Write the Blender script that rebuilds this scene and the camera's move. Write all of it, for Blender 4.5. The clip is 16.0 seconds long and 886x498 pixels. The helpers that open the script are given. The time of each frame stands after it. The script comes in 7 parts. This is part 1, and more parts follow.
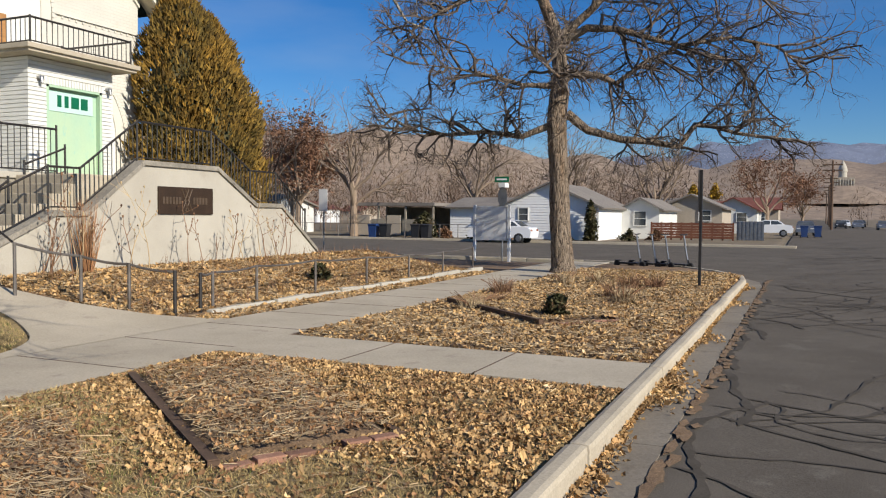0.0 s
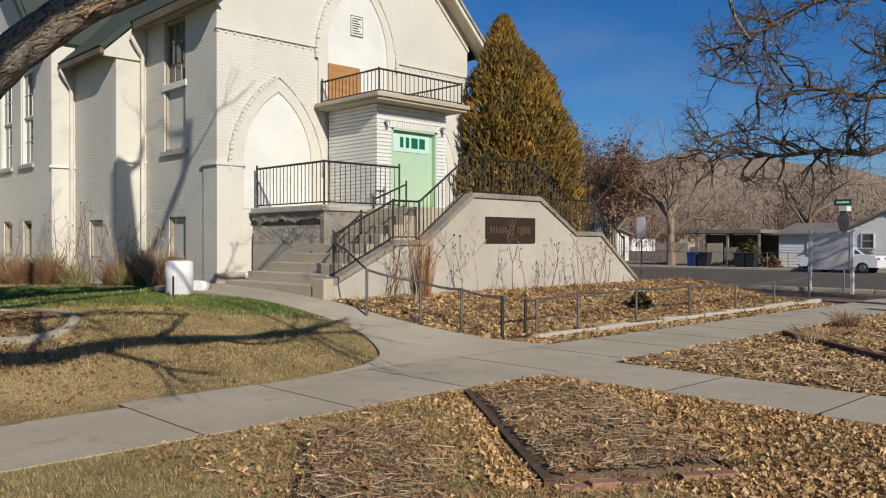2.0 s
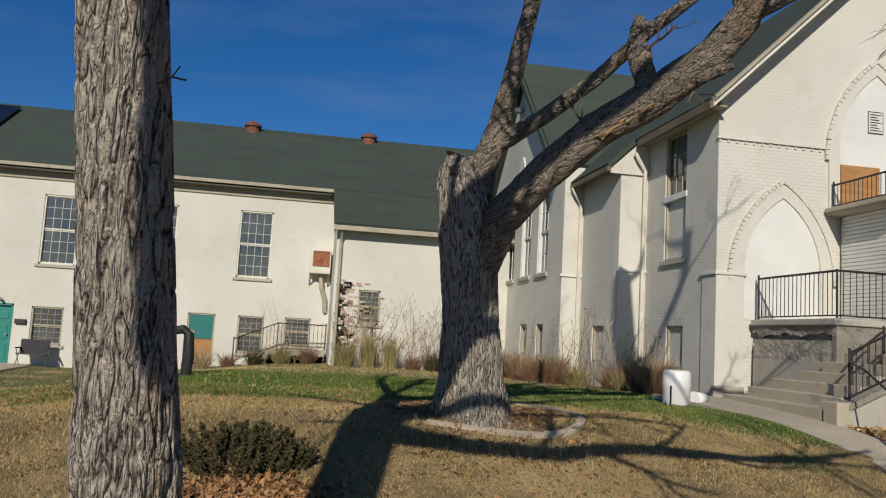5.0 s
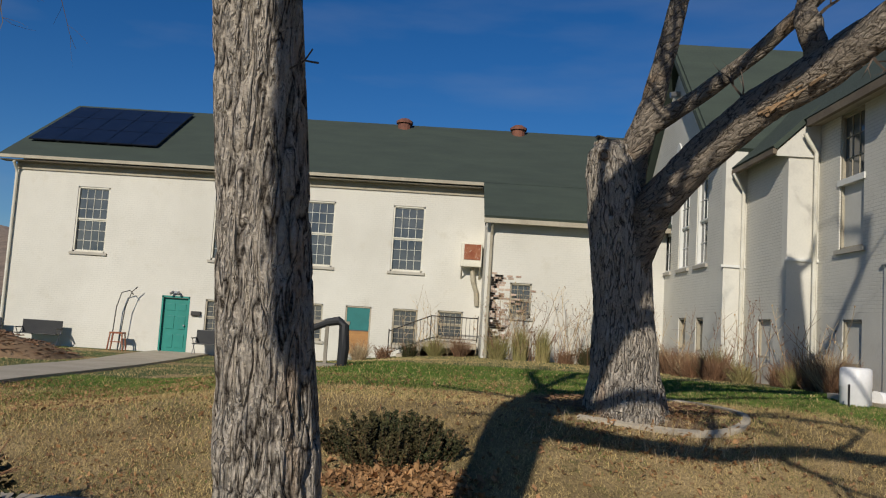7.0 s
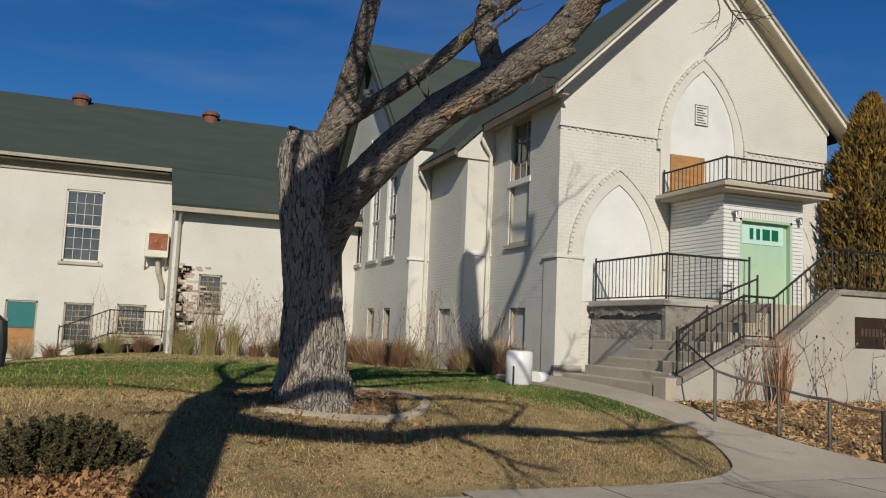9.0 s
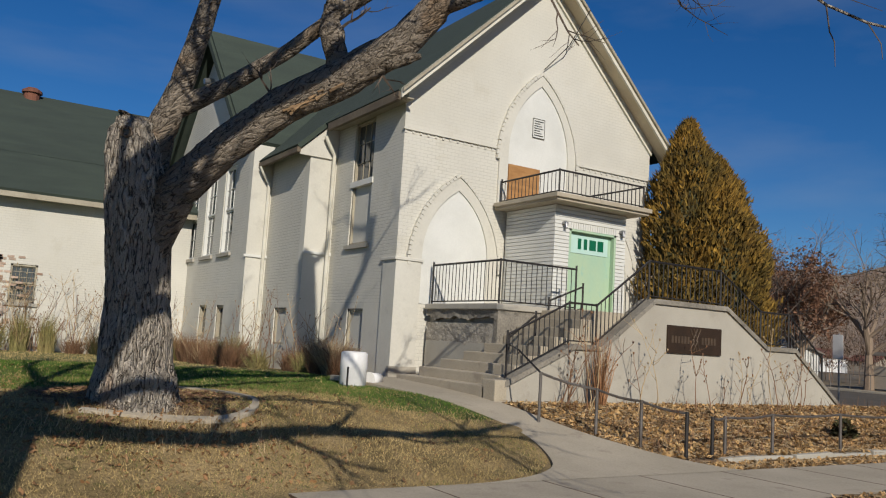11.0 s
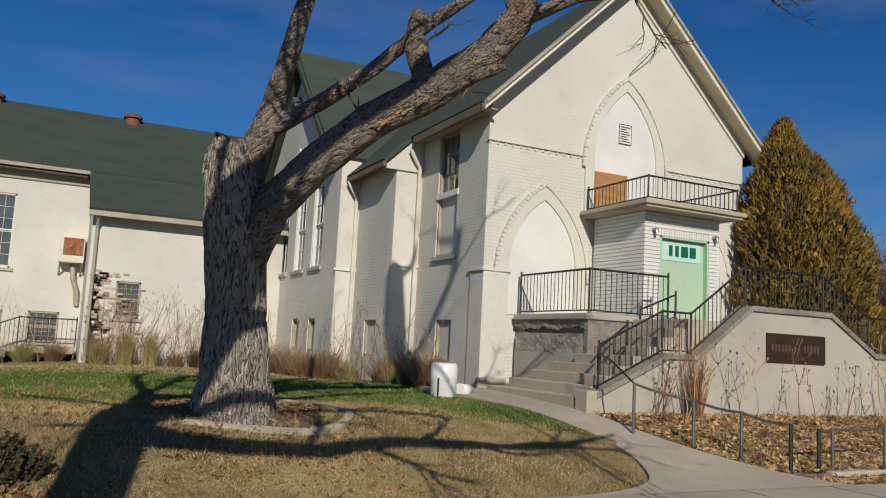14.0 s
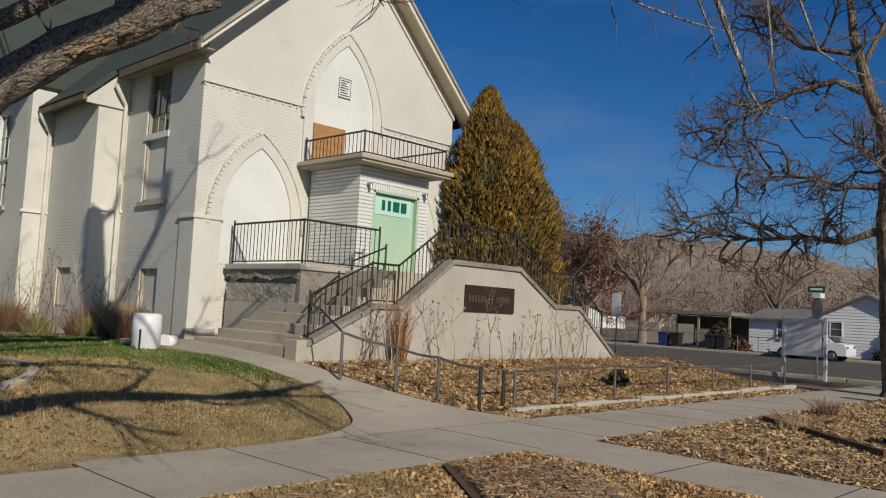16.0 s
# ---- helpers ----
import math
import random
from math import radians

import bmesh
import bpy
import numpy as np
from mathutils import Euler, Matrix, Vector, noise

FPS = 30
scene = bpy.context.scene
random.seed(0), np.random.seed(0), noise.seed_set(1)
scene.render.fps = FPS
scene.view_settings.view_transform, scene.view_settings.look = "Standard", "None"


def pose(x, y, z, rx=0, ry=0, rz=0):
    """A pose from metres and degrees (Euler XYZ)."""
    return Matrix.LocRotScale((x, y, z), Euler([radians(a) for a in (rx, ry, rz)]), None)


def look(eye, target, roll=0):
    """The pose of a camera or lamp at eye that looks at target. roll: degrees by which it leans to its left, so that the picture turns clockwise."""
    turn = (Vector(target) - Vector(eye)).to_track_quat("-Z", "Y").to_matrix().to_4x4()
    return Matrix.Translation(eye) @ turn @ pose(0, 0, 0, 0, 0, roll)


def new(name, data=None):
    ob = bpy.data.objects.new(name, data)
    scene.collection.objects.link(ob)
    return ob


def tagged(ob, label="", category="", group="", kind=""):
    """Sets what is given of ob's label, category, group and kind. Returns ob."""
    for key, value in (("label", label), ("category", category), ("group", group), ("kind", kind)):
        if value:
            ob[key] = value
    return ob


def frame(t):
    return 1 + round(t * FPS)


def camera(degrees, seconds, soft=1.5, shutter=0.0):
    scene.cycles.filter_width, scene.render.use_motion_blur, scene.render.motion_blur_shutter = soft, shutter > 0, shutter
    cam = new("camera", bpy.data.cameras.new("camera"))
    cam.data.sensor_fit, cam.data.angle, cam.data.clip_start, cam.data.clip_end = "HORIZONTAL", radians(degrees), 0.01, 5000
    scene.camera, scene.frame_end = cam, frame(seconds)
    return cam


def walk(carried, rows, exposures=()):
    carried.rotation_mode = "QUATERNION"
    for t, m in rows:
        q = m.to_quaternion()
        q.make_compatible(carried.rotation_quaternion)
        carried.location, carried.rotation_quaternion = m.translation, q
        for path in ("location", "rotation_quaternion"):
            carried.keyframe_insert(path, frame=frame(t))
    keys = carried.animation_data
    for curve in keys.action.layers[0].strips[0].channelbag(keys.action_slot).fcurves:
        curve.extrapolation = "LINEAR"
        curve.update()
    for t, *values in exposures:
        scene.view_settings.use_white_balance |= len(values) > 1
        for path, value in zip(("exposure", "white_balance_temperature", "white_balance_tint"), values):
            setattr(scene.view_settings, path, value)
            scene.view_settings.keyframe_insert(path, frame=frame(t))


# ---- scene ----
# camera: seconds, eye, heading (degrees from the street's direction), tilt, lean
cam = camera(57.47, 16.0, 1.15)
PATH = [
    (0, (0.080, -0.307, 1.623), 24.01, -2.39, 0.48),
    (0.5, (0.065, -0.333, 1.622), 28.09, -2.48, 0.41),
    (1, (0.055, -0.319, 1.602), 28.77, -2.59, 0.71),
    (1.5, (0.032, -0.278, 1.596), 36.25, -2.52, 0.67),
    (2, (-0.031, -0.223, 1.602), 45.98, -0.44, 0.06),
    (2.5, (-0.034, -0.172, 1.599), 50.26, 1.00, 0.74),
    (3, (-0.035, -0.120, 1.623), 54.57, 4.68, 1.24),
    (3.5, (-0.058, -0.122, 1.622), 58.00, 7.19, 2.07),
    (4, (-0.093, -0.119, 1.619), 62.57, 7.09, 2.83),
    (4.5, (-0.103, -0.107, 1.622), 71.70, 6.77, 3.83),
    (5, (-0.101, -0.074, 1.614), 80.01, 6.25, 3.30),
    (5.2, (-0.093, -0.046, 1.607), 82.91, 6.13, 2.77),
    (5.9, (-0.073, 0.000, 1.603), 88.02, 5.72, 3.04),
    (6.6, (-0.037, 0.086, 1.597), 90.98, 5.32, 3.54),
    (7.3, (-0.018, 0.133, 1.593), 90.03, 5.14, 3.81),
    (7.5, (-0.016, 0.135, 1.592), 88.36, 5.26, 3.71),
    (8, (-0.012, 0.138, 1.589), 78.56, 5.73, 2.90),
    (8.5, (0.009, 0.163, 1.595), 73.23, 5.89, 2.35),
    (9, (0.020, 0.156, 1.588), 69.26, 5.74, 2.44),
    (9.5, (0.031, 0.158, 1.583), 61.15, 5.20, 3.01),
    (10, (0.033, 0.131, 1.584), 59.08, 5.43, 3.10),
    (10.2, (0.033, 0.131, 1.584), 59.33, 5.43, 3.10),
    (10.9, (0.042, 0.134, 1.587), 58.11, 6.21, 3.42),
    (11.6, (0.059, 0.139, 1.594), 57.99, 7.30, 4.02),
    (12.3, (0.068, 0.141, 1.597), 60.05, 7.85, 4.34),
    (12.5, (0.001, 0.146, 1.595), 63.05, 7.54, 4.70),
    (13, (-0.020, 0.121, 1.587), 73.84, 6.32, 4.21),
    (13.5, (-0.008, 0.126, 1.593), 74.22, 6.22, 3.98),
    (14, (0.016, 0.152, 1.598), 64.11, 6.77, 2.99),
    (14.5, (0.038, 0.139, 1.583), 55.69, 7.18, 2.88),
    (15, (0.048, 0.105, 1.577), 51.71, 7.49, 2.67),
    (15.5, (0.051, 0.069, 1.575), 47.36, 7.41, 2.68),
    (16, (0.052, 0.076, 1.572), 44.10, 4.42, 2.98),
]


def aim(eye, yaw, tilt, lean):
    a, b = radians(yaw), radians(tilt)
    way = Vector((math.cos(a) * math.cos(b), math.sin(a) * math.cos(b), math.sin(b)))
    return look(eye, Vector(eye) + way, lean)


walk(cam, [(t, aim(e, y, p, r)) for t, e, y, p, r in PATH], [(0, 0.56), (0.5, 0.27), (1.0, 0.22), (2.5, 0.1), (3.5, -0.08), (14.5, -0.1), (16, -0.1)])
# ---- light ----
SUN_EL, SUN_AZ = 28.0, 17.5      # degrees above the horizon; shadows lean this far from +y towards +x
world = bpy.data.worlds.new("world")
scene.world = world
world.use_nodes = True
wn, wl = world.node_tree.nodes, world.node_tree.links
sky = wn.new("ShaderNodeTexSky")
sky.sky_type, sky.sun_disc = "NISHITA", False
sky.sun_elevation, sky.sun_rotation = radians(SUN_EL), radians(180 + SUN_AZ)
sky.air_density, sky.dust_density, sky.ozone_density = 1.0, 0.15, 4.0
coord = wn.new("ShaderNodeTexCoord")
cirrus = wn.new("ShaderNodeTexNoise")
cirrus.inputs["Scale"].default_value, cirrus.inputs["Detail"].default_value = 2.2, 7
stretch = wn.new("ShaderNodeMapping")
stretch.inputs["Scale"].default_value = (1.0, 1.6, 5.0)
stretch.inputs["Rotation"].default_value = (0.3, 0.5, 0.4)
wl.new(coord.outputs["Generated"], stretch.inputs["Vector"])
wl.new(stretch.outputs["Vector"], cirrus.inputs["Vector"])
thin = wn.new("ShaderNodeMapRange")
thin.inputs["From Min"].default_value, thin.inputs["From Max"].default_value = 0.5, 0.9
thin.inputs["To Max"].default_value = 0.3
wl.new(cirrus.outputs["Fac"], thin.inputs["Value"])
veil = wn.new("ShaderNodeMix")
veil.data_type = "RGBA"
wl.new(thin.outputs["Result"], veil.inputs["Factor"])
deep = wn.new("ShaderNodeHueSaturation")
deep.inputs["Saturation"].default_value, deep.inputs["Value"].default_value = 1.3, 1.28
wl.new(sky.outputs["Color"], deep.inputs["Color"])
tint = wn.new("ShaderNodeMix")
tint.data_type, tint.blend_type = "RGBA", "MULTIPLY"
tint.inputs[0].default_value = 1.0
wl.new(deep.outputs["Color"], tint.inputs[6])
tint.inputs[7].default_value = (0.8, 0.97, 1.22, 1)
wl.new(tint.outputs[2], veil.inputs["A"])
veil.inputs["B"].default_value = (7.5, 8.3, 9.5, 1)
wl.new(veil.outputs["Result"], wn["Background"].inputs["Color"])
wn["Background"].inputs["Strength"].default_value = 0.044
sun = new("sun", bpy.data.lights.new("sun", "SUN"))
sun.data.energy, sun.data.angle, sun.data.color = 4.2, radians(0.53), (1.0, 0.93, 0.82)
a, b = radians(SUN_AZ), radians(SUN_EL)
sun.matrix_world = look((0, 0, 60), Vector((0, 0, 60)) + Vector((math.sin(a) * math.cos(b), math.cos(a) * math.cos(b), -math.sin(b))))


# ---- materials ----
def surf(name, c1, c2, scale=1.0, fine=40.0, rough=0.85, bump=0.3, depth=0.01, metal=0.0, third=None, isle=0.0, rand=0.0, stretch=(1, 1, 1), spec=0.4, speck=0.35):
    """Two colours mixed by a coarse noise, a finer noise for grain and relief, a third colour in patches."""
    m = bpy.data.materials.new(name)
    m.use_nodes = True
    n, l = m.node_tree.nodes, m.node_tree.links
    p = n["Principled BSDF"]
    p.inputs["Roughness"].default_value, p.inputs["Metallic"].default_value = rough, metal
    p.inputs["Specular IOR Level"].default_value = spec
    tc, mp = n.new("ShaderNodeTexCoord"), n.new("ShaderNodeMapping")
    mp.inputs["Scale"].default_value = stretch
    l.new(tc.outputs["Object"], mp.inputs["Vector"])

    def noise_node(s, d=5, r=0.6):
        t = n.new("ShaderNodeTexNoise")
        t.inputs["Scale"].default_value, t.inputs["Detail"].default_value, t.inputs["Roughness"].default_value = s, d, r
        l.new(mp.outputs["Vector"], t.inputs["Vector"])
        return t

    def mix(fac, x, y, mode="MIX"):
        k = n.new("ShaderNodeMix")
        k.data_type, k.blend_type = "RGBA", mode
        for s, v in (("Factor", fac), ("A", x), ("B", y)):
            sock = [i for i in k.inputs if i.name == s and (i.type == "RGBA" or s == "Factor" and i.type == "VALUE")][0]
            if isinstance(v, (int, float)):
                sock.default_value = v
            elif isinstance(v, tuple):
                sock.default_value = (*v, 1)
            else:
                l.new(v, sock)
        return [o for o in k.outputs if o.type == "RGBA"][0]

    def ramp(src, lo, hi, top=1.0):
        r = n.new("ShaderNodeMapRange")
        r.inputs["From Min"].default_value, r.inputs["From Max"].default_value, r.inputs["To Max"].default_value = lo, hi, top
        l.new(src, r.inputs["Value"])
        return r.outputs["Result"]

    big, small = noise_node(scale), noise_node(fine, 4, 0.65)
    col = mix(ramp(big.outputs["Fac"], 0.35, 0.65), c1, c2)
    if third:
        t3 = noise_node(scale * 2.7 + 0.13, 6, 0.7)
        col = mix(ramp(t3.outputs["Fac"], 0.58, 0.66, third[3] if len(third) > 3 else 0.8), col, tuple(third[:3]))
    grain = ramp(small.outputs["Fac"], 0.3, 0.7)
    dark = mix(1.0, col, (1 - speck, 1 - speck, 1 - speck), "MULTIPLY")
    col = mix(grain, dark, col)
    for amount, kind in ((isle, "isle"), (rand, "rand")):
        if amount:
            src = n.new("ShaderNodeNewGeometry").outputs["Random Per Island"] if kind == "isle" else n.new("ShaderNodeObjectInfo").outputs["Random"]
            hsv = n.new("ShaderNodeHueSaturation")
            r = n.new("ShaderNodeMapRange")
            r.inputs["To Min"].default_value, r.inputs["To Max"].default_value = 1 - amount, 1 + amount
            l.new(src, r.inputs["Value"])
            l.new(r.outputs["Result"], hsv.inputs["Value"])
            l.new(col, hsv.inputs["Color"])
            col = hsv.outputs["Color"]
    l.new(col, p.inputs["Base Color"])
    if bump:
        bp = n.new("ShaderNodeBump")
        bp.inputs["Strength"].default_value, bp.inputs["Distance"].default_value = bump, depth
        l.new(small.outputs["Fac"], bp.inputs["Height"])
        l.new(bp.outputs["Normal"], p.inputs["Normal"])
    return m


def brickwork(name, paint, joint, stain, axis, amount=0.5):
    """Painted brick laid in courses; axis: the wall's horizontal axis, 'x' or 'y'."""
    m = surf(name, paint, stain, 0.35, 24, 0.75, 0, third=(stain[0] * 0.9, stain[1] * 0.87, stain[2] * 0.8, 0.35), speck=0.07)
    n, l = m.node_tree.nodes, m.node_tree.links
    p = n["Principled BSDF"]
    tc, sep, cmb = n.new("ShaderNodeTexCoord"), n.new("ShaderNodeSeparateXYZ"), n.new("ShaderNodeCombineXYZ")
    l.new(tc.outputs["Object"], sep.inputs[0])
    l.new(sep.outputs[axis.upper()], cmb.inputs[0])
    l.new(sep.outputs["Z"], cmb.inputs[1])
    br = n.new("ShaderNodeTexBrick")
    br.inputs["Scale"].default_value = 1.0
    br.inputs["Brick Width"].default_value, br.inputs["Row Height"].default_value, br.inputs["Mortar Size"].default_value = 0.21, 0.078, 0.007
    br.inputs["Mortar Smooth"].default_value = 0.4
    l.new(cmb.outputs[0], br.inputs["Vector"])
    src = p.inputs["Base Color"].links[0].from_socket
    k = n.new("ShaderNodeMix")
    k.data_type = "RGBA"
    worn = n.new("ShaderNodeTexNoise")
    worn.inputs["Scale"].default_value, worn.inputs["Detail"].default_value = 0.6, 4
    l.new(tc.outputs["Object"], worn.inputs["Vector"])
    mr = n.new("ShaderNodeMapRange")
    mr.inputs["From Min"].default_value, mr.inputs["From Max"].default_value, mr.inputs["To Min"].default_value, mr.inputs["To Max"].default_value = 0.35, 0.7, 0.05 * amount, amount
    l.new(worn.outputs["Fac"], mr.inputs["Value"])
    mul = n.new("ShaderNodeMath")
    mul.operation = "MULTIPLY"
    l.new(br.outputs["Fac"], mul.inputs[0])
    l.new(mr.outputs["Result"], mul.inputs[1])
    l.new(mul.outputs[0], k.inputs["Factor"])
    l.new(src, [i for i in k.inputs if i.name == "A" and i.type == "RGBA"][0])
    [i for i in k.inputs if i.name == "B" and i.type == "RGBA"][0].default_value = (*joint, 1)
    l.new([o for o in k.outputs if o.type == "RGBA"][0], p.inputs["Base Color"])
    bp = n.new("ShaderNodeBump")
    bp.invert = True
    bp.inputs["Strength"].default_value, bp.inputs["Distance"].default_value = 0.5, 0.006
    l.new(br.outputs["Fac"], bp.inputs["Height"])
    l.new(bp.outputs["Normal"], p.inputs["Normal"])
    return m


def bark_mat(name, pale, dark, warm, scale, tall=0.2, depth=0.03, turn=(0, 0, 0)):
    """Interlaced ridges of bark, furrows darkened in colour as if shaded, cross cracks and rusty patches; turn lays the
    grain along a limb.
    """
    m = bpy.data.materials.new(name)
    m.use_nodes = True
    n, l = m.node_tree.nodes, m.node_tree.links
    p = n["Principled BSDF"]
    p.inputs["Roughness"].default_value, p.inputs["Specular IOR Level"].default_value = 0.95, 0.15
    tc, lay, mp = n.new("ShaderNodeTexCoord"), n.new("ShaderNodeMapping"), n.new("ShaderNodeMapping")
    lay.inputs["Rotation"].default_value = turn
    mp.inputs["Scale"].default_value = (1, 1, tall)
    l.new(tc.outputs["Object"], lay.inputs["Vector"])
    l.new(lay.outputs["Vector"], mp.inputs["Vector"])

    def noise_tex(src, s, d, r=0.55, twist=0.0):
        t = n.new("ShaderNodeTexNoise")
        for k, x in zip(("Scale", "Detail", "Roughness", "Distortion"), (s, d, r, twist)):
            t.inputs[k].default_value = x
        l.new(src, t.inputs["Vector"])
        return t.outputs["Fac"]

    def calc(op, a, b, c=0.0):
        k = n.new("ShaderNodeMath")
        k.operation = op
        for i, x in enumerate((a, b, c)):
            if isinstance(x, (int, float)):
                k.inputs[i].default_value = x
            else:
                l.new(x, k.inputs[i])
        return k.outputs[0]

    def span(src, a, b, c=0.0, d=1.0):
        r = n.new("ShaderNodeMapRange")
        for k, x in zip(("From Min", "From Max", "To Min", "To Max"), (a, b, c, d)):
            r.inputs[k].default_value = x
        l.new(src, r.inputs["Value"])
        return r.outputs["Result"]

    def mixc(fac, x, y):
        k = n.new("ShaderNodeMix")
        k.data_type = "RGBA"
        l.new(fac, k.inputs[0])
        for sock, val in ((k.inputs[6], x), (k.inputs[7], y)):
            if isinstance(val, tuple):
                sock.default_value = (*val, 1)
            else:
                l.new(val, sock)
        return k.outputs[2]
    grain = mp.outputs["Vector"]
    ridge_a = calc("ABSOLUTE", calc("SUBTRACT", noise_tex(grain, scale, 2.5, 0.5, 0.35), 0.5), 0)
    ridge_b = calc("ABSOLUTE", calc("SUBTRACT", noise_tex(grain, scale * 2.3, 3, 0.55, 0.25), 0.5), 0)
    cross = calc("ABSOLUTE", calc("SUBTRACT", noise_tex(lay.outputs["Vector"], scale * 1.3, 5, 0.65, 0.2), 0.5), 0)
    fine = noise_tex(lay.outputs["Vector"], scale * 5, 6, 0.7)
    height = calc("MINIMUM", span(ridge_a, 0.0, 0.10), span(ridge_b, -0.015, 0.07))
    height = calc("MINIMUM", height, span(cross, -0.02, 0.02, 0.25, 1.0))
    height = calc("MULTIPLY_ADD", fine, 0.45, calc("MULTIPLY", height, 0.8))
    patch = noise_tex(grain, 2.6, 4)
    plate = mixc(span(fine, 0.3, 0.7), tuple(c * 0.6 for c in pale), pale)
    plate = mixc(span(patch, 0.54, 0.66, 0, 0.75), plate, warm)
    # furrow colour follows the relief: dark bark plus the shade in its depth
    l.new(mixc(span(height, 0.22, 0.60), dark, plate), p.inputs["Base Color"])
    bp = n.new("ShaderNodeBump")
    bp.inputs["Strength"].default_value, bp.inputs["Distance"].default_value = 1.0, depth
    l.new(height, bp.inputs["Height"])
    l.new(bp.outputs["Normal"], p.inputs["Normal"])
    return m


CREAM, CREAM2, JOINT = (0.66, 0.635, 0.555), (0.58, 0.555, 0.48), (0.30, 0.28, 0.235)
M = {}
M["brick_s"] = brickwork("painted brick facing the street", CREAM, JOINT, CREAM2, "x", 0.5)
M["brick_gable"] = brickwork("thickly painted brick of the gable", CREAM, JOINT, CREAM2, "x", 0.3)
M["brick_wing"] = brickwork("thickly painted brick of the wing", CREAM, JOINT, CREAM2, "x", 0.3)
M["brick_w"] = brickwork("painted brick facing west", CREAM, JOINT, CREAM2, "y", 0.75)
M["plaster"] = surf("smooth painted wall", CREAM, CREAM2, 0.5, 20, 0.8, 0.3, 0.005, third=(0.50, 0.475, 0.415, 0.45), speck=0.08)
M["white"] = surf("white paint", (0.72, 0.715, 0.665), (0.64, 0.635, 0.585), 1.2, 30, 0.6, 0.1, 0.003, speck=0.08)
M["trim"] = surf("weathered cream trim", (0.48, 0.43, 0.32), (0.38, 0.33, 0.24), 1.5, 30, 0.7, 0.2, 0.004, third=(0.24, 0.2, 0.15, 0.5))
M["greywood"] = surf("bare grey timber", (0.36, 0.32, 0.25), (0.25, 0.22, 0.17), 2, 50, 0.85, 0.3, 0.004)
M["eavewood"] = surf("weathered brown eave boards", (0.22, 0.175, 0.12), (0.15, 0.115, 0.08), 2, 40, 0.85, 0.3, 0.004)
M["shingle"] = surf("green asphalt shingles", (0.062, 0.082, 0.062), (0.05, 0.066, 0.052), 0.6, 60, 0.9, 0.5, 0.01, stretch=(1, 1, 6), speck=0.35)
M["concrete"] = surf("old concrete", (0.53, 0.46, 0.35), (0.44, 0.38, 0.285), 0.8, 45, 0.9, 0.35, 0.006, third=(0.33, 0.275, 0.215, 0.6), speck=0.25, spec=0.25)
M["concrete_lt"] = surf("pale smooth concrete", (0.48, 0.445, 0.37), (0.40, 0.365, 0.30), 0.7, 40, 0.85, 0.2, 0.004, third=(0.33, 0.295, 0.24, 0.5), speck=0.14)
M["asphalt"] = surf("worn asphalt", (0.19, 0.165, 0.135), (0.145, 0.126, 0.103), 0.6, 90, 0.95, 0.7, 0.008, third=(0.23, 0.205, 0.17, 0.6), speck=0.5, spec=0.06)
M["gutter"] = surf("dirty gutter concrete", (0.27, 0.235, 0.185), (0.22, 0.19, 0.15), 0.9, 40, 0.9, 0.4, 0.006, third=(0.16, 0.135, 0.105, 0.7), speck=0.3, spec=0.2)
M["tar"] = surf("black crack sealer", (0.085, 0.074, 0.06), (0.115, 0.10, 0.082), 3, 60, 0.95, 0.3, 0.004, spec=0.08)
M["iron"] = surf("black iron", (0.016, 0.015, 0.014), (0.03, 0.024, 0.02), 4, 80, 0.55, 0.2, 0.002, spec=0.5)
M["pipe"] = surf("rusty galvanised pipe", (0.12, 0.10, 0.085), (0.22, 0.20, 0.18), 3, 60, 0.55, 0.2, 0.002, metal=0.5, third=(0.14, 0.06, 0.03, 0.8))
# the lighter grey-blue in the glass colour stands in for reflected sky
M["glass"] = surf("dark window glass with reflection tones", (0.05, 0.06, 0.068), (0.11, 0.115, 0.11), 0.9, 3, 0.08, 0.05, 0.002, spec=0.8, speck=0.1)
M["boarded"] = surf("grey painted board", (0.62, 0.6, 0.53), (0.54, 0.52, 0.45), 1, 30, 0.8, 0.1, 0.003, speck=0.1)
M["plywood"] = surf("weathered plywood", (0.50, 0.26, 0.095), (0.38, 0.19, 0.068), 2.5, 40, 0.8, 0.2, 0.003, stretch=(1, 1, 5))
M["mint"] = surf("mint green painted plywood", (0.37, 0.53, 0.38), (0.43, 0.55, 0.36), 1.6, 30, 0.7, 0.1, 0.003, third=(0.29, 0.50, 0.42, 0.7), stretch=(1, 1, 0.5), speck=0.06)
M["paleblue"] = surf("pale mint banner", (0.46, 0.66, 0.58), (0.5, 0.68, 0.6), 2, 30, 0.7, 0.1, 0.002, speck=0.05)
M["teal"] = surf("teal painted door", (0.01, 0.19, 0.15), (0.015, 0.22, 0.175), 2, 30, 0.5, 0.1, 0.002, speck=0.1)
M["darkteal"] = surf("dark teal paint", (0.01, 0.14, 0.13), (0.012, 0.16, 0.15), 2, 30, 0.5, 0.1, 0.002, speck=0.1)
M["soffit"] = surf("weathered tan soffit boards", (0.66, 0.57, 0.40), (0.54, 0.45, 0.31), 1.2, 30, 0.8, 0.2, 0.004, third=(0.40, 0.33, 0.22, 0.5), speck=0.15)
M["bronze_lt"] = surf("worn bronze relief", (0.15, 0.105, 0.07), (0.11, 0.075, 0.05), 3, 50, 0.5, 0.2, 0.003, metal=0.3)
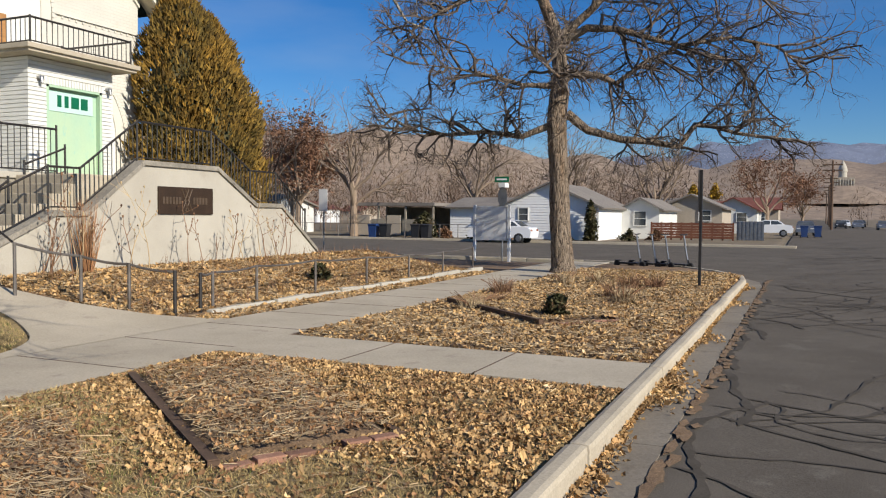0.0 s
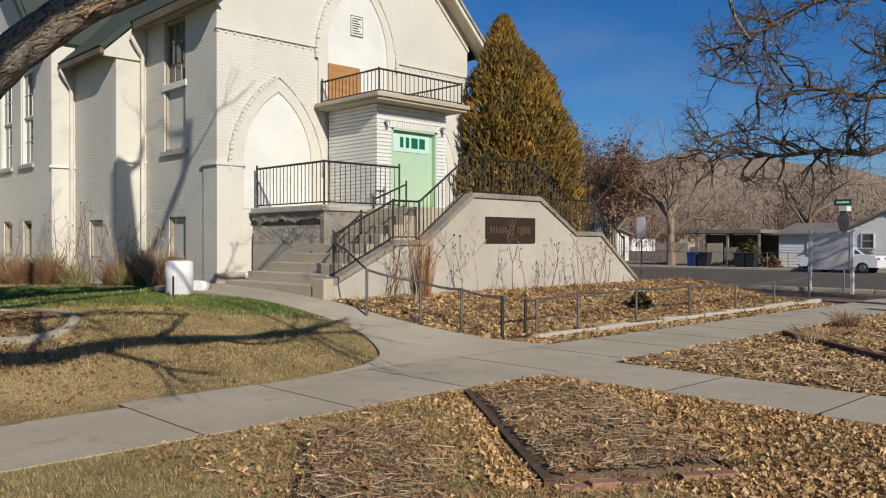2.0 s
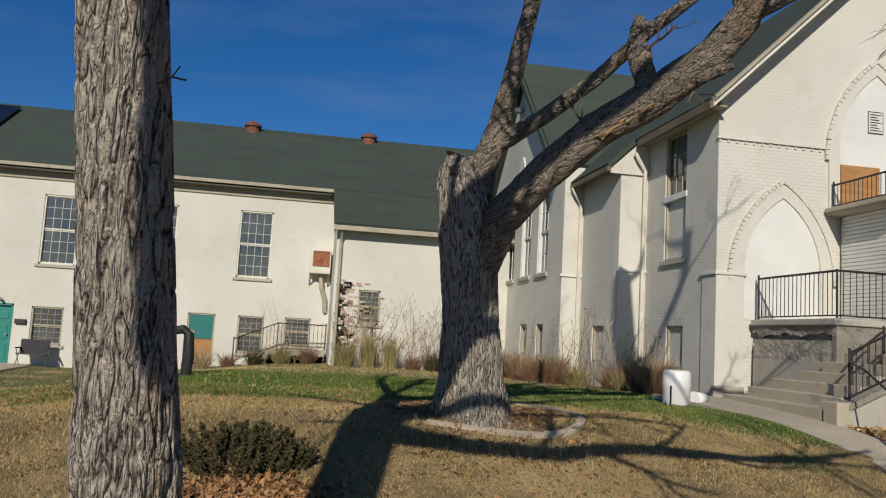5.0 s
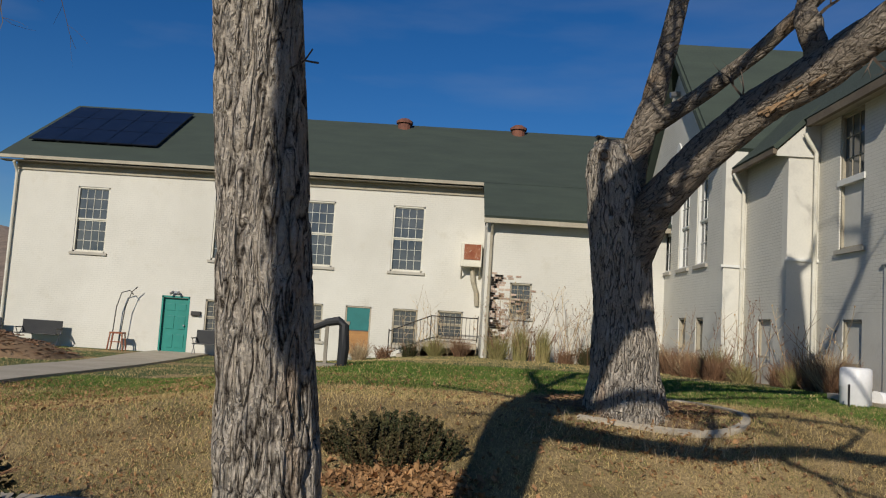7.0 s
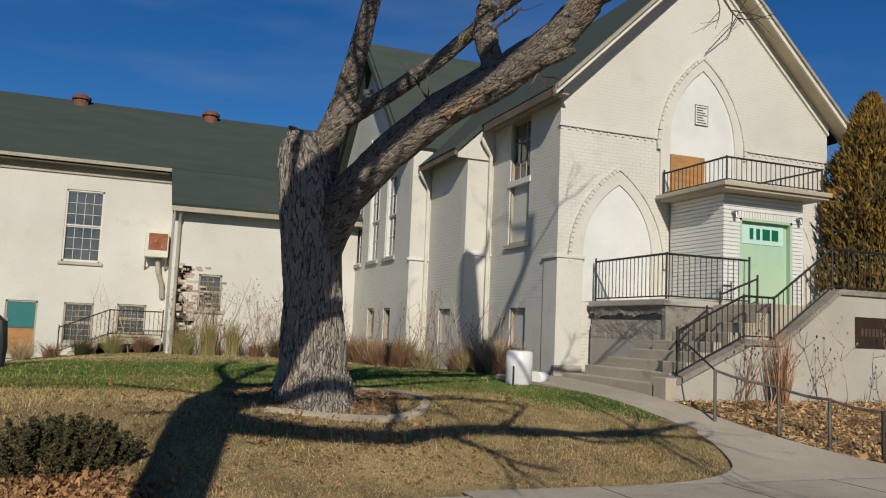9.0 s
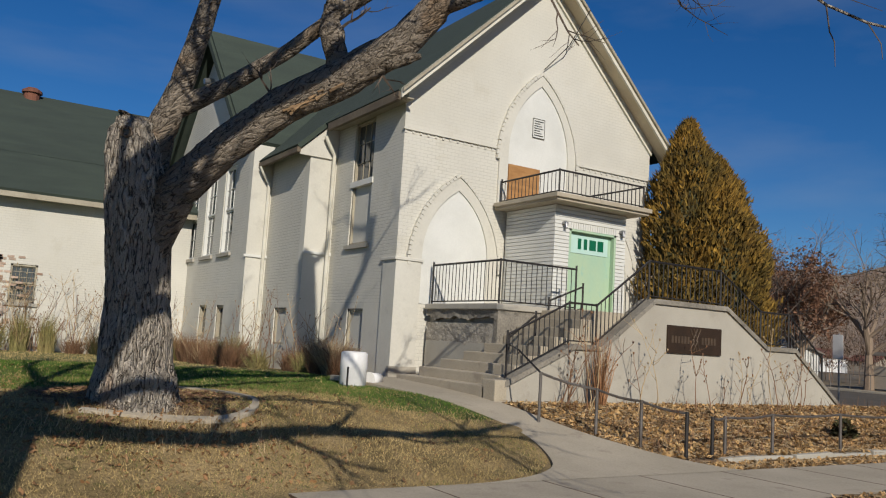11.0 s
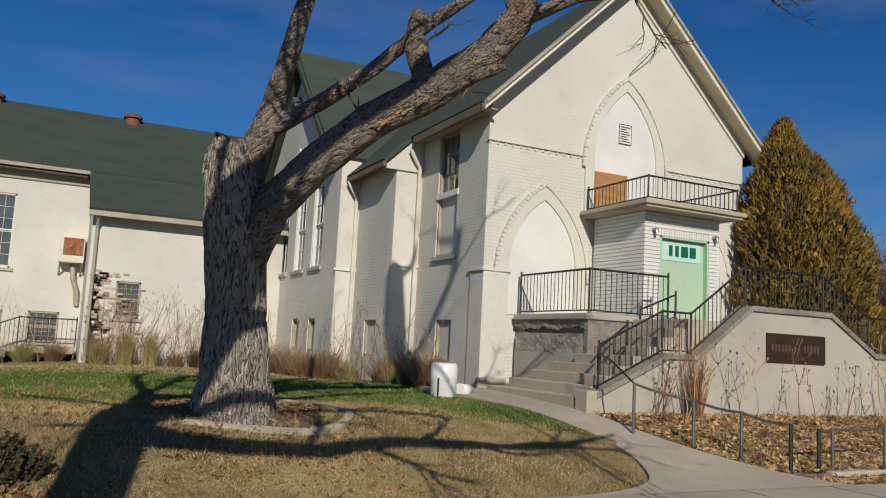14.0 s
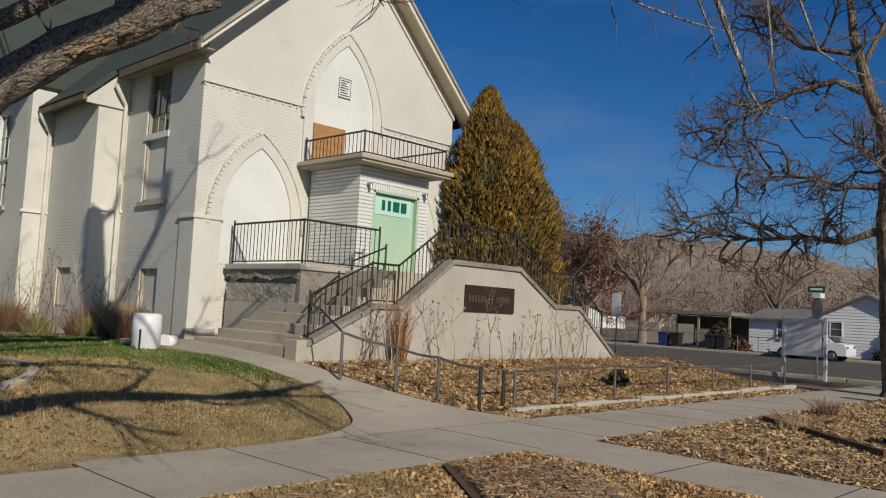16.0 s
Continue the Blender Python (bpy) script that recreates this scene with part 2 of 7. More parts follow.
M["rubble"] = surf("broken rough concrete", (0.50, 0.45, 0.37), (0.38, 0.34, 0.28), 2.2, 30, 0.95, 0.9, 0.02, third=(0.24, 0.21, 0.17, 0.5), speck=0.35)
M["grime"] = surf("blackened lichen-stained concrete", (0.36, 0.325, 0.265), (0.24, 0.215, 0.175), 1.6, 24, 0.95, 0.4, 0.006, third=(0.10, 0.09, 0.075, 0.8), speck=0.4)
M["bronze"] = surf("bronze plaque", (0.075, 0.045, 0.028), (0.055, 0.035, 0.023), 3, 50, 0.5, 0.2, 0.003, metal=0.4)
M["bark"] = bark_mat("grey bark with shade-dark furrows", (0.74, 0.645, 0.525), (0.025, 0.018, 0.013), (0.42, 0.23, 0.105), 14, 0.17, 0.06)
# limb tone set low, with the shadow lying on the limbs in its colour
M["bark_limb"] = bark_mat("grey limb bark darkened for shade", (0.42, 0.35, 0.27), (0.03, 0.023, 0.017), (0.30, 0.20, 0.12), 15, 0.2, 0.035, (0.22, -0.92, 0.0))
M["bark2"] = bark_mat("brown grey bark", (0.36, 0.28, 0.205), (0.05, 0.037, 0.027), (0.27, 0.17, 0.10), 8, 0.2, 0.04)
M["torn"] = surf("torn bare wood", (0.36, 0.24, 0.13), (0.26, 0.165, 0.09), 3, 30, 0.9, 0.6, 0.02, isle=0.4)
M["twig"] = surf("dry twigs", (0.17, 0.13, 0.10), (0.10, 0.078, 0.06), 2, 30, 0.95, 0, isle=0.35)
M["twig_lt"] = surf("pale bare twigs", (0.34, 0.255, 0.18), (0.25, 0.185, 0.13), 0.3, 30, 0.95, 0, isle=0.35)
M["far_twig"] = surf("bare brown woods", (0.25, 0.165, 0.11), (0.17, 0.115, 0.08), 0.05, 30, 0.95, 0, isle=0.4)
M["twig_red"] = surf("russet dry foliage", (0.30, 0.15, 0.085), (0.22, 0.12, 0.07), 0.5, 30, 0.95, 0, isle=0.4)
M["cedar"] = surf("bronzed evergreen foliage", (0.32, 0.18, 0.027), (0.135, 0.095, 0.02), 1.1, 7, 0.9, 0, isle=0.65, speck=0.55)
M["lawn_green"] = surf("thin green lawn", (0.11, 0.15, 0.03), (0.085, 0.12, 0.025), 0.9, 60, 0.95, 0.8, 0.02, third=(0.2, 0.18, 0.07, 0.4), speck=0.45)
M["soil"] = surf("dry soil with mulch", (0.33, 0.215, 0.12), (0.22, 0.14, 0.08), 1.6, 45, 0.95, 0.8, 0.02, third=(0.38, 0.28, 0.175, 0.6), speck=0.5)
M["lawn"] = surf("dry winter lawn", (0.52, 0.375, 0.18), (0.25, 0.18, 0.075), 1.5, 38, 0.95, 1.0, 0.035, third=(0.17, 0.155, 0.05, 0.75), speck=0.6)
M["leaf"] = surf("fallen leaves", (0.55, 0.355, 0.15), (0.36, 0.21, 0.088), 2, 60, 0.8, 0, isle=0.55, third=(0.66, 0.52, 0.32, 0.7), speck=0.2)
M["straw"] = surf("dry stalks and straw", (0.52, 0.40, 0.235), (0.38, 0.265, 0.145), 2, 60, 0.9, 0, isle=0.45, speck=0.2)
M["reed"] = surf("rust-brown reeds", (0.42, 0.21, 0.09), (0.33, 0.17, 0.08), 2, 60, 0.9, 0, isle=0.4, speck=0.2)
M["straw_dk"] = surf("brown dry stems", (0.26, 0.135, 0.07), (0.20, 0.115, 0.065), 2, 60, 0.9, 0, isle=0.4, speck=0.2)
M["blade_green"] = surf("green winter grass", (0.085, 0.165, 0.02), (0.12, 0.165, 0.03), 0.6, 60, 0.9, 0, isle=0.4, speck=0.2)
M["blade_dry"] = surf("dry grass", (0.58, 0.43, 0.19), (0.36, 0.265, 0.11), 0.6, 60, 0.9, 0, isle=0.45, speck=0.2)
M["straw_green"] = surf("yellow-green ornamental grass", (0.26, 0.24, 0.08), (0.36, 0.29, 0.12), 2, 50, 0.9, 0, isle=0.4, speck=0.2)
M["leaf_dk"] = surf("brown lawn leaves", (0.36, 0.20, 0.085), (0.25, 0.13, 0.06), 2, 60, 0.8, 0, isle=0.5, third=(0.47, 0.31, 0.16, 0.6), speck=0.2)
M["shrub"] = surf("dark green shrub leaves and evergreen gap shade", (0.048, 0.055, 0.018), (0.10, 0.078, 0.03), 3, 40, 0.8, 0, isle=0.5)
M["redbrick"] = surf("weathered red brick", (0.35, 0.185, 0.12), (0.28, 0.145, 0.095), 3, 50, 0.9, 0.4, 0.005, rand=0.25)
M["barebrick"] = surf("half bare painted brick", (0.46, 0.29, 0.20), (0.56, 0.46, 0.37), 4, 40, 0.9, 0.3, 0.004, rand=0.25)
M["timber"] = surf("dark edging timber", (0.15, 0.09, 0.055), (0.095, 0.06, 0.04), 3, 40, 0.9, 0.4, 0.006)
M["rust"] = surf("rusty sheet metal", (0.26, 0.07, 0.03), (0.35, 0.14, 0.07), 4, 40, 0.8, 0.3, 0.003, third=(0.6, 0.53, 0.42, 0.6))
M["plastic_w"] = surf("white plastic", (0.8, 0.79, 0.77), (0.72, 0.71, 0.69), 2, 20, 0.45, 0.05, 0.002, speck=0.08)
M["plastic_k"] = surf("black plastic", (0.02, 0.02, 0.022), (0.03, 0.03, 0.03), 2, 40, 0.5, 0.1, 0.002)
M["blue"] = surf("blue bin plastic", (0.02, 0.05, 0.16), (0.025, 0.06, 0.18), 2, 40, 0.5, 0.1, 0.002)
M["carwhite"] = surf("white car paint", (0.8, 0.8, 0.8), (0.78, 0.78, 0.78), 1, 10, 0.25, 0, spec=0.6, speck=0.02)
M["rubber"] = surf("tyre rubber", (0.02, 0.02, 0.02), (0.03, 0.03, 0.03), 4, 50, 0.8, 0.2, 0.002)
M["steel"] = surf("grey steel", (0.4, 0.4, 0.4), (0.3, 0.3, 0.31), 3, 50, 0.4, 0.1, 0.002, metal=0.8)
M["solar"] = surf("solar cells", (0.008, 0.011, 0.022), (0.012, 0.016, 0.03), 2, 20, 0.25, 0, spec=0.5, speck=0.2)
M["signgreen"] = surf("green road sign", (0.0, 0.13, 0.06), (0.0, 0.15, 0.07), 3, 40, 0.5, 0)
M["redwood"] = surf("red stained fence boards", (0.16, 0.055, 0.03), (0.2, 0.075, 0.04), 2, 40, 0.85, 0.2, 0.003, isle=0.2)
M["terracotta"] = surf("rusted vent cap", (0.25, 0.10, 0.06), (0.16, 0.07, 0.05), 3, 40, 0.85, 0.2, 0.003)
M["hill"] = surf("dry brush hills", (0.37, 0.275, 0.195), (0.27, 0.205, 0.155), 0.006, 0.06, 0.95, 0, third=(0.46, 0.385, 0.30, 0.6), speck=0.45)
M["mountain"] = surf("hazy mountains with snow", (0.13, 0.16, 0.235), (0.19, 0.22, 0.30), 0.002, 0.02, 0.95, 0, third=(0.62, 0.64, 0.70, 0.7), speck=0.25, stretch=(1, 1, 3))
M["dirt"] = surf("bare yard and dry grass", (0.24, 0.185, 0.12), (0.19, 0.15, 0.09), 0.12, 6, 0.95, 0.4, 0.02, third=(0.3, 0.26, 0.2, 0.5), speck=0.35)
M["siding"] = surf("white lap siding", (0.82, 0.815, 0.79), (0.76, 0.755, 0.73), 1, 20, 0.6, 0, speck=0.08)
M["roofgrey"] = surf("grey shingles", (0.27, 0.24, 0.205), (0.21, 0.185, 0.16), 0.8, 20, 0.9, 0.2, 0.01)
M["roofrust"] = surf("red brown shingles", (0.22, 0.075, 0.05), (0.17, 0.06, 0.045), 0.8, 20, 0.9, 0.2, 0.01)
M["tan"] = surf("tan painted wall", (0.5, 0.42, 0.32), (0.42, 0.36, 0.28), 0.8, 20, 0.8, 0.1, 0.003)
M["yellowleaf"] = surf("yellow leaves", (0.5, 0.32, 0.03), (0.42, 0.25, 0.03), 2, 30, 0.8, 0, isle=0.3)
M["fascia"] = surf("pale painted fascia", (0.72, 0.69, 0.58), (0.6, 0.56, 0.45), 2, 30, 0.7, 0.1, 0.003, speck=0.12)


# ---- mesh helpers ----
def mesh_ob(name, verts, faces, material, parent=None, label="", smooth=False):
    me = bpy.data.meshes.new(name)
    me.from_pydata([tuple(v) for v in verts], [], [tuple(f) for f in faces])
    me.update()
    if smooth:
        me.polygons.foreach_set("use_smooth", [True] * len(me.polygons))
    if material:
        me.materials.append(M[material])
    ob = new(name, me)
    if parent:
        ob.parent = parent
    if label:
        ob["label"] = label
    return ob


class Build:
    """Collects boxes, prisms and tubes into one mesh."""

    def __init__(self):
        self.v, self.f = [], []

    def add(self, verts, faces):
        k = len(self.v)
        self.v += [tuple(p) for p in verts]
        self.f += [tuple(i + k for i in f) for f in faces]
        return self

    def box(self, x0, x1, y0, y1, z0, z1, m=None, bevel=0.0):
        if bevel:
            bm = bmesh.new()
            bmesh.ops.create_cube(bm, size=1)
            for v in bm.verts:
                v.co = Vector((x0 if v.co.x < 0 else x1, y0 if v.co.y < 0 else y1, z0 if v.co.z < 0 else z1))
            bmesh.ops.bevel(bm, geom=bm.edges[:], offset=bevel, segments=2, profile=0.6, affect="EDGES")
            bm.verts.index_update()
            vs, fs = [v.co.copy() for v in bm.verts], [[v.index for v in f.verts] for f in bm.faces]
            bm.free()
        else:
            vs = [Vector(p) for p in ((x0, y0, z0), (x1, y0, z0), (x1, y1, z0), (x0, y1, z0), (x0, y0, z1), (x1, y0, z1), (x1, y1, z1), (x0, y1, z1))]
            fs = [(0, 3, 2, 1), (4, 5, 6, 7), (0, 1, 5, 4), (1, 2, 6, 5), (2, 3, 7, 6), (3, 0, 4, 7)]
        return self.add([m @ v for v in vs] if m else vs, fs)

    def prism(self, poly, axis, a, b):
        """poly: outline in the two other axes (in order), pushed from a to b along the axis."""
        def at(p, w):
            return {"x": (w, p[0], p[1]), "y": (p[0], w, p[1]), "z": (p[0], p[1], w)}[axis]
        n = len(poly)
        vs = [at(p, a) for p in poly] + [at(p, b) for p in poly]
        fs = [tuple(range(n))[::-1], tuple(range(n, 2 * n))] + [(i, (i + 1) % n, n + (i + 1) % n, n + i) for i in range(n)]
        return self.add(vs, fs)

    def tube(self, pts, radii, sides=8, cap=True, rough=0.0, seed=0):
        pts = [Vector(p) for p in pts]
        if isinstance(radii, (int, float)):
            radii = [radii] * len(pts)
        rng = random.Random(seed)
        k, ref = len(self.v), Vector((0.31, 0.17, 0.93))
        for i, p in enumerate(pts):
            d = (pts[min(i + 1, len(pts) - 1)] - pts[max(i - 1, 0)]).normalized()
            u = d.cross(ref)
            u = u.normalized() if u.length > 0.05 else d.cross(Vector((1, 0, 0))).normalized()
            w = d.cross(u)
            for s in range(sides):
                g = 2 * math.pi * s / sides
                r = radii[i] * (1 + rough * (rng.random() - 0.5))
                self.v.append(tuple(p + (u * math.cos(g) + w * math.sin(g)) * r))
        for i in range(len(pts) - 1):
            for s in range(sides):
                t = (s + 1) % sides
                self.f.append((k + i * sides + s, k + i * sides + t, k + (i + 1) * sides + t, k + (i + 1) * sides + s))
        if cap:
            self.f.append(tuple(k + s for s in range(sides))[::-1])
            self.f.append(tuple(k + (len(pts) - 1) * sides + s for s in range(sides)))
        return self

    def ob(self, name, material, parent=None, label="", smooth=False):
        return mesh_ob(name, self.v, self.f, material, parent, label, smooth)


def thing(name, label, category, at=(0, 0, 0), group="", kind=""):
    e = tagged(new(name), label, category, group, kind)
    e.empty_display_size = 0.1
    e.location = at
    return e


def wall(name, axis, plane, u0, u1, z0, z1, material, holes=(), thick=0.3, inward=1, parent=None, top=None):
    """A wall in the plane axis = plane, from u0 to u1, with rectangular holes (u0, u1, z0, z1) right through; thick goes towards inward. top: a gable line above z1."""
    us = sorted({u0, u1, *[h[0] for h in holes], *[h[1] for h in holes]})
    zs = sorted({z0, z1, *[h[2] for h in holes], *[h[3] for h in holes]})
    v, f, seen = [], [], {}

    def idx(u, z, d):
        k = (round(u, 4), round(z, 4), d)
        if k not in seen:
            seen[k] = len(v)
            w = plane + inward * thick * d
            v.append((u, w, z) if axis == "y" else (w, u, z))
        return seen[k]

    def solid(i, j):
        if not (0 <= i < len(us) - 1 and 0 <= j < len(zs) - 1):
            return False
        return not any(h[0] <= us[i] and us[i + 1] <= h[1] and h[2] <= zs[j] and zs[j + 1] <= h[3] for h in holes)
    for i in range(len(us) - 1):
        for j in range(len(zs) - 1):
            if not solid(i, j):
                continue
            a, b, c, d = us[i], us[i + 1], zs[j], zs[j + 1]
            for side in (0, 1):
                f.append((idx(a, c, side), idx(b, c, side), idx(b, d, side), idx(a, d, side)))
            for di, dj, p, q in ((-1, 0, (a, c), (a, d)), (1, 0, (b, c), (b, d)), (0, -1, (a, c), (b, c)), (0, 1, (a, d), (b, d))):
                if not solid(i + di, j + dj) and not (top and dj == 1 and j == len(zs) - 2):
                    f.append((idx(*p, 0), idx(*q, 0), idx(*q, 1), idx(*p, 1)))
    if top:
        line = [(u, z1) for u in us] + list(top)
        for side in (0, 1):
            f.append(tuple(idx(u, z, side) for u, z in line))
        rim = [(u1, z1)] + list(top) + [(u0, z1)]
        for p, q in zip(rim[:-1], rim[1:]):
            f.append((idx(*p, 0), idx(*q, 0), idx(*q, 1), idx(*p, 1)))
    return mesh_ob(name, v, f, material, parent)


def strip(inner, outer, axis, a, b):
    """A band between two lines of points, with thickness from a to b along the axis, as one joined mesh."""
    g = Build()
    n = len(inner)

    def at(p, w):
        return (w, p[0], p[1]) if axis == "x" else (p[0], w, p[1])
    g.v = [at(p, w) for w in (a, b) for line in (inner, outer) for p in line]
    for i in range(n - 1):
        for q in ((i, i + 1, n + i + 1, n + i), (2 * n + i, 2 * n + i + 1, 3 * n + i + 1, 3 * n + i), (i, i + 1, 2 * n + i + 1, 2 * n + i), (n + i, n + i + 1, 3 * n + i + 1, 3 * n + i)):
            g.f.append(q)
    for i in (0, n - 1):
        g.f.append((i, n + i, 3 * n + i, 2 * n + i))
    return g
# ---- ground ----
def smooth01(t):
    t = min(1, max(0, t))
    return t * t * (3 - 2 * t)


def lawn_edge(x):
    """The lawn comes further out over the pavement towards the west."""
    return 7.5 - 0.95 * smooth01((3.6 - x) / 3.8)


def lawn_z(x, y):
    """Height of the raised lawn and yard behind the pavement."""
    far = 8.95 + 2.85 * smooth01((x - 3) / 3.5)
    top = 0.75 - 0.07 * smooth01((x - 3) / 4) - smooth01((y - 14) / 16) * (0.3 + 0.065 * max(0, 1 - x))
    left = smooth01((-1.0 - x) / 5.5)
    top = top * (1 - left) + left * (0.2 - 0.4 * smooth01((y - 9) / 18))
    return 0.02 + (top - 0.02) * smooth01((y - lawn_edge(x)) / (far - lawn_edge(x)) * 0.92 + 0.04)


def garden_z(x, y):
    return 0.10 + 0.5 * smooth01((y - 8.25) / 2.7)


def ground_z(x, y):
    if y < 1.13 or x > 21.6 and y < np.interp(x, (21.6, 23.2, 24.8, 26.4, 27.6, 28.3, 28.5), (1.13, 1.3, 2.0, 3.2, 4.8, 6.8, 9.0)) - 0.1:
        return -0.14
    if y < lawn_edge(x) + 0.1:
        return (0.03 if 7.3 < x < 9.0 and y < 5.9 or y > 5.76 else 0.05) - 0.19 * smooth01((x - 27.5) / 1.0)
    w = smooth01((x - 8.9) / 0.8)
    z = (1 - w) * lawn_z(x, y) + w * (garden_z(x, y) if y > 8.2 else 0.02)
    z *= 1 - smooth01((x - 19.5) / 4)
    return z - 0.12 * smooth01((x - 27.5) / 1.0)


def axis_steps(bounds):
    out = []
    for lo, hi, st in bounds:
        n = max(1, round((hi - lo) / st))
        out += [lo + (hi - lo) * i / n for i in range(n)]
    return out + [bounds[-1][1]]


gx = axis_steps([(-4000, -400, 900), (-400, -40, 60), (-40, -8, 2), (-8, 27, 0.35), (27, 34, 0.7), (34, 100, 8), (100, 500, 100), (500, 4000, 900)])
gy = axis_steps([(-4000, -400, 900), (-400, -20, 40), (-20, 0.5, 3), (0.5, 1.0, 0.25), (1.0, 1.13, 0.13), (1.13, 20, 0.3), (20, 45, 1.5), (45, 200, 20), (200, 4000, 600)])
verts = [(x, y, ground_z(x, y) + (0.012 * noise.noise((x * 1.7, y * 1.7, 0)) if 1.2 < y < 40 and -20 < x < 27 else -0.04 if y < 1.12 else 0)) for y in gy for x in gx]
nx = len(gx)
faces = [(j * nx + i, j * nx + i + 1, (j + 1) * nx + i + 1, (j + 1) * nx + i) for j in range(len(gy) - 1) for i in range(nx - 1)]
ground = tagged(mesh_ob("ground", verts, faces, "lawn", smooth=True), "dry winter ground with sparse grass and soil", "ground", kind="structure")
ground.data.materials.append(M["soil"])
ground.data.materials.append(M["dirt"])
ground.data.materials.append(M["lawn_green"])


def greenness(x, y):
    if ((x - 2.1) / 1.25) ** 2 + ((y - 9.65) / 1.1) ** 2 < 1:
        return 0
    g = smooth01((y - 10.2 - 0.6 * noise.noise((x * 0.5, y * 0.5, 2)) + 0.1 * abs(x - 3)) / 0.9) * (0.7 + 0.4 * smooth01((x + 5) / 6))
    return min(1, g * (0.95 + 0.7 * noise.noise((x * 0.7, y * 0.5, 6))))


for p in ground.data.polygons:
    c = p.center
    if c.x > 27 or c.y > 45 or c.x < -25:
        p.material_index = 2
    elif c.y > 8.1 and c.x > 8.2 or 7.55 < c.y < 8.3 and c.x > 9.4 or 1.1 < c.y < 5.8 and c.x > 8.6:
        p.material_index = 1
    elif ((c.x - 2.1) / 1.2) ** 2 + ((c.y - 9.65) / 1.05) ** 2 < 1:
        p.material_index = 1
    elif c.y > 9.4 and c.x < 7.3 and greenness(c.x, c.y) > 0.55:
        p.material_index = 3

# road along the kerb and the cross street
g = Build()
rx = axis_steps([(-60, 0, 10), (0, 30, 1.5), (30, 120, 15), (120, 900, 130)])
ry = [-13.0, -9, -6, -4, -2.5, -1.2, -0.3, 0.60]
vs = [(x, y, -0.10 + 0.10 * smooth01((0.6 - y) / 6.5) * smooth01((y + 13) / 6.5) + 0.006 * noise.noise((x, y, 3))) for y in ry for x in rx]
n = len(rx)
road = tagged(mesh_ob("road", vs, [(j * n + i, j * n + i + 1, (j + 1) * n + i + 1, (j + 1) * n + i) for j in range(len(ry) - 1) for i in range(n - 1)], "asphalt", smooth=True), "worn grey asphalt street with sealed cracks", "road", kind="structure")
vs = [(x, y, -0.098 + 0.05 * math.sin(math.pi * (x - 28.6) / 21.4)) for y in (0.3, 4, 10, 25, 60, 200) for x in (28.6, 33, 39, 45, 50)]
under_corner = [(21.0, 0.598), (28.8, 0.598), (28.8, 7.2), (28.45, 6.6), (27.75, 4.5), (26.5, 2.75), (24.8, 1.5), (23.1, 0.85), (21.7, 0.61)]
Build().prism(under_corner, "z", -0.2, -0.1).ob("road_apron", "asphalt", road)
road2 = tagged(mesh_ob("road_cross", vs, [(j * 5 + i, j * 5 + i + 1, j * 5 + i + 6, j * 5 + i + 5) for j in range(5) for i in range(4)], "asphalt"), "grey asphalt cross street", "road", kind="structure")


def kerb_run(name, pts, width=0.16, top=0.085, bottom=-0.2):
    """Kerb stones along a line, each a bevelled block."""
    e = thing(name, "worn pale concrete kerb with chipped edges", "kerb", kind="structure")
    rk = random.Random(name)
    for (x0, y0), (x1, y1) in zip(pts[:-1], pts[1:]):
        d = Vector((x1 - x0, y1 - y0, 0))
        g = Build()
        m = Matrix.Translation((x0, y0, 0)) @ Matrix.Rotation(math.atan2(d.y, d.x), 4, "Z")
        g.box(0.004, d.length - 0.004, -width, 0, bottom, top + rk.uniform(-0.012, 0.008), m @ Matrix.Translation((0, rk.uniform(-0.01, 0.01), 0)), bevel=0.045)
        g.ob("kerb_stone", "concrete", e)
    return e


kerb_run("kerb", [(x, 1.13) for x in (-12, -9, -6, -3, -1, 0.6, 2.2, 3.8, 5.4, 7.0, 8.6, 10.2, 11.8, 13.4, 15, 16.6, 18.2, 19.8)] + [(21.6, 1.13), (23.2, 1.3), (24.8, 2.0), (26.4, 3.2), (27.6, 4.8), (28.3, 6.8), (28.5, 9)] + [(28.5, y) for y in (14, 20, 30, 45, 70)])
gutter = thing("gutter", "stained concrete gutter pan beside the kerb", "gutter", kind="structure")
lip = [(x * 1.55, 0.6, x * 1.55, 0.975) for x in range(-8, 15)] + [(23.1, 0.72, 23.05, 1.12), (24.8, 1.35, 24.6, 1.85), (26.5, 2.6, 26.25, 3.05), (27.8, 4.35, 27.45, 4.65), (28.7, 6.6, 28.15, 6.8)]
for (a, b, c, d), (e, f, h, i) in zip(lip[:-1], lip[1:]):
    q = [(a + 0.006, b), (e - 0.006, f), (h - 0.006, i), (c + 0.006, d)]
    Build().prism(q, "z", -0.2, -0.088).ob("gutter_slab", "gutter", gutter)

# pavements
pave = thing("pavement", "pale grey concrete pavement slabs with cracked joints", "pavement", kind="structure")
for i in range(-16, 18):
    x = i * 1.55
    Build().box(x + 0.005, x + 1.545, 5.78, lawn_edge(x + 0.8) + 0.05, -0.15, 0.05, bevel=0.004).ob("slab", "concrete", pave)
for j, (a, b) in enumerate(((1.13, 2.65), (2.66, 4.2), (4.21, 5.77))):
    Build().box(7.45, 8.82, a + 0.006, b, -0.15, 0.06, bevel=0.004).ob("slab", "concrete", pave)


for i in range(-15, 18):
    x = i * 1.55
    Build().box(x - 0.008, x + 0.008, 5.79, lawn_edge(x) + 0.03, 0.0, 0.0525).ob("joint", "timber", pave)
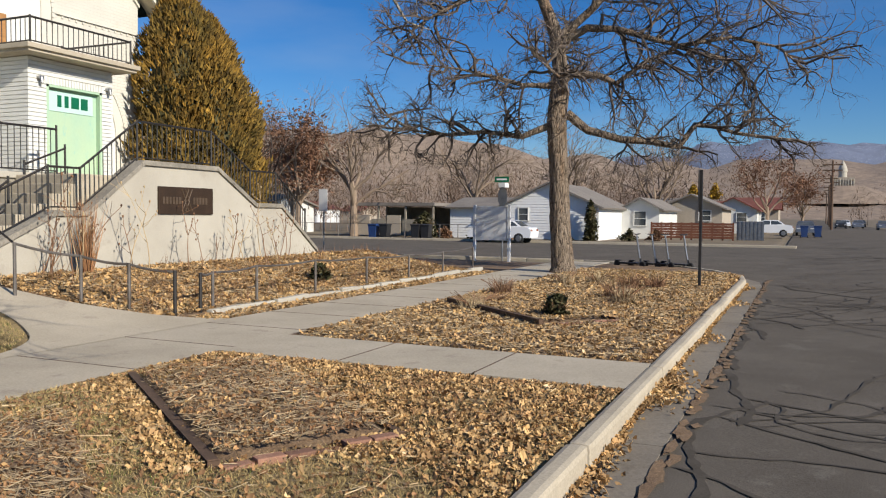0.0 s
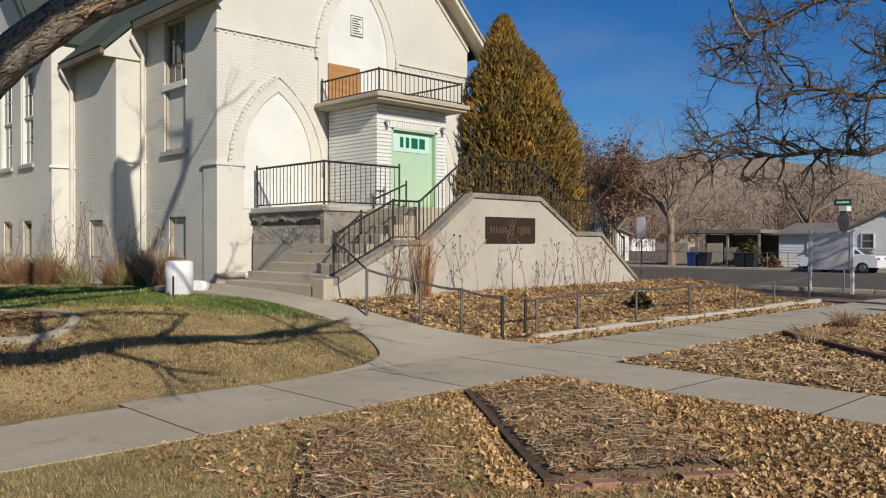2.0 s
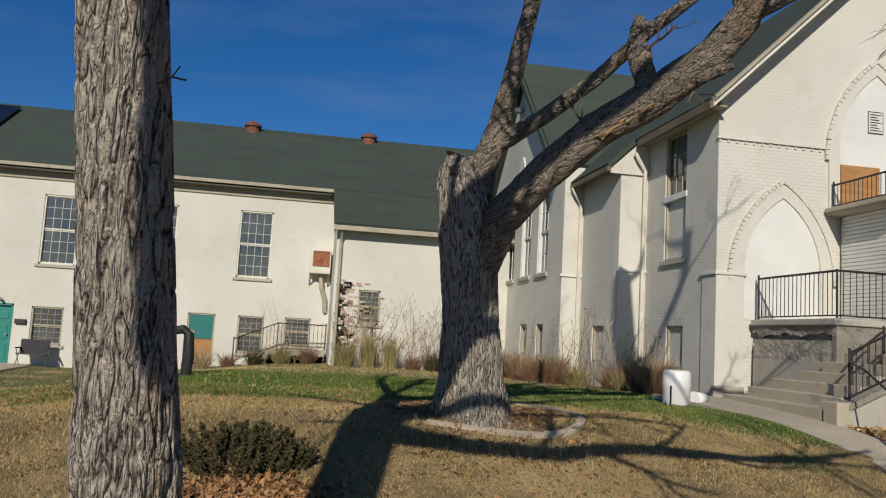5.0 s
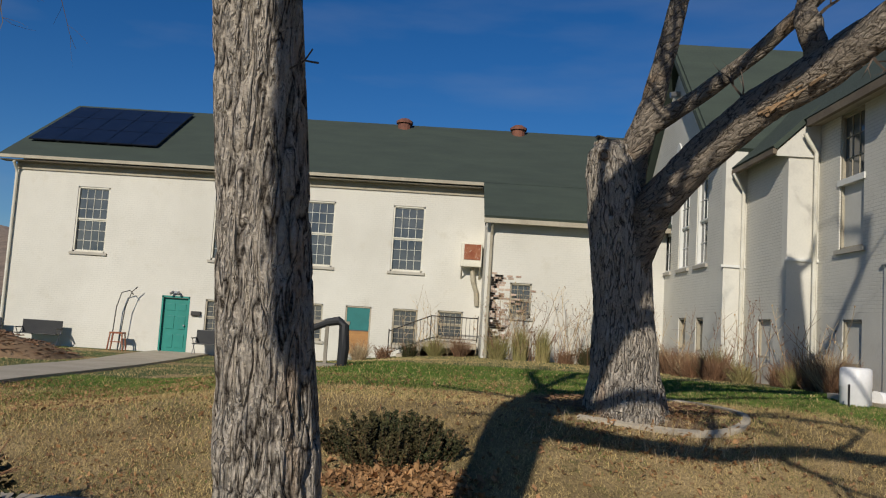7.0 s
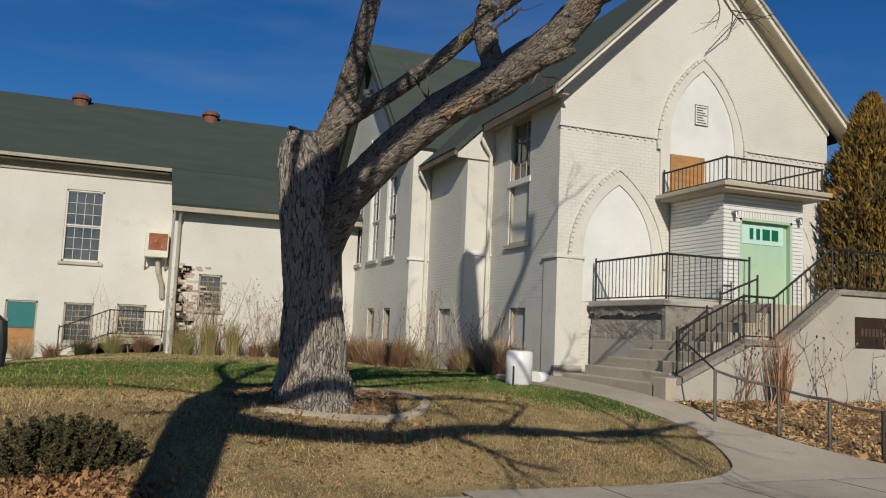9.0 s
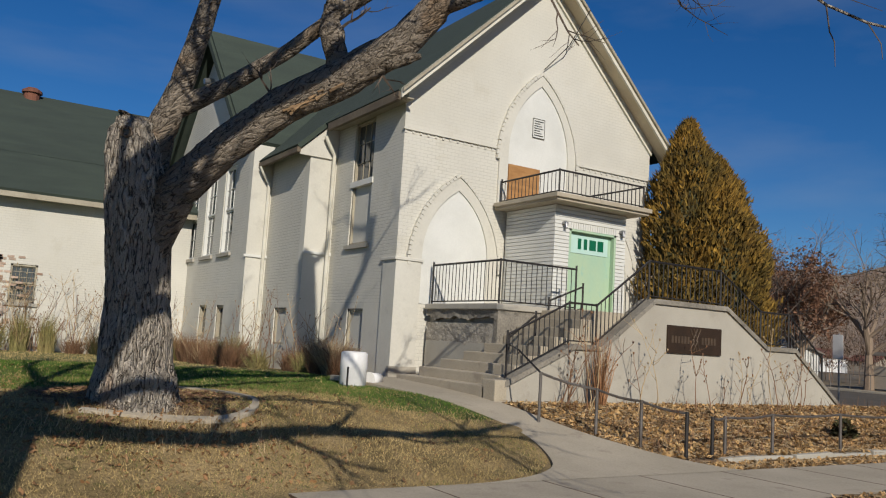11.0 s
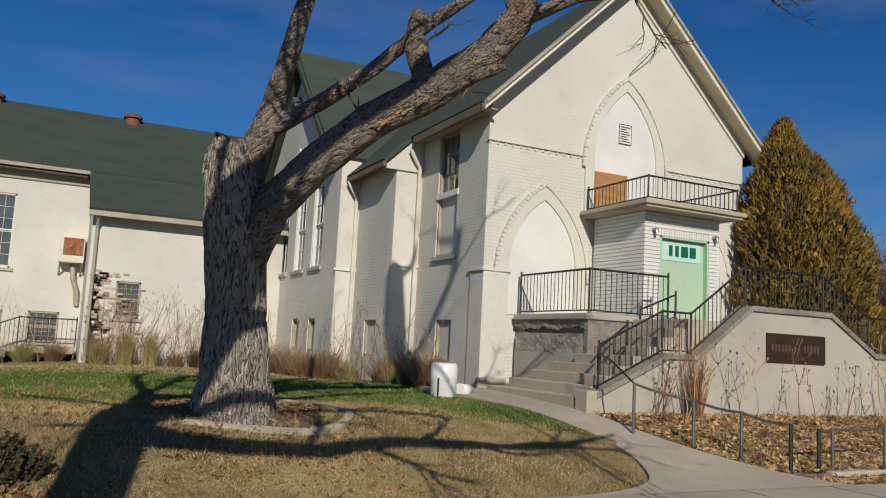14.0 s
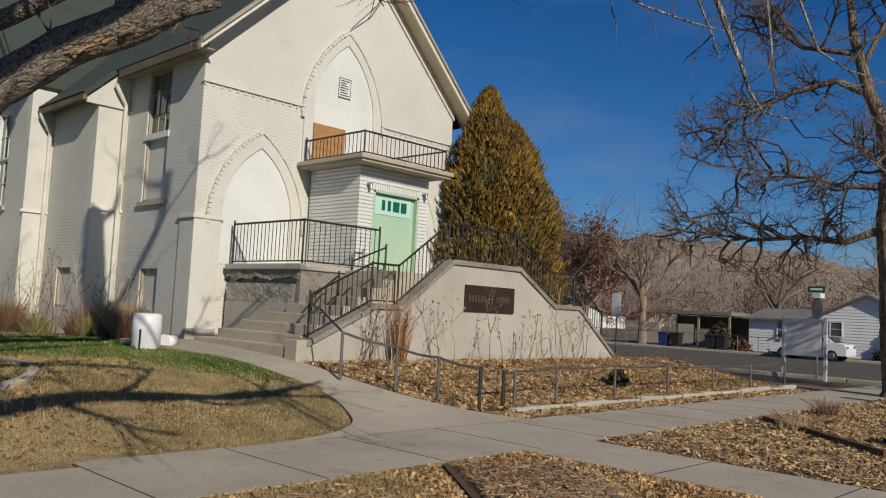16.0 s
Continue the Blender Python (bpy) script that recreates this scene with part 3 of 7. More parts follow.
for y in (2.655, 4.205):
    Build().box(7.46, 8.81, y - 0.008, y + 0.010, 0.0, 0.0625).ob("joint", "timber", pave)
Build().box(4.9, 9.7, 5.765, 5.785, 0.0, 0.0535).ob("joint", "timber", pave)


def curve_at(pts, k, t):
    """A point on a smooth curve through pts, at t between pts[k] and pts[k + 1]."""
    a, b, c, d = (Vector(pts[min(max(i, 0), len(pts) - 1)]) for i in (k - 1, k, k + 1, k + 2))
    return 0.5 * (2 * b + (c - a) * t + (2 * a - 5 * b + 4 * c - d) * t * t + (3 * b - 3 * c + d - a) * t ** 3)


def ribbon(name, left, right, material, lift, label, cat, kind="structure", depth=0.12, steps=10, zf=None):
    """A paved path between two edges given as point lists of the same length, laid on the slope."""
    e = []
    for k in range(len(left) - 1):
        for s in range(steps):
            t = s / steps
            e.append((curve_at(left, k, t), curve_at(right, k, t)))
    e.append((Vector(left[-1]), Vector(right[-1])))
    vs, fs = [], []
    for a, b in e:
        for s in range(7):
            p = a.lerp(b, s / 6)
            vs.append((p.x, p.y, p.z + lift))
    for i in range(len(e) - 1):
        for s in range(6):
            fs.append((i * 7 + s, i * 7 + s + 1, i * 7 + s + 8, i * 7 + s + 7))
    g = Build().add(vs, fs)
    k = len(e)
    for side in (0, 6):
        for i in range(k - 1):
            p, q = vs[i * 7 + side], vs[(i + 1) * 7 + side]
            g.add([p, q, (q[0], q[1], q[2] - depth), (p[0], p[1], p[2] - depth)], [(0, 1, 2, 3)])
    return tagged(g.ob(name, material, smooth=True), label, cat, kind=kind)


ribbon("front_walk", [(4.6, 7.5, 0.034), (5.6, 7.56, 0.04), (6.5, 7.85, 0.065), (7.05, 8.4, 0.13), (7.45, 9.6, 0.32), (7.15, 11.0, 0.60), (6.85, 12.4, 0.70), (6.7, 14.6, 0.76)],
       [(9.8, 7.5, 0.034), (9.7, 7.6, 0.04), (9.4, 7.95, 0.07), (9.0, 8.5, 0.15), (8.5, 9.5, 0.33), (8.15, 11.0, 0.60), (8.3, 12.6, 0.70), (8.4, 14.6, 0.76)], "concrete", 0.02, "sloping concrete walk from the pavement up to the steps", "path")

# ---- church ----
church = thing("church", "old cream-painted brick church with a green shingle roof and pointed arches", "church", (8.6, 15.75, 0.7))


def under(ob, parent):
    ob.parent = parent
    ob.matrix_parent_inverse = parent.matrix_basis.inverted()
    return ob


def cpart(g, name, material, label="", parent=None, smooth=False):
    ob = g.ob(name, material, None, label, smooth)
    return under(ob, parent or church)


XL, XR, YF, APX = 8.6, 16.35, 15.75, 12.48
SL = 0.97
under(wall("wall", "y", YF, XL, XR, 0.5, 6.2, "brick_s", [(11.6, 13.4, 2.4, 4.3)], 0.35, 1), church)
under(wall("gable_wall", "y", YF, XL, XR, 6.2, 6.95, "brick_gable", (), 0.35, 1, None, [(XR, 7.22), (APX, 10.96), (XL, 7.22)]), church)
side_holes = [(17.2, 18.28, 3.75, 6.85), (17.2, 18.05, 1.2, 2.2)]
LOW = 2.32
under(wall("wall", "x", XL, 16.1, 19.3, LOW, 6.95, "brick_w", side_holes[:1], 0.35, 1), church)
under(wall("plinth_wall", "x", XL, 16.1, 19.3, 0.5, LOW, "plaster", side_holes[1:], 0.35, 1), church)
under(wall("wall", "y", 19.3, 7.86, 8.6, 0.5, 6.6, "plaster", (), 0.3, 1), church)
under(wall("wall", "x", 7.86, 19.6, 22.0, LOW, 6.55, "brick_w", (), 0.35, 1), church)
under(wall("plinth_wall", "x", 7.86, 19.6, 22.0, 0.5, LOW, "plaster", [(20.15, 21.0, 1.2, 2.17)], 0.35, 1), church)
under(Build().prism([(7.52, 6.06), (8.59, 6.06), (8.59, 7.2), (7.52, 6.16)], "y", 19.24, 19.296).ob("eave_end", "plaster"), church)
under(wall("wall", "y", 22.0, 7.27, 7.86, 0.5, 6.9, "plaster", (), 0.3, 1), church)
trans_holes = [(23.45, 24.5, 3.75, 6.4), (25.3, 26.4, 3.75, 6.4), (27.3, 28.4, 3.75, 6.4), (23.6, 24.3, 1.2, 2.2), (25.3, 26.1, 1.2, 2.2)]
under(wall("plinth_wall", "x", 7.27, 22.3, 30.9, 0.5, LOW, "plaster", trans_holes[3:], 0.35, 1), church)
under(wall("wall", "x", 7.27, 22.3, 30.9, LOW, 6.8, "brick_w", trans_holes[:3], 0.35, 1, None, [(30.9, 6.85), (26.6, 11.0), (22.3, 6.85)]), church)
under(wall("wall", "x", XR - 0.35, 16.1, 36, 0.5, 6.95, "brick_w", (), 0.35, 1), church)


def roof_plane(p, q, r, s, t, name="roof", material="shingle", parent=None):
    n = (Vector(q) - Vector(p)).cross(Vector(s) - Vector(p)).normalized()
    if n.z < 0:
        n = -n
    top = [Vector(v) + n * t for v in (p, q, r, s)]
    g = Build().add([*map(Vector, (p, q, r, s)), *top], [(0, 1, 2, 3), (4, 5, 6, 7), (0, 1, 5, 4), (1, 2, 6, 5), (2, 3, 7, 6), (3, 0, 4, 7)])
    ob = g.ob(name, material)
    return under(ob, parent) if parent else ob


RZ = 11.0
roof_plane((8.22, 15.3, RZ - (APX - 8.22) * SL), (APX, 15.3, RZ), (APX, 37, RZ), (8.22, 37, RZ - (APX - 8.22) * SL), 0.12, parent=church)
roof_plane((16.76, 15.3, RZ - (16.76 - APX) * SL), (APX, 15.3, RZ), (APX, 37, RZ), (16.76, 37, RZ - (16.76 - APX) * SL), 0.12, parent=church)
roof_plane((7.5, 19.16, RZ - (APX - 7.5) * SL + 0.02), (8.6, 19.16, RZ - (APX - 8.6) * SL + 0.02), (8.6, 24, RZ - (APX - 8.6) * SL + 0.02), (7.5, 24, RZ - (APX - 7.5) * SL + 0.02), 0.12, parent=church)
roof_plane((6.9, 22.0, 6.75), (6.9, 26.6, 11.25), (APX, 26.6, 11.25), (APX, 22.0, 6.75), 0.12, parent=church)
roof_plane((6.9, 31.2, 6.75), (6.9, 26.6, 11.25), (APX, 26.6, 11.25), (APX, 31.2, 6.75), 0.12, parent=church)
# rake boards of the front gable
for sgn, xe in ((-1, 8.2), (1, 16.78)):
    for off, wd, y0, y1, mt in ((0.0, 0.22, 15.24, 15.30, "fascia"), (0.0, 0.09, 15.18, 15.24, "trim")):
        g = Build()
        z = lambda x: RZ - abs(x - APX) * SL
        g.prism([(xe, z(xe) + 0.14 - wd), (APX, RZ + 0.14 - wd), (APX, RZ + 0.14), (xe, z(xe) + 0.14)], "y", y0, y1)
        cpart(g, "rake_board", mt)
    g = Build()
    g.prism([(xe, z(xe) - 0.03), (APX, RZ - 0.03), (APX, RZ), (xe, z(xe))], "y", 15.3, 15.75)
    cpart(g, "soffit", "soffit")
    g = Build().prism([(xe + sgn * -0.42, z(xe + sgn * -0.42) - 0.27), (APX, RZ - 0.27), (APX, RZ - 0.03), (xe + sgn * -0.42, z(xe + sgn * -0.42) - 0.03)], "y", 15.69, 15.748)
    cpart(g, "frieze_board", "fascia")
# eave of the west side
g = Build().box(8.14, 8.24, 15.3, 19.0, 6.74, 6.92)
cpart(g, "gutter", "eavewood")
g = Build().box(7.42, 7.52, 19.16, 22.2, 6.09, 6.22)
cpart(g, "gutter", "eavewood")
g = Build().box(8.24, 8.6, 15.4, 19.3, 6.84, 6.87)
cpart(g, "soffit", "trim")
# ---- wing ----
wing = thing("church_wing", "long cream-painted two-storey brick wing with a green shingle roof", "building", (-8, 30.8, 0.2))
WY = 30.8
ups = [(-14.61, -13.37), (-9.29, -8.06), (-5.88, -4.65), (-2.42, -1.2)]
lows = [(-9.32, -8.25, 0.55, 1.9), (-5.9, -4.85, 0.6, 2.0), (-3.99, -3.01, 0.15, 2.0), (-2.2, -1.25, 0.62, 2.0), (-0.5, 0.46, 1.0, 2.03)]
holes = [(a, b, 3.41, 5.93) for a, b in ups] + lows + [(-10.95, -9.96, -0.17, 1.89)]
under(wall("wall", "y", WY, -17.05, 1.1, -0.6, 6.85, "brick_wing", holes, 0.35, 1), wing)
under(wall("wall", "x", -17.05, 31.15, 42, -0.6, 6.85, "brick_w", (), 0.35, 1, None, [(42, 6.9), (36.4, 10.1), (31.15, 6.95)]), wing)
under(wall("wall", "x", 1.1, 28.3, 30.8, -0.2, 5.3, "brick_w", (), 0.3, 1), wing)
under(wall("wall", "y", 28.0, 1.1, 7.3, -0.2, 5.15, "brick_wing", [(1.98, 2.73, 1.92, 3.1)], 0.3, 1), wing)
WS = 0.58
zr = lambda y: 6.85 + WS * (y - 30.4)
roof_plane((-17.6, 30.35, zr(30.35)), (-17.6, 36.4, zr(36.4)), (9, 36.4, zr(36.4)), (9, 30.35, zr(30.35)), 0.12, parent=wing)
roof_plane((0.95, 27.6, zr(27.6)), (0.95, 30.4, zr(30.4)), (9, 30.4, zr(30.4)), (9, 27.6, zr(27.6)), 0.12, parent=wing)
roof_plane((-17.6, 42.5, zr(30.3)), (-17.6, 36.4, zr(36.4)), (9, 36.4, zr(36.4)), (9, 42.5, zr(30.3)), 0.12, parent=wing)
under(Build().box(-17.6, 0.95, 30.25, 30.36, 6.81, 6.93).ob("gutter", "trim"), wing)
under(Build().box(-17.55, 0.9, 30.36, 30.8, 6.74, 6.77).ob("soffit", "greywood"), wing)
under(Build().box(-17.05, 1.1, 30.74, 30.797, 6.46, 6.74).ob("frieze_board", "trim"), wing)
under(Build().box(0.95, 7.3, 27.5, 27.61, 5.08, 5.24).ob("gutter", "trim"), wing)

# ---- distance ----
def ridge(name, r0, a0, a1, n, height, base, material, label, seed, depth=500):
    vs, fs = [], []
    for i in range(n + 1):
        a = radians(a0 + (a1 - a0) * i / n)
        for j, (dr, k) in enumerate(((-depth * 1.6, 0), (-depth * 0.8, 0.35), (-depth * 0.3, 0.75), (0, 1), (depth, 0.7))):
            h = height(a0 + (a1 - a0) * i / n) * k * (1 + 0.16 * noise.noise((i * 0.35, j * 0.8, seed)) + 0.06 * noise.noise((i * 1.3, j * 2, seed + 5)))
            vs.append(((r0 + dr) * math.cos(a), (r0 + dr) * math.sin(a), base + h))
    for i in range(n):
        for j in range(4):
            fs.append((i * 5 + j, (i + 1) * 5 + j, (i + 1) * 5 + j + 1, i * 5 + j + 1))
    return tagged(mesh_ob(name, vs, fs, material, smooth=True), label, "hills", kind="structure")


ridge("backdrop_hills", 2300, -30, 130, 160, lambda a: 150 + 85 * smooth01((a - 8) / 18) - 60 * smooth01((a - 60) / 30), -5, "hill", "dry brown brush-covered hills", 1.0)
ridge("backdrop_mountains", 4300, -40, 60, 120, lambda a: 375 - 120 * smooth01((a - 2) / 14), -5, "mountain", "hazy blue mountains with patches of snow", 9.0, 300)
# ---- church details ----
def gothic(cx, w, z0, rise, n=10):
    """Outline of a pointed arch from its left foot over the tip to its right foot."""
    r = (w * w + rise * rise) / (2 * w)
    c = r - w
    end = math.atan2(rise, c)
    left = [(cx + c - r * math.cos(end * i / n), z0 + r * math.sin(end * i / n)) for i in range(n + 1)]
    return left + [(2 * cx - x, z) for x, z in left[-2::-1]]


def arch(cx, zs, w, rise, wo, riseo, foot):
    inner, outer = gothic(cx, w, zs, rise), gothic(cx, wo, zs, riseo)
    inner, outer = [(cx - w, foot)] + inner + [(cx + w, foot)], [(cx - wo, foot)] + outer + [(cx + wo, foot)]
    cpart(strip(inner, outer, "y", YF - 0.05, YF - 0.001), "archivolt", "plaster", "painted plaster arch band")
    line = gothic(cx, wo + 0.02, zs - 0.25, riseo + 0.27, 12)
    rh = random.Random(int(cx * 10))
    for p, q in zip(line[:-1], line[1:]):
        d = Vector((q[0] - p[0], 0, q[1] - p[1]))
        turn = Matrix.Translation((p[0], YF, p[1])) @ Matrix.Rotation(-math.atan2(d.z, d.x), 4, "Y")
        for k in range(2):
            a = d.length * k / 2
            cpart(Build().box(a + 0.006, a + d.length / 2 - 0.006, -0.07 - rh.uniform(0, 0.02), -0.001, 0.0, 0.075 + rh.uniform(-0.012, 0.01), turn), "hood_brick", "plaster")
    panel = Build().prism(inner, "y", YF - 0.012, YF)
    cpart(panel, "arch_panel", "white", "smooth boarded arch infill")


arch(10.13, 3.45, 0.9, 1.6, 1.19, 1.9, 2.36)
arch(14.75, 3.45, 0.8, 1.6, 1.1, 1.78, 2.36)
arch(12.43, 6.25, 0.94, 1.82, 1.2, 2.08, 4.92)
# dentilled string course at the top of the brick
for a, b in ((XL - 0.04, 11.2), (13.72, XR + 0.03)):
    cpart(Build().box(a, b, YF - 0.05, YF - 0.001, 6.24, 6.29), "string_course", "plaster")
for a, b in ((XL, 11.2), (13.75, XR)):
    x = a
    while x < b:
        cpart(Build().box(x, x + 0.05, YF - 0.025, YF, 6.17, 6.22), "dentil", "boarded")
        x += 0.2
# plinth pier at the corner
cpart(Build().box(8.57, 9.2, 15.684, 15.75, 0.5, 3.3).box(8.57, 8.6, 15.75, 16.3, 0.5, 3.3), "corner_pier", "plaster")
cpart(Build().box(8.53, 9.26, 15.65, 15.75, 3.28, 3.35, bevel=0.015).box(8.53, 8.6, 15.75, 16.35, 3.28, 3.35, bevel=0.015), "pier_cap", "plaster")
cpart(Build().box(8.54, 9.24, 15.66, 15.75, 0.5, 0.95), "pier_base", "concrete_lt")
cpart(Build().box(7.82, 8.6, 19.25, 19.3, 3.55, 3.62), "ledge", "white")
cpart(Build().box(7.2, 7.86, 21.95, 22.0, 3.55, 3.62), "ledge", "white")
# notice and boarded lower half of the upper opening
notice = cpart(Build().box(12.2, 12.58, YF - 0.035, YF - 0.014, 6.72, 7.22), "notice", "white", "white notice board with a dark border")
bars = Build()
for i in range(7):
    bars.box(12.25, 12.53 - 0.05 * (i % 3), YF - 0.042, YF - 0.036, 6.78 + i * 0.06, 6.80 + i * 0.06)
bars.box(12.2, 12.58, YF - 0.042, YF - 0.036, 6.72, 6.735).box(12.2, 12.58, YF - 0.042, YF - 0.036, 7.205, 7.22).box(12.2, 12.212, YF - 0.042, YF - 0.036, 6.72, 7.22).box(12.568, 12.58, YF - 0.042, YF - 0.036, 6.72, 7.22)
under(bars.ob("print", "iron"), church)
cpart(Build().box(11.52, 12.48, YF - 0.05, YF - 0.014, 4.95, 5.93), "plywood_sheet", "plywood", "weathered orange plywood sheet")


def window(parent, axis, plane, u0, u1, z0, z1, cols=4, rows=3, depth=0.14, sash=True, board=None, frame_mat="trim", sill=True):
    """A sash window set back in the opening: frame, sill, panes and glazing bars."""
    def bx(g, a, b, d0, d1, c, d):
        return g.box(a, b, plane + d0, plane + d1, c, d) if axis == "y" else g.box(plane + d0, plane + d1, a, b, c, d)
    t, mid = 0.06, (z0 + z1) / 2
    g = Build()
    bx(g, u0, u0 + t, 0.03, depth + 0.06, z0, z1)
    bx(g, u1 - t, u1, 0.03, depth + 0.06, z0, z1)
    bx(g, u0, u1, 0.03, depth + 0.06, z1 - t, z1)
    bx(g, u0, u1, 0.03, depth + 0.06, z0, z0 + t)
    w = under(g.ob("window_frame", frame_mat), parent)
    if sill:
        s = Build()
        bx(s, u0 - 0.1, u1 + 0.1, -0.07, 0.1, z0 - 0.1, z0)
        under(s.ob("window_sill", "concrete_lt"), parent)
    halves = [(z0 + t, mid - 0.02, depth), (mid + 0.02, z1 - t, depth - 0.035)] if sash else [(z0 + t, z1 - t, depth)]
    for k, (a, b, d) in enumerate(halves):
        if board and k in board:
            p = Build()
            bx(p, u0 + t, u1 - t, d - 0.05, d, a, b)
            under(p.ob("board", board[k]), parent)
            continue
        p = Build()
        bx(p, u0 + t, u1 - t, d, d + 0.012, a, b)
        under(p.ob("pane", "glass"), parent)
        bits = [(u0 + t, u1 - t, -0.03, 0.01, a - 0.02, a + 0.03), (u0 + t, u1 - t, -0.03, 0.01, b - 0.03, b + 0.02)]
        bits += [(u0 + t + (u1 - u0 - 2 * t) * i / cols - 0.008, u0 + t + (u1 - u0 - 2 * t) * i / cols + 0.008, -0.02, 0.002, a, b) for i in range(1, cols)]
        bits += [(u0 + t, u1 - t, -0.02, 0.002, a + (b - a) * j / rows - 0.008, a + (b - a) * j / rows + 0.008) for j in range(1, rows)]
        for q0, q1, e0, e1, c, e in bits:
            under(bx(Build(), q0, q1, d + e0, d + e1, c, e).ob("glazing_bar", frame_mat), parent)


window(church, "x", XL, 17.2, 18.28, 3.75, 6.85, 3, 3, board={0: "boarded"})
cpart(Build().box(XL - 0.03, XL + 0.1, 17.14, 18.34, 5.2, 5.34), "window_rail", "white")
window(church, "x", XL, 17.2, 18.05, 1.2, 2.2, 1, 1, sash=False, board={0: "boarded"}, sill=False)
window(church, "x", 7.86, 20.15, 21.0, 1.2, 2.17, 1, 1, sash=False, board={0: "boarded"}, sill=False)
for a, b in ((23.45, 24.5), (25.3, 26.4), (27.3, 28.4)):
    window(church, "x", 7.27, a, b, 3.75, 6.4, 3, 2, frame_mat="white")
for a, b in ((23.6, 24.3), (25.3, 26.1)):
    window(church, "x", 7.27, a, b, 1.2, 2.2, 2, 2, sash=False, sill=False)
# transept gable trim and small arched vent
g = Build()
for s in (-1, 1):
    g.prism([(26.6 + s * 4.6, 6.55), (26.6, 11.05), (26.6, 11.3), (26.6 + s * 4.6, 6.8)], "x", 6.82, 6.9)
cpart(g, "rake_board", "shingle")
v = Build().prism([(26.6 + (u - 0) * 0.7, z) for u, z in gothic(0, 0.5, 7.3, 0.7)], "x", 7.22, 7.27)
cpart(v, "gable_vent", "white")
cpart(Build().tube([(6.95, 26.9, 9.7), (7.27, 26.9, 9.75)], 0.11, 8), "floodlight", "steel")
# downspouts
for x, y, top in ((8.45, 19.15, 6.6), (7.72, 21.85, 6.1)):
    g = Build().tube([(x - 0.3, y - 0.05, top), (x - 0.22, y - 0.05, top - 0.15), (x, y, top - 0.45), (x, y, top - 0.8), (x, y, 1.0)], 0.05, 8)
    cpart(g, "downspout", "fascia")
# cable and conduit
cpart(Build().tube([(13.3, 15.0, 10.1), (13.0, 15.4, 9.2), (12.45, 15.68, 8.5)], 0.012, 5), "cable", "iron")

# porch
porch = thing("porch", "cream-painted brick porch with a flat concrete balcony slab", "porch", (12.5, 13.85, 2.35))
PX0, PX1, PY = 11.5, 13.66, 13.85
under(wall("wall", "y", PY + 0.03, PX0 + 0.03, PX1 - 0.03, 1.9, 4.72, "plaster", [(11.95, 13.34, 2.2, 4.24)], 0.25, 1), porch)
under(Build().box(PX0 + 0.03, PX0 + 0.3, PY + 0.28, YF - 0.06, 1.9, 4.72).ob("wall", "plaster"), porch)
under(Build().box(PX1 - 0.3, PX1 - 0.03, PY + 0.28, YF - 0.06, 1.9, 4.72).ob("wall", "plaster"), porch)
zc = 2.36
while zc < 4.70:
    h = 0.072
    parts = [(PX0, PX0 + 0.031, PY, YF - 0.09), (PX1 - 0.031, PX1, PY, YF - 0.09)]
    parts += [(PX0 + 0.031, 11.93, PY, PY + 0.031), (13.36, PX1 - 0.031, PY, PY + 0.031)] if zc < 4.38 else [(PX0 + 0.031, PX1 - 0.031, PY, PY + 0.031)]
    for x0, x1, y0, y1 in parts:
        under(Build().box(x0, x1, y0, y1, zc, zc + h).ob("brick_course", "white"), porch)
    zc += 0.085
lint = Build()
x = 11.9
while x < 13.38:
    lint.box(x, x + 0.062, PY - 0.006, PY + 0.03, 4.24, 4.385)
    x += 0.072
under(lint.ob("lintel", "white"), porch)
slab = Build().box(11.17, 13.95, 13.41, YF - 0.06, 4.74, 4.82, bevel=0.012).box(11.11, 14.0, 13.35, YF - 0.06, 4.80, 4.90, bevel=0.015)
under(slab.ob("balcony_slab", "concrete", label="grey weathered concrete balcony slab"), porch)
door = under(Build().box(11.95, 13.34, PY + 0.12, PY + 0.16, 2.3, 4.24).ob("door_board", "mint", label="mint green painted plywood door board"), porch)
under(Build().box(11.93, 11.99, PY + 0.0, PY + 0.14, 2.3, 4.24).box(13.30, 13.36, PY + 0.0, PY + 0.14, 2.3, 4.24).box(11.93, 13.36, PY, PY + 0.14, 4.19, 4.25).ob("door_frame", "mint"), porch)
banner = under(Build().box(12.02, 13.2, PY + 0.105, PY + 0.119, 3.72, 4.13).ob("banner", "paleblue", label="pale mint number banner"), porch)
bars = Build()
for a, b in ((12.28, 12.38), (12.46, 12.56), (12.63, 12.83), (12.88, 13.06)):
    bars.box(a, b, PY + 0.098, PY + 0.104, 3.82, 4.06)
under(bars.ob("number_bars", "signgreen"), porch)
for x in (11.75, 13.5):
    under(Build().box(x - 0.05, x + 0.05, PY - 0.1, PY, 4.3, 4.36).tube([(x, PY - 0.08, 4.33), (x, PY - 0.1, 4.22)], 0.035, 8).ob("porch_lamp", "steel"), porch)


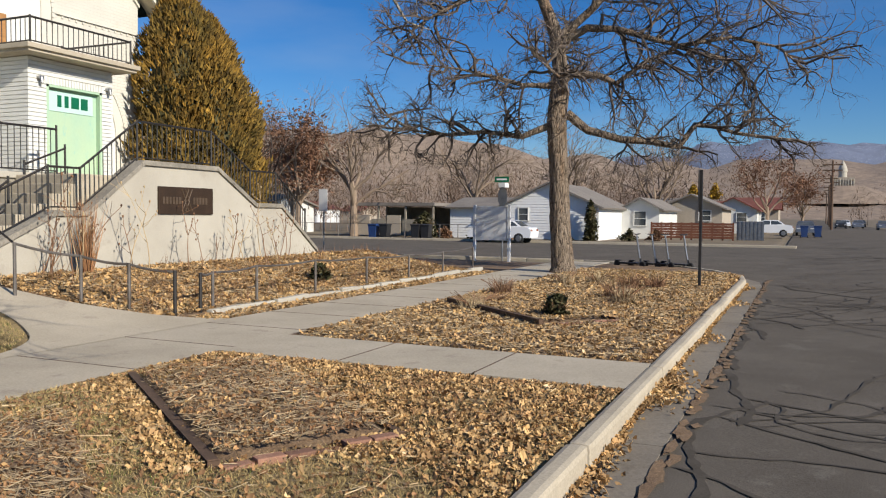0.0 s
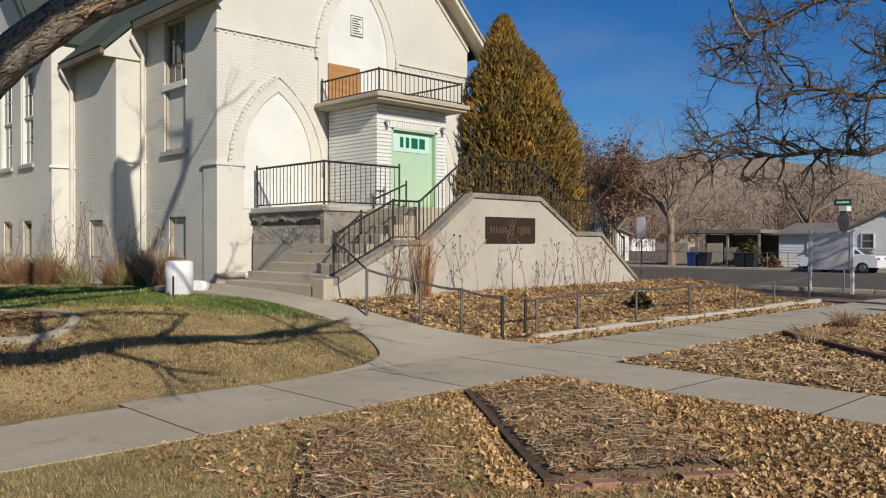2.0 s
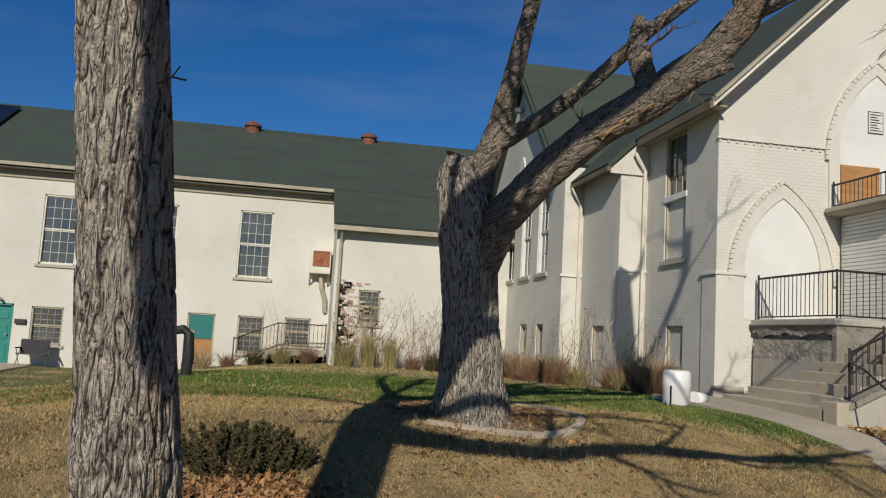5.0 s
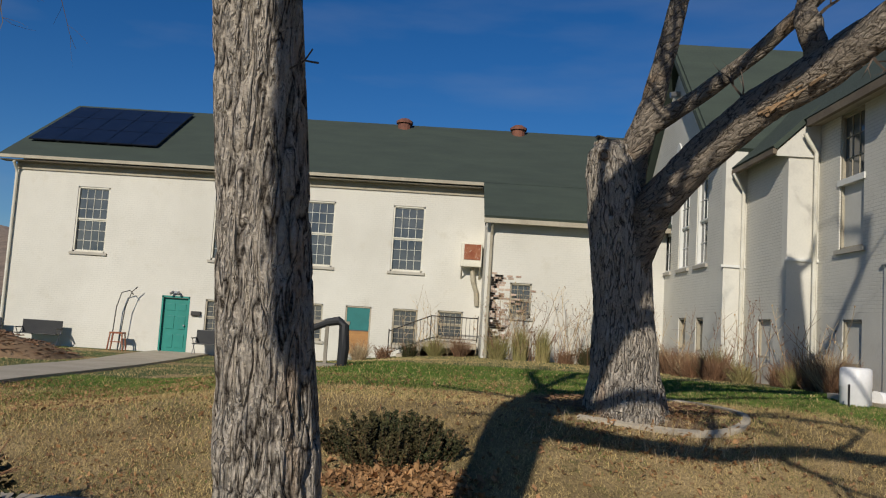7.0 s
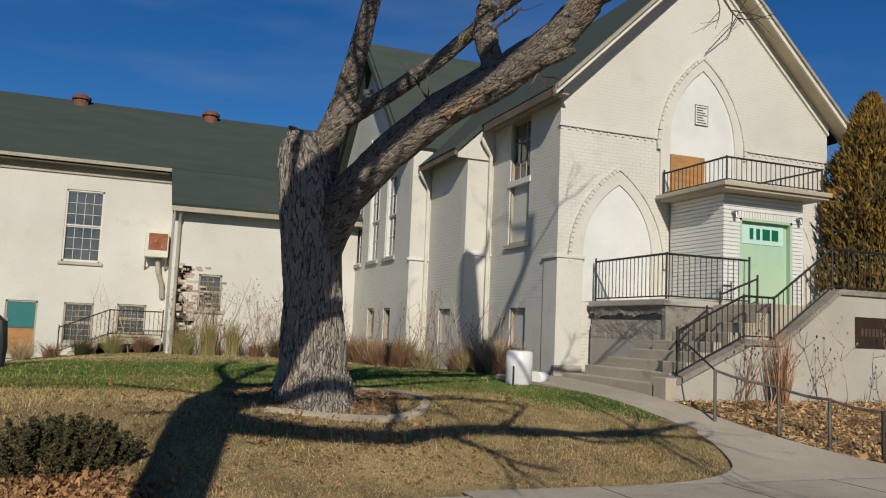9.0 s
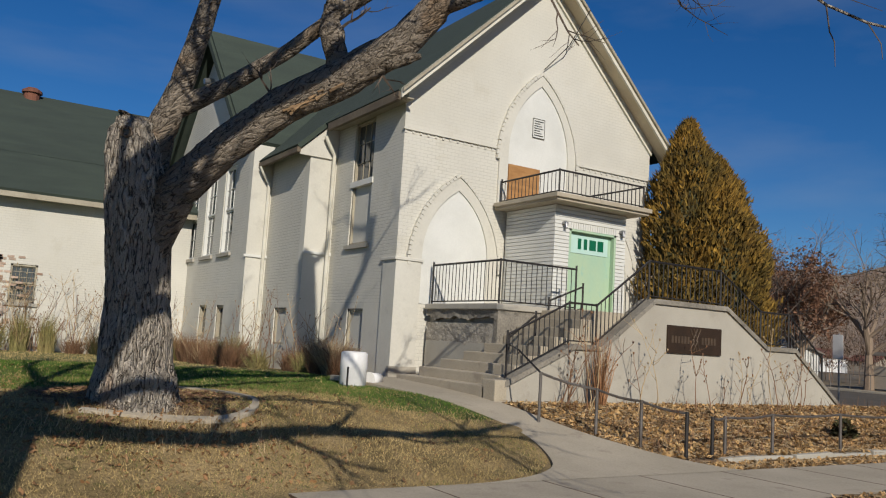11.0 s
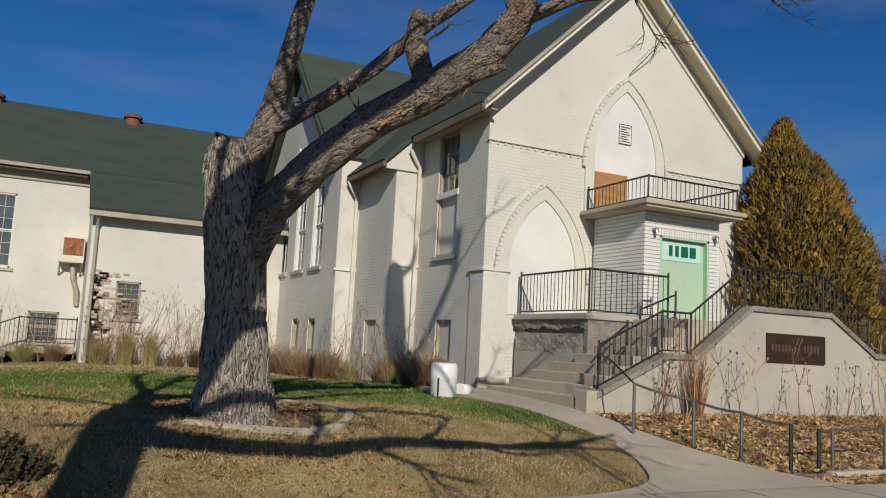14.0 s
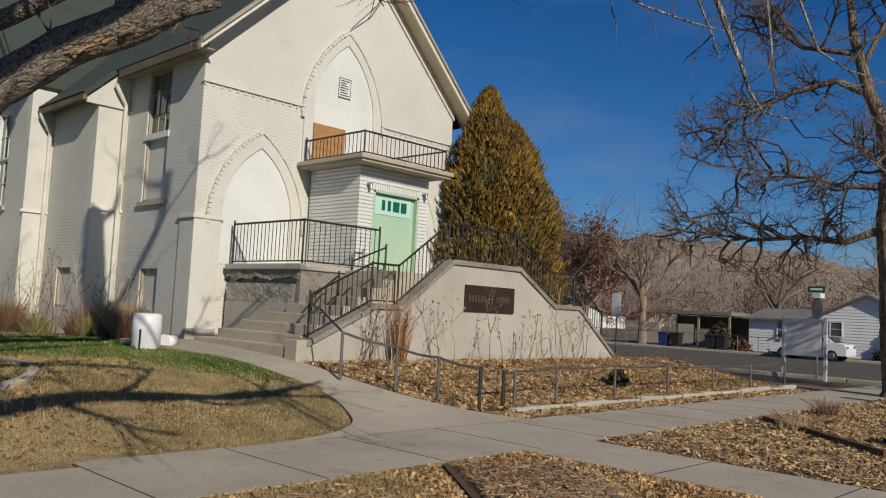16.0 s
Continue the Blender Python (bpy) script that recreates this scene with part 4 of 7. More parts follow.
def railing(name, label, paths, height, picket=0.13, ends=True, post_r=0.022, base=0.06):
    """Iron railing along 3D paths of its foot line; each path: list of points."""
    e = thing(name, label, "railing", paths[0][0])
    for pts in paths:
        pts = [Vector(p) for p in pts]
        up = Vector((0, 0, height))
        under(Build().tube([p + up for p in pts], 0.022, 6).ob("top_rail", "iron"), e)
        under(Build().tube([p + Vector((0, 0, base)) for p in pts], 0.014, 6).ob("bottom_rail", "iron"), e)
        for i, p in enumerate(pts):
            under(Build().tube([p + Vector((0, 0, -0.04)), p + up + Vector((0, 0, 0.03 if 0 < i < len(pts) - 1 else 0.08))], post_r, 8).ob("post", "iron"), e)
        for p, q in zip(pts[:-1], pts[1:]):
            n = max(2, round((q - p).length / picket))
            for k in range(1, n):
                r = p.lerp(q, k / n)
                under(Build().tube([r + Vector((0, 0, base)), r + up], 0.009, 5).ob("picket", "iron"), e)
    return e


railing("balcony_railing", "low black iron railing on the balcony slab", [[(11.28, 15.62, 4.9), (11.28, 13.5, 4.9), (13.85, 13.5, 4.9), (13.85, 15.62, 4.9)]], 0.52)
railing("terrace_railing", "black iron railing with straight pickets round the terrace", [[(9.47, 15.55, 2.36), (9.47, 13.02, 2.36), (11.45, 13.02, 2.36)]], 0.87)

# terrace and steps
terrace = thing("terrace", "raised terrace of crumbling concrete in front of the church", "terrace", (9.4, 12.95, 0.7))
under(Build().box(9.5, 11.6, 13.05, 15.6, 0.4, 2.2).ob("base", "rubble", label="crumbling grey concrete base"), terrace)


def rough_face(y0, y1, z0, z1, x, amp, seed, fray=0.0):
    """A broken concrete face looking west, uneven, its lower rim frayed."""
    n, m = 46, 12
    vs, fs = [], []
    for j in range(m + 1):
        for i in range(n + 1):
            y = y0 + (y1 - y0) * i / n
            low = z0 + fray * (0.5 + noise.noise((y * 2.6, 0, seed)) + 0.5 * noise.noise((y * 9, 1, seed)))
            zz = low + (z1 - low) * j / m
            vs.append((x - amp * (noise.noise((y * 3, zz * 5, seed)) + 0.5 * noise.noise((y * 11, zz * 14, seed))), y, zz))
    for j in range(m):
        for i in range(n):
            k = j * (n + 1) + i
            fs.append((k, k + 1, k + n + 2, k + n + 1))
    g = Build().add(vs, fs)
    top = [vs[i] for i in range(n + 1)]
    g.add(top + [(9.5, p[1], p[2]) for p in top], [(i, i + 1, n + 2 + i, n + 1 + i) for i in range(n)])
    return g


under(Build().box(9.33, 11.62, 12.88, 15.6, 2.24, 2.36, bevel=0.02).ob("slab", "concrete_lt", label="thick concrete edge slab"), terrace)
under(rough_face(12.95, 15.6, 2.0, 2.25, 9.39, 0.03, 4.0, 0.12).ob("edge_beam", "grime", label="stained edge beam, broken away below"), terrace)
under(rough_face(12.97, 15.6, 1.5, 1.96, 9.41, 0.025, 8.0).ob("broken_face", "rubble", label="rough broken concrete"), terrace)
under(Build().box(9.40, 9.5, 12.97, 15.6, 0.4, 1.56).ob("lower_render", "concrete_lt", label="pale smooth render"), terrace)
under(Build().box(9.4, 11.6, 12.93, 13.05, 0.4, 2.24).ob("front_face", "grime"), terrace)
under(Build().box(10.75, 14.3, 11.4, 13.84, 0.4, 2.3, bevel=0.015).ob("landing", "concrete"), terrace)
under(Build().box(13.66, 15.65, 12.95, 15.6, 0.4, 2.36, bevel=0.02).ob("slab", "concrete_lt"), terrace)
under(Build().box(11.7, 13.5, 13.3, 13.85, 2.3, 2.42, bevel=0.015).ob("threshold", "concrete"), terrace)
steps = thing("front_steps", "worn concrete steps with chipped edges", "steps", (8.05, 12, 0.7))
ends = [14.4, 14.05, 13.75, 13.4, 13.15, 12.93, 12.93, 12.93, 12.93]
for i, ye in enumerate(ends):
    x = 8.05 + 0.3 * i
    under(Build().box(x, 10.76 if i > 4 else 9.42 if ye > 12.95 else 10.76, 11.37 + 0.003 * i, ye - 0.003 * i, 0.45 + 0.18 * i, 0.86 + 0.18 * i, bevel=0.018).ob("step", "concrete"), steps)
for i in range(9):
    x = 17.5 - 0.35 * i
    under(Build().box(14.28 - 0.003 * i, x, 11.37 + 0.003 * i, 12.9 - 0.003 * i, 0.3, 0.7 + 0.18 * i, bevel=0.018).ob("step", "concrete"), steps)
# parapet with plaque
parapet = thing("stair_parapet", "cream concrete stair parapet with sloping coping and stains", "wall", (13, 11.25, 0.6))
prof = [(8.25, 0.92), (9.76, 1.62), (10.42, 1.62), (11.75, 2.58), (13.85, 2.58), (15.17, 1.83), (16.15, 1.83), (17.7, 0.72)]
under(Build().prism([(8.25, 0.2)] + prof + [(17.7, 0.2)], "y", 11.1, 11.4).ob("parapet_wall", "concrete_lt"), parapet)
g = Build()
for (x0, z0), (x1, z1) in zip(prof[:-1], prof[1:]):
    g.prism([(x0, z0 - 0.06), (x1, z1 - 0.06), (x1, z1 + 0.035), (x0, z0 + 0.035)], "y", 11.05, 11.45)
under(g.ob("coping", "grime", label="thin coping blackened with lichen"), parapet)
under(Build().box(8.05, 8.3, 11.06, 11.44, 0.3, 0.98, bevel=0.02).ob("newel_block", "concrete"), parapet)
pl = under(Build().box(12.11, 13.67, 11.055, 11.1, 1.6, 2.14, bevel=0.008).ob("plaque", "bronze", label="dark bronze plaque with raised lettering bars"), parapet)
g = Build()
rng = random.Random(2)
for x0, n in ((12.2, 6), (13.06, 5)):
    for k in range(n):
        g.box(x0 + k * 0.09, x0 + k * 0.09 + 0.06, 11.046, 11.054, 1.8, 1.94)
for s in (-1, 1):
    for o in (-0.05, 0.05):
        g.tube([(12.88 + o + s * 0.1, 11.05, 1.66), (12.88 + o - s * 0.02, 11.05, 1.87), (12.88 + o + s * 0.1, 11.05, 2.1)], 0.014, 5)
under(g.ob("plaque_relief", "bronze_lt"), parapet)
rp = [(x, 11.25, z + 0.03) for x, z in prof]
railing("stair_railing", "black iron stair railing rising along the parapet", [[(8.4, 11.25, 1.0)] + rp[1:-1] + [(17.4, 11.25, 0.95)]], 0.74)
railing("stair_railing", "black iron inner stair railing beside the landing", [[(10.6, 12.85, 2.0), (11.5, 12.85, 2.36)], [(9.0, 12.0, 1.2), (9.6, 12.0, 1.65)]], 0.5, picket=0.4)
# ---- wing details ----
for a, b in ups:
    window(wing, "y", WY, a, b, 3.41, 5.93, 4, 3, frame_mat="fascia")
for k, (a, b, c, d) in enumerate(lows):
    window(wing, "y", WY, a, b, c, d, 4, 3, board={0: "plywood", 1: "darkteal"} if k == 2 else None, frame_mat="trim")
window(wing, "y", 28.0, 1.98, 2.73, 1.92, 3.1, 3, 3)
dr = under(Build().box(-10.92, -9.99, WY + 0.12, WY + 0.17, -0.15, 1.87).ob("door_leaf", "teal", label="teal six-panel door"), wing)
for i in range(2):
    for a, b in ((-0.05, 0.5), (0.65, 1.2), (1.35, 1.65)):
        under(Build().box(-10.8 + i * 0.42, -10.5 + i * 0.42, WY + 0.1, WY + 0.12, a + 0.05, b, bevel=0.008).ob("door_panel", "teal"), wing)
under(Build().box(-10.99, -10.93, WY - 0.01, WY + 0.1, -0.17, 1.93).box(-9.98, -9.92, WY - 0.01, WY + 0.1, -0.17, 1.93).box(-10.99, -9.92, WY - 0.01, WY + 0.1, 1.88, 1.95).ob("door_frame", "teal"), wing)
under(Build().tube([(-10.1, WY + 0.1, 0.85), (-10.1, WY + 0.04, 0.85)], 0.035, 8).ob("door_knob", "steel"), wing)
under(Build().box(-10.55, -10.35, WY - 0.12, WY, 2.05, 2.13).tube([(-10.55, WY - 0.1, 2.1), (-10.62, WY - 0.2, 2.02)], 0.05, 8).tube([(-10.35, WY - 0.1, 2.1), (-10.28, WY - 0.2, 2.02)], 0.05, 8).ob("security_lamp", "steel"), wing)
under(Build().box(-9.82, -9.45, WY - 0.12, WY, 1.25, 1.42, bevel=0.02).ob("mailbox", "iron"), wing)
for x, y0, top, bot in ((1.25, 27.92, 5.1, 0.35), (-17.0, 30.7, 6.7, 0.2)):
    under(Build().tube([(x, y0 - 0.3, top), (x, y0 - 0.12, top - 0.2), (x, y0, top - 0.4), (x, y0, bot)], 0.055, 8).ob("downspout", "trim" if x > 0 else "fascia"), wing)
cool = thing("window_cooler", "rusty sheet-metal cooler box on a wall bracket", "cooler", (0.65, WY - 0.3, 3.7))
under(Build().box(0.25, 1.03, WY - 0.55, WY, 3.72, 4.62, bevel=0.03).ob("housing", "fascia"), cool)
under(Build().box(0.36, 0.98, WY - 0.575, WY - 0.55, 3.98, 4.56).ob("front_panel", "rust"), cool)
for x in (0.3, 0.98):
    under(Build().tube([(x, WY - 0.5, 3.72), (x, WY - 0.02, 3.3)], 0.03, 6).ob("bracket", "trim"), cool)
under(Build().tube([(0.7, WY - 0.2, 3.7), (0.75, WY - 0.25, 3.2), (0.9, WY - 0.15, 2.8), (0.95, WY - 0.05, 2.3)], 0.09, 8).ob("duct", "trim"), cool)
# roof vents, solar array
for x in (-2.6, 2.55):
    v = thing("roof_vent", "rusted round metal vent cap on the roof ridge", "roof vent", (x, 36, 10.1), group="roof vents")
    under(Build().tube([(x, 36, 9.95), (x, 36, 10.42)], 0.3, 12).ob("pipe", "terracotta"), v)
    under(Build().tube([(x, 36, 10.40), (x, 36, 10.5), (x, 36, 10.62)], [0.38, 0.38, 0.2], 12).ob("cap", "terracotta"), v)
sol = thing("solar_array", "dark blue solar panels on the green roof", "solar panels", (-14.6, 33, 8))
n = Vector((0, -WS, 1)).normalized()
for i in range(5):
    for j in range(3):
        x0, x1 = -17.2 + i * 1.03, -17.2 + i * 1.03 + 1.0
        y0, y1 = 31.75 + j * 1.36, 31.75 + j * 1.36 + 1.32
        q = [Vector((x0, y0, zr(y0))), Vector((x1, y0, zr(y0))), Vector((x1, y1, zr(y1))), Vector((x0, y1, zr(y1)))]
        q = [p + n * 0.22 for p in q] + [p + n * 0.27 for p in q]
        under(Build().add(q, [(0, 1, 2, 3), (4, 5, 6, 7), (0, 1, 5, 4), (1, 2, 6, 5), (2, 3, 7, 6), (3, 0, 4, 7)]).ob("solar_panel", "solar"), sol)
for x in (-16.5, -12.7):
    under(Build().box(x - 0.03, x + 0.03, 31.9, 35.7, 0, 0.05, Matrix.Translation((0, 31.9, zr(31.9) + 0.14)) @ Matrix.Rotation(math.atan(WS), 4, "X") @ Matrix.Translation((0, -31.9, 0))).ob("rail", "steel"), sol)
# side steps with railing
ss = thing("side_steps", "small concrete steps with a rusty iron railing", "steps", (-0.8, 30, 0.3))
for i in range(4):
    under(Build().box(-1.9 + i * 0.3, 1.0, 29.6, 30.75, 0.05, 0.35 + 0.17 * i, bevel=0.015).ob("step", "concrete"), ss)
railing("side_railing", "rusty thin iron railing beside the small steps", [[(-2.2, 29.6, 0.3), (-0.7, 29.6, 0.95), (1.0, 29.6, 0.95)]], 0.85, picket=0.14)
# exposed red brick by the downspout
for k in range(260):
    rr = random.Random(k)
    z, x = 0.5 + rr.random() ** 1.5 * 2.9, 1.16 + abs(rr.gauss(0, 0.3)) * (2.2 if k % 4 == 0 else 0.8)
    z = round(z / 0.078) * 0.078
    under(Build().box(x, x + 0.19, 27.985, 28.0, z, z + 0.066).ob("bare_brick", "barebrick"), wing)


# ---- fences, barrel ----
fence = thing("pipe_fence", "low thin pipe fence round the garden bed", "fence", (9.4, 8.2, 0))
fp = [(8.1, 9.95, 1.19), (8.72, 9.35, 1.0), (9.1, 8.8, 0.88), (9.42, 8.22, 0.77)]
fq = [(10.0, 8.24, 0.70), (10.36, 8.3, 0.70), (11.5, 8.3, 0.74), (13.34, 8.3, 0.75), (15.35, 8.3, 0.72), (17.4, 8.3, 0.68), (19.4, 8.3, 0.68), (21.5, 8.3, 0.74)]
for seg in (fp, fq):
    for k, (x, y, z) in enumerate(seg):
        black = (x, y) in ((9.42, 8.22), (10.0, 8.24))
        under(Build().tube([(x, y, ground_z(x, y) - 0.1), (x, y, z)], 0.028 if black else 0.026, 8).ob("post", "iron" if black else "pipe"), fence)
    pts = []
    for (x0, y0, z0), (x1, y1, z1) in zip(seg[:-1], seg[1:]):
        for s in range(4):
            t = s / 4
            pts.append((x0 + (x1 - x0) * t, y0 + (y1 - y0) * t, z0 + (z1 - z0) * t - 0.02 - 0.03 * math.sin(math.pi * t)))
    pts.append((seg[-1][0], seg[-1][1], seg[-1][2] - 0.02))
    under(Build().tube(pts, 0.02, 6).ob("top_rail", "pipe"), fence)
under(Build().tube([(8.1, 9.95, 1.17), (8.15, 10.6, 1.5), (8.35, 11.2, 1.6), (8.4, 11.25, 1.2), (8.3, 11.15, 0.8)], 0.016, 6).ob("handrail", "iron"), fence)
edge = thing("garden_edging", "pale broken concrete edging along the garden bed", "edging", (10, 8.15, 0))
rng = random.Random(4)
x = 10.12
while x < 21.2:
    w = rng.uniform(0.7, 1.25)
    m = Matrix.Translation((x, 8.13 + rng.uniform(-0.02, 0.02), 0)) @ Matrix.Rotation(rng.uniform(-0.02, 0.02), 4, "Z") @ Matrix.Rotation(rng.uniform(-0.03, 0.03), 4, "Y")
    if not 13.0 < x < 13.5:
        under(Build().box(0.01, w - 0.02, 0, 0.14, -0.1, 0.13 + rng.uniform(-0.02, 0.02), m, bevel=0.025).ob("edging_stone", "concrete_lt"), edge)
    x += w
barrel = thing("barrel", "white plastic barrel standing by the walk", "barrel", (6.5, 13.2, 0.72))
zb = lawn_z(6.5, 13.2)
under(Build().tube([(6.5, 13.2, zb - 0.02), (6.5, 13.2, zb + 0.03), (6.5, 13.2, zb + 0.28), (6.5, 13.2, zb + 0.3), (6.5, 13.2, zb + 0.57), (6.5, 13.2, zb + 0.6)], [0.2, 0.235, 0.235, 0.245, 0.235, 0.2], 20).ob("body", "plastic_w", smooth=True), barrel)
jug = thing("bucket", "small white plastic bucket lying on its side", "bucket", (6.95, 13.3, 0.8))
under(Build().tube([(6.85, 13.25, zb + 0.12), (7.12, 13.4, zb + 0.12)], [0.12, 0.105], 14).ob("body", "plastic_w", smooth=True), jug)
under(Build().tube([(6.84, 13.245, zb + 0.12), (6.85, 13.25, zb + 0.12)], [0.128, 0.128], 14).ob("rim", "plastic_w"), jug)
stake = thing("pipe_stake", "short dark pipe stake in the lawn edge", "stake", (6.1, 12.6, 0.7))
under(Build().tube([(6.1, 12.6, lawn_z(6.1, 12.6) - 0.05), (6.1, 12.6, lawn_z(6.1, 12.6) + 0.35)], 0.018, 6).ob("pipe", "iron"), stake)
# ---- trees ----
def bend(p, d, length, n, rng, wander, lift):
    pts, d = [Vector(p)], Vector(d).normalized()
    for i in range(n):
        d = (d + Vector((rng.gauss(0, wander), rng.gauss(0, wander), rng.gauss(0, wander) + lift))).normalized()
        pts.append(pts[-1] + d * (length / n))
    return pts, d


def grow(limbs, twigs, p, d, length, r, level, rng, last=4, kids=(4, 4, 5, 4), lift=0.05, wander=0.16, shrink=0.62, spread=0.8):
    n = 6 if level < 2 else 4 if level < last else 3
    pts, end = bend(p, d, length, n, rng, wander, lift)
    tip = r * (0.45 if level < last else 0.4)
    radii = [r + (tip - r) * i / n for i in range(n + 1)]
    target = limbs if level < 2 else twigs
    target.tube(pts, radii, 8 if level == 0 else 6 if level == 1 else 4 if level == 2 else 3, cap=False)
    if level >= last:
        return
    for k in range(kids[min(level, len(kids) - 1)]):
        t = rng.uniform(0.3, 1.0)
        i = min(n - 1, int(t * n))
        at = pts[i].lerp(pts[i + 1], t * n - i)
        along = (pts[i + 1] - pts[i]).normalized()
        side = Vector((rng.gauss(0, 1), rng.gauss(0, 1), rng.gauss(0, 0.7)))
        side = (side - along * side.dot(along)).normalized()
        grow(limbs, twigs, at, along * (1 - 0.35 * spread) + side * spread, length * shrink * rng.uniform(0.7, 1.15), radii[i] * 0.6, level + 1, rng, last, kids, lift, wander, shrink, spread)


def rough_trunk(g, pts, radii, seed, sides=28, ridge_amp=0.09, rows=10):
    """A trunk with vertical bark ridges, its rings drawn finely along the line."""
    fine_p, fine_r = [], []
    for i in range(len(pts) - 1):
        for s in range(rows):
            t = s / rows
            fine_p.append(Vector(pts[i]).lerp(Vector(pts[i + 1]), t))
            fine_r.append(radii[i] + (radii[i + 1] - radii[i]) * smooth01(t))
    fine_p.append(Vector(pts[-1]))
    fine_r.append(radii[-1])
    k = len(g.v)
    g.tube(fine_p, fine_r, sides)
    for i in range(len(fine_p)):
        for s in range(sides):
            v = Vector(g.v[k + i * sides + s])
            c = fine_p[i]
            a = 2 * math.pi * s / sides
            u = Vector((math.cos(a), math.sin(a), 0)) * fine_r[i]
            q = Vector((u.x * 24 + seed, u.y * 24, v.z * 4.5))
            q += noise.noise_vector(Vector((u.x * 5, u.y * 5, v.z * 3 + seed))) * 0.5
            g1 = 0.5 * noise.noise((u.x * 3, u.y * 3, v.z * 0.8 + seed)) + min(1, 3.2 * abs(noise.noise(q))) - 0.6
            g.v[k + i * sides + s] = tuple(c + (v - c) * (1 + ridge_amp * g1))
    return g


# large pruned tree on the lawn
big = thing("tree", "large old pruned bare tree with a torn limb", "tree", (1.95, 9.07, 0.75))
trunk = Build()
rough_trunk(trunk, [(1.95, 9.07, 0.55), (1.94, 9.07, 0.85), (1.92, 9.07, 1.2), (1.88, 9.07, 1.9), (1.80, 9.08, 2.75), (1.70, 9.10, 3.35), (1.66, 9.11, 3.6), (1.64, 9.12, 3.72), (1.66, 9.12, 3.76)], [0.56, 0.43, 0.36, 0.32, 0.33, 0.30, 0.25, 0.16, 0.03], 3.0, 84, 0.09, 16)
limbs = Build()
rough_trunk(limbs, [(1.82, 9.08, 3.0), (1.92, 9.06, 3.6), (2.10, 9.03, 4.19), (2.23, 8.99, 4.81), (2.39, 8.95, 5.59), (2.65, 8.9, 6.9), (2.75, 9.1, 8.4)], [0.24, 0.17, 0.13, 0.115, 0.10, 0.08, 0.05], 5.0, 14, 0.07, 6)
rough_trunk(limbs, [(2.05, 9.03, 3.9), (2.57, 8.9, 4.25), (3.15, 8.71, 4.73), (3.74, 8.48, 5.35), (4.33, 8.19, 5.84), (5.1, 8.0, 6.7)], [0.12, 0.095, 0.085, 0.08, 0.06, 0.04], 7.0, 12, 0.06, 6)
# above z 5.4 this limb is unseen, added to cast the west wall shadow
rough_trunk(limbs, [(1.95, 8.95, 2.3), (2.10, 8.84, 2.98), (2.55, 8.7, 3.53), (3.11, 8.51, 4.07), (3.69, 8.28, 4.45), (4.26, 8.0, 4.93), (4.6, 7.85, 5.4), (4.6, 7.88, 6.6), (4.5, 7.95, 8.2), (4.42, 8.0, 9.7), (4.36, 8.0, 9.95)], [0.16, 0.22, 0.205, 0.205, 0.215, 0.19, 0.18, 0.24, 0.28, 0.22, 0.06], 9.0, 40, 0.10, 10)
rough_trunk(limbs, [(3.66, 8.33, 4.4), (3.62, 8.35, 4.68), (3.52, 8.36, 4.95), (3.50, 8.36, 5.12), (3.55, 8.37, 5.28), (3.50, 8.37, 5.42)], [0.2, 0.13, 0.145, 0.10, 0.12, 0.04], 11.0, 14, 0.22, 4)
rough_trunk(limbs, [(4.3, 7.95, 5.0), (4.6, 7.75, 5.35), (5.11, 7.49, 5.62), (5.62, 7.12, 5.69), (6.1, 6.72, 5.78), (6.9, 6.3, 6.1)], [0.11, 0.09, 0.07, 0.06, 0.05, 0.03], 13.0, 10, 0.06, 5)
# two unseen branches, added to complete that shadow on the west wall
rough_trunk(limbs, [(4.5, 7.92, 7.4), (5.2, 7.85, 7.7), (5.65, 7.85, 8.5), (5.7, 7.85, 9.4), (5.35, 7.85, 10.1)], [0.1, 0.085, 0.075, 0.06, 0.03], 15.0, 8, 0.05, 4)
rough_trunk(limbs, [(4.42, 8.0, 9.5), (4.85, 7.95, 9.9), (4.95, 7.95, 10.4)], [0.09, 0.06, 0.03], 17.0, 8, 0.05, 4)
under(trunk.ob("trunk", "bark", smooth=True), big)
under(Build().tube([(1.55 + 0.055 * math.cos(k * math.pi / 5), 8.835, 3.52 + 0.05 * math.sin(k * math.pi / 5)) for k in range(11)], 0.018, 6).ob("knot", "bark2"), big)
torn = Build()
rng = random.Random(8)
along = Vector((0.58, -0.23, 0.42)).normalized()
for k in range(30):
    t = rng.random()
    c = Vector((3.05, 8.35, 3.94)).lerp(Vector((3.5, 8.16, 4.26)), t) + Vector((rng.gauss(0, 0.02), rng.gauss(0, 0.012), rng.gauss(0, 0.04)))
    torn.tube([c, c + along * rng.uniform(0.05, 0.16) + Vector((0, -0.01, rng.gauss(0, 0.01)))], [rng.uniform(0.012, 0.028), 0.006], 4)
rough_trunk(limbs, [(4.05, 8.02, 4.62), (4.25, 7.93, 4.72), (4.42, 7.86, 4.76)], [0.09, 0.075, 0.03], 19.0, 12, 0.25, 5)
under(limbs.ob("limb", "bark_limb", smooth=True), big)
under(tagged(torn.ob("torn_wood", "torn", label="pale torn splintered wood"), kind="stuff"), big)
tw, li = Build(), Build()
rng = random.Random(21)
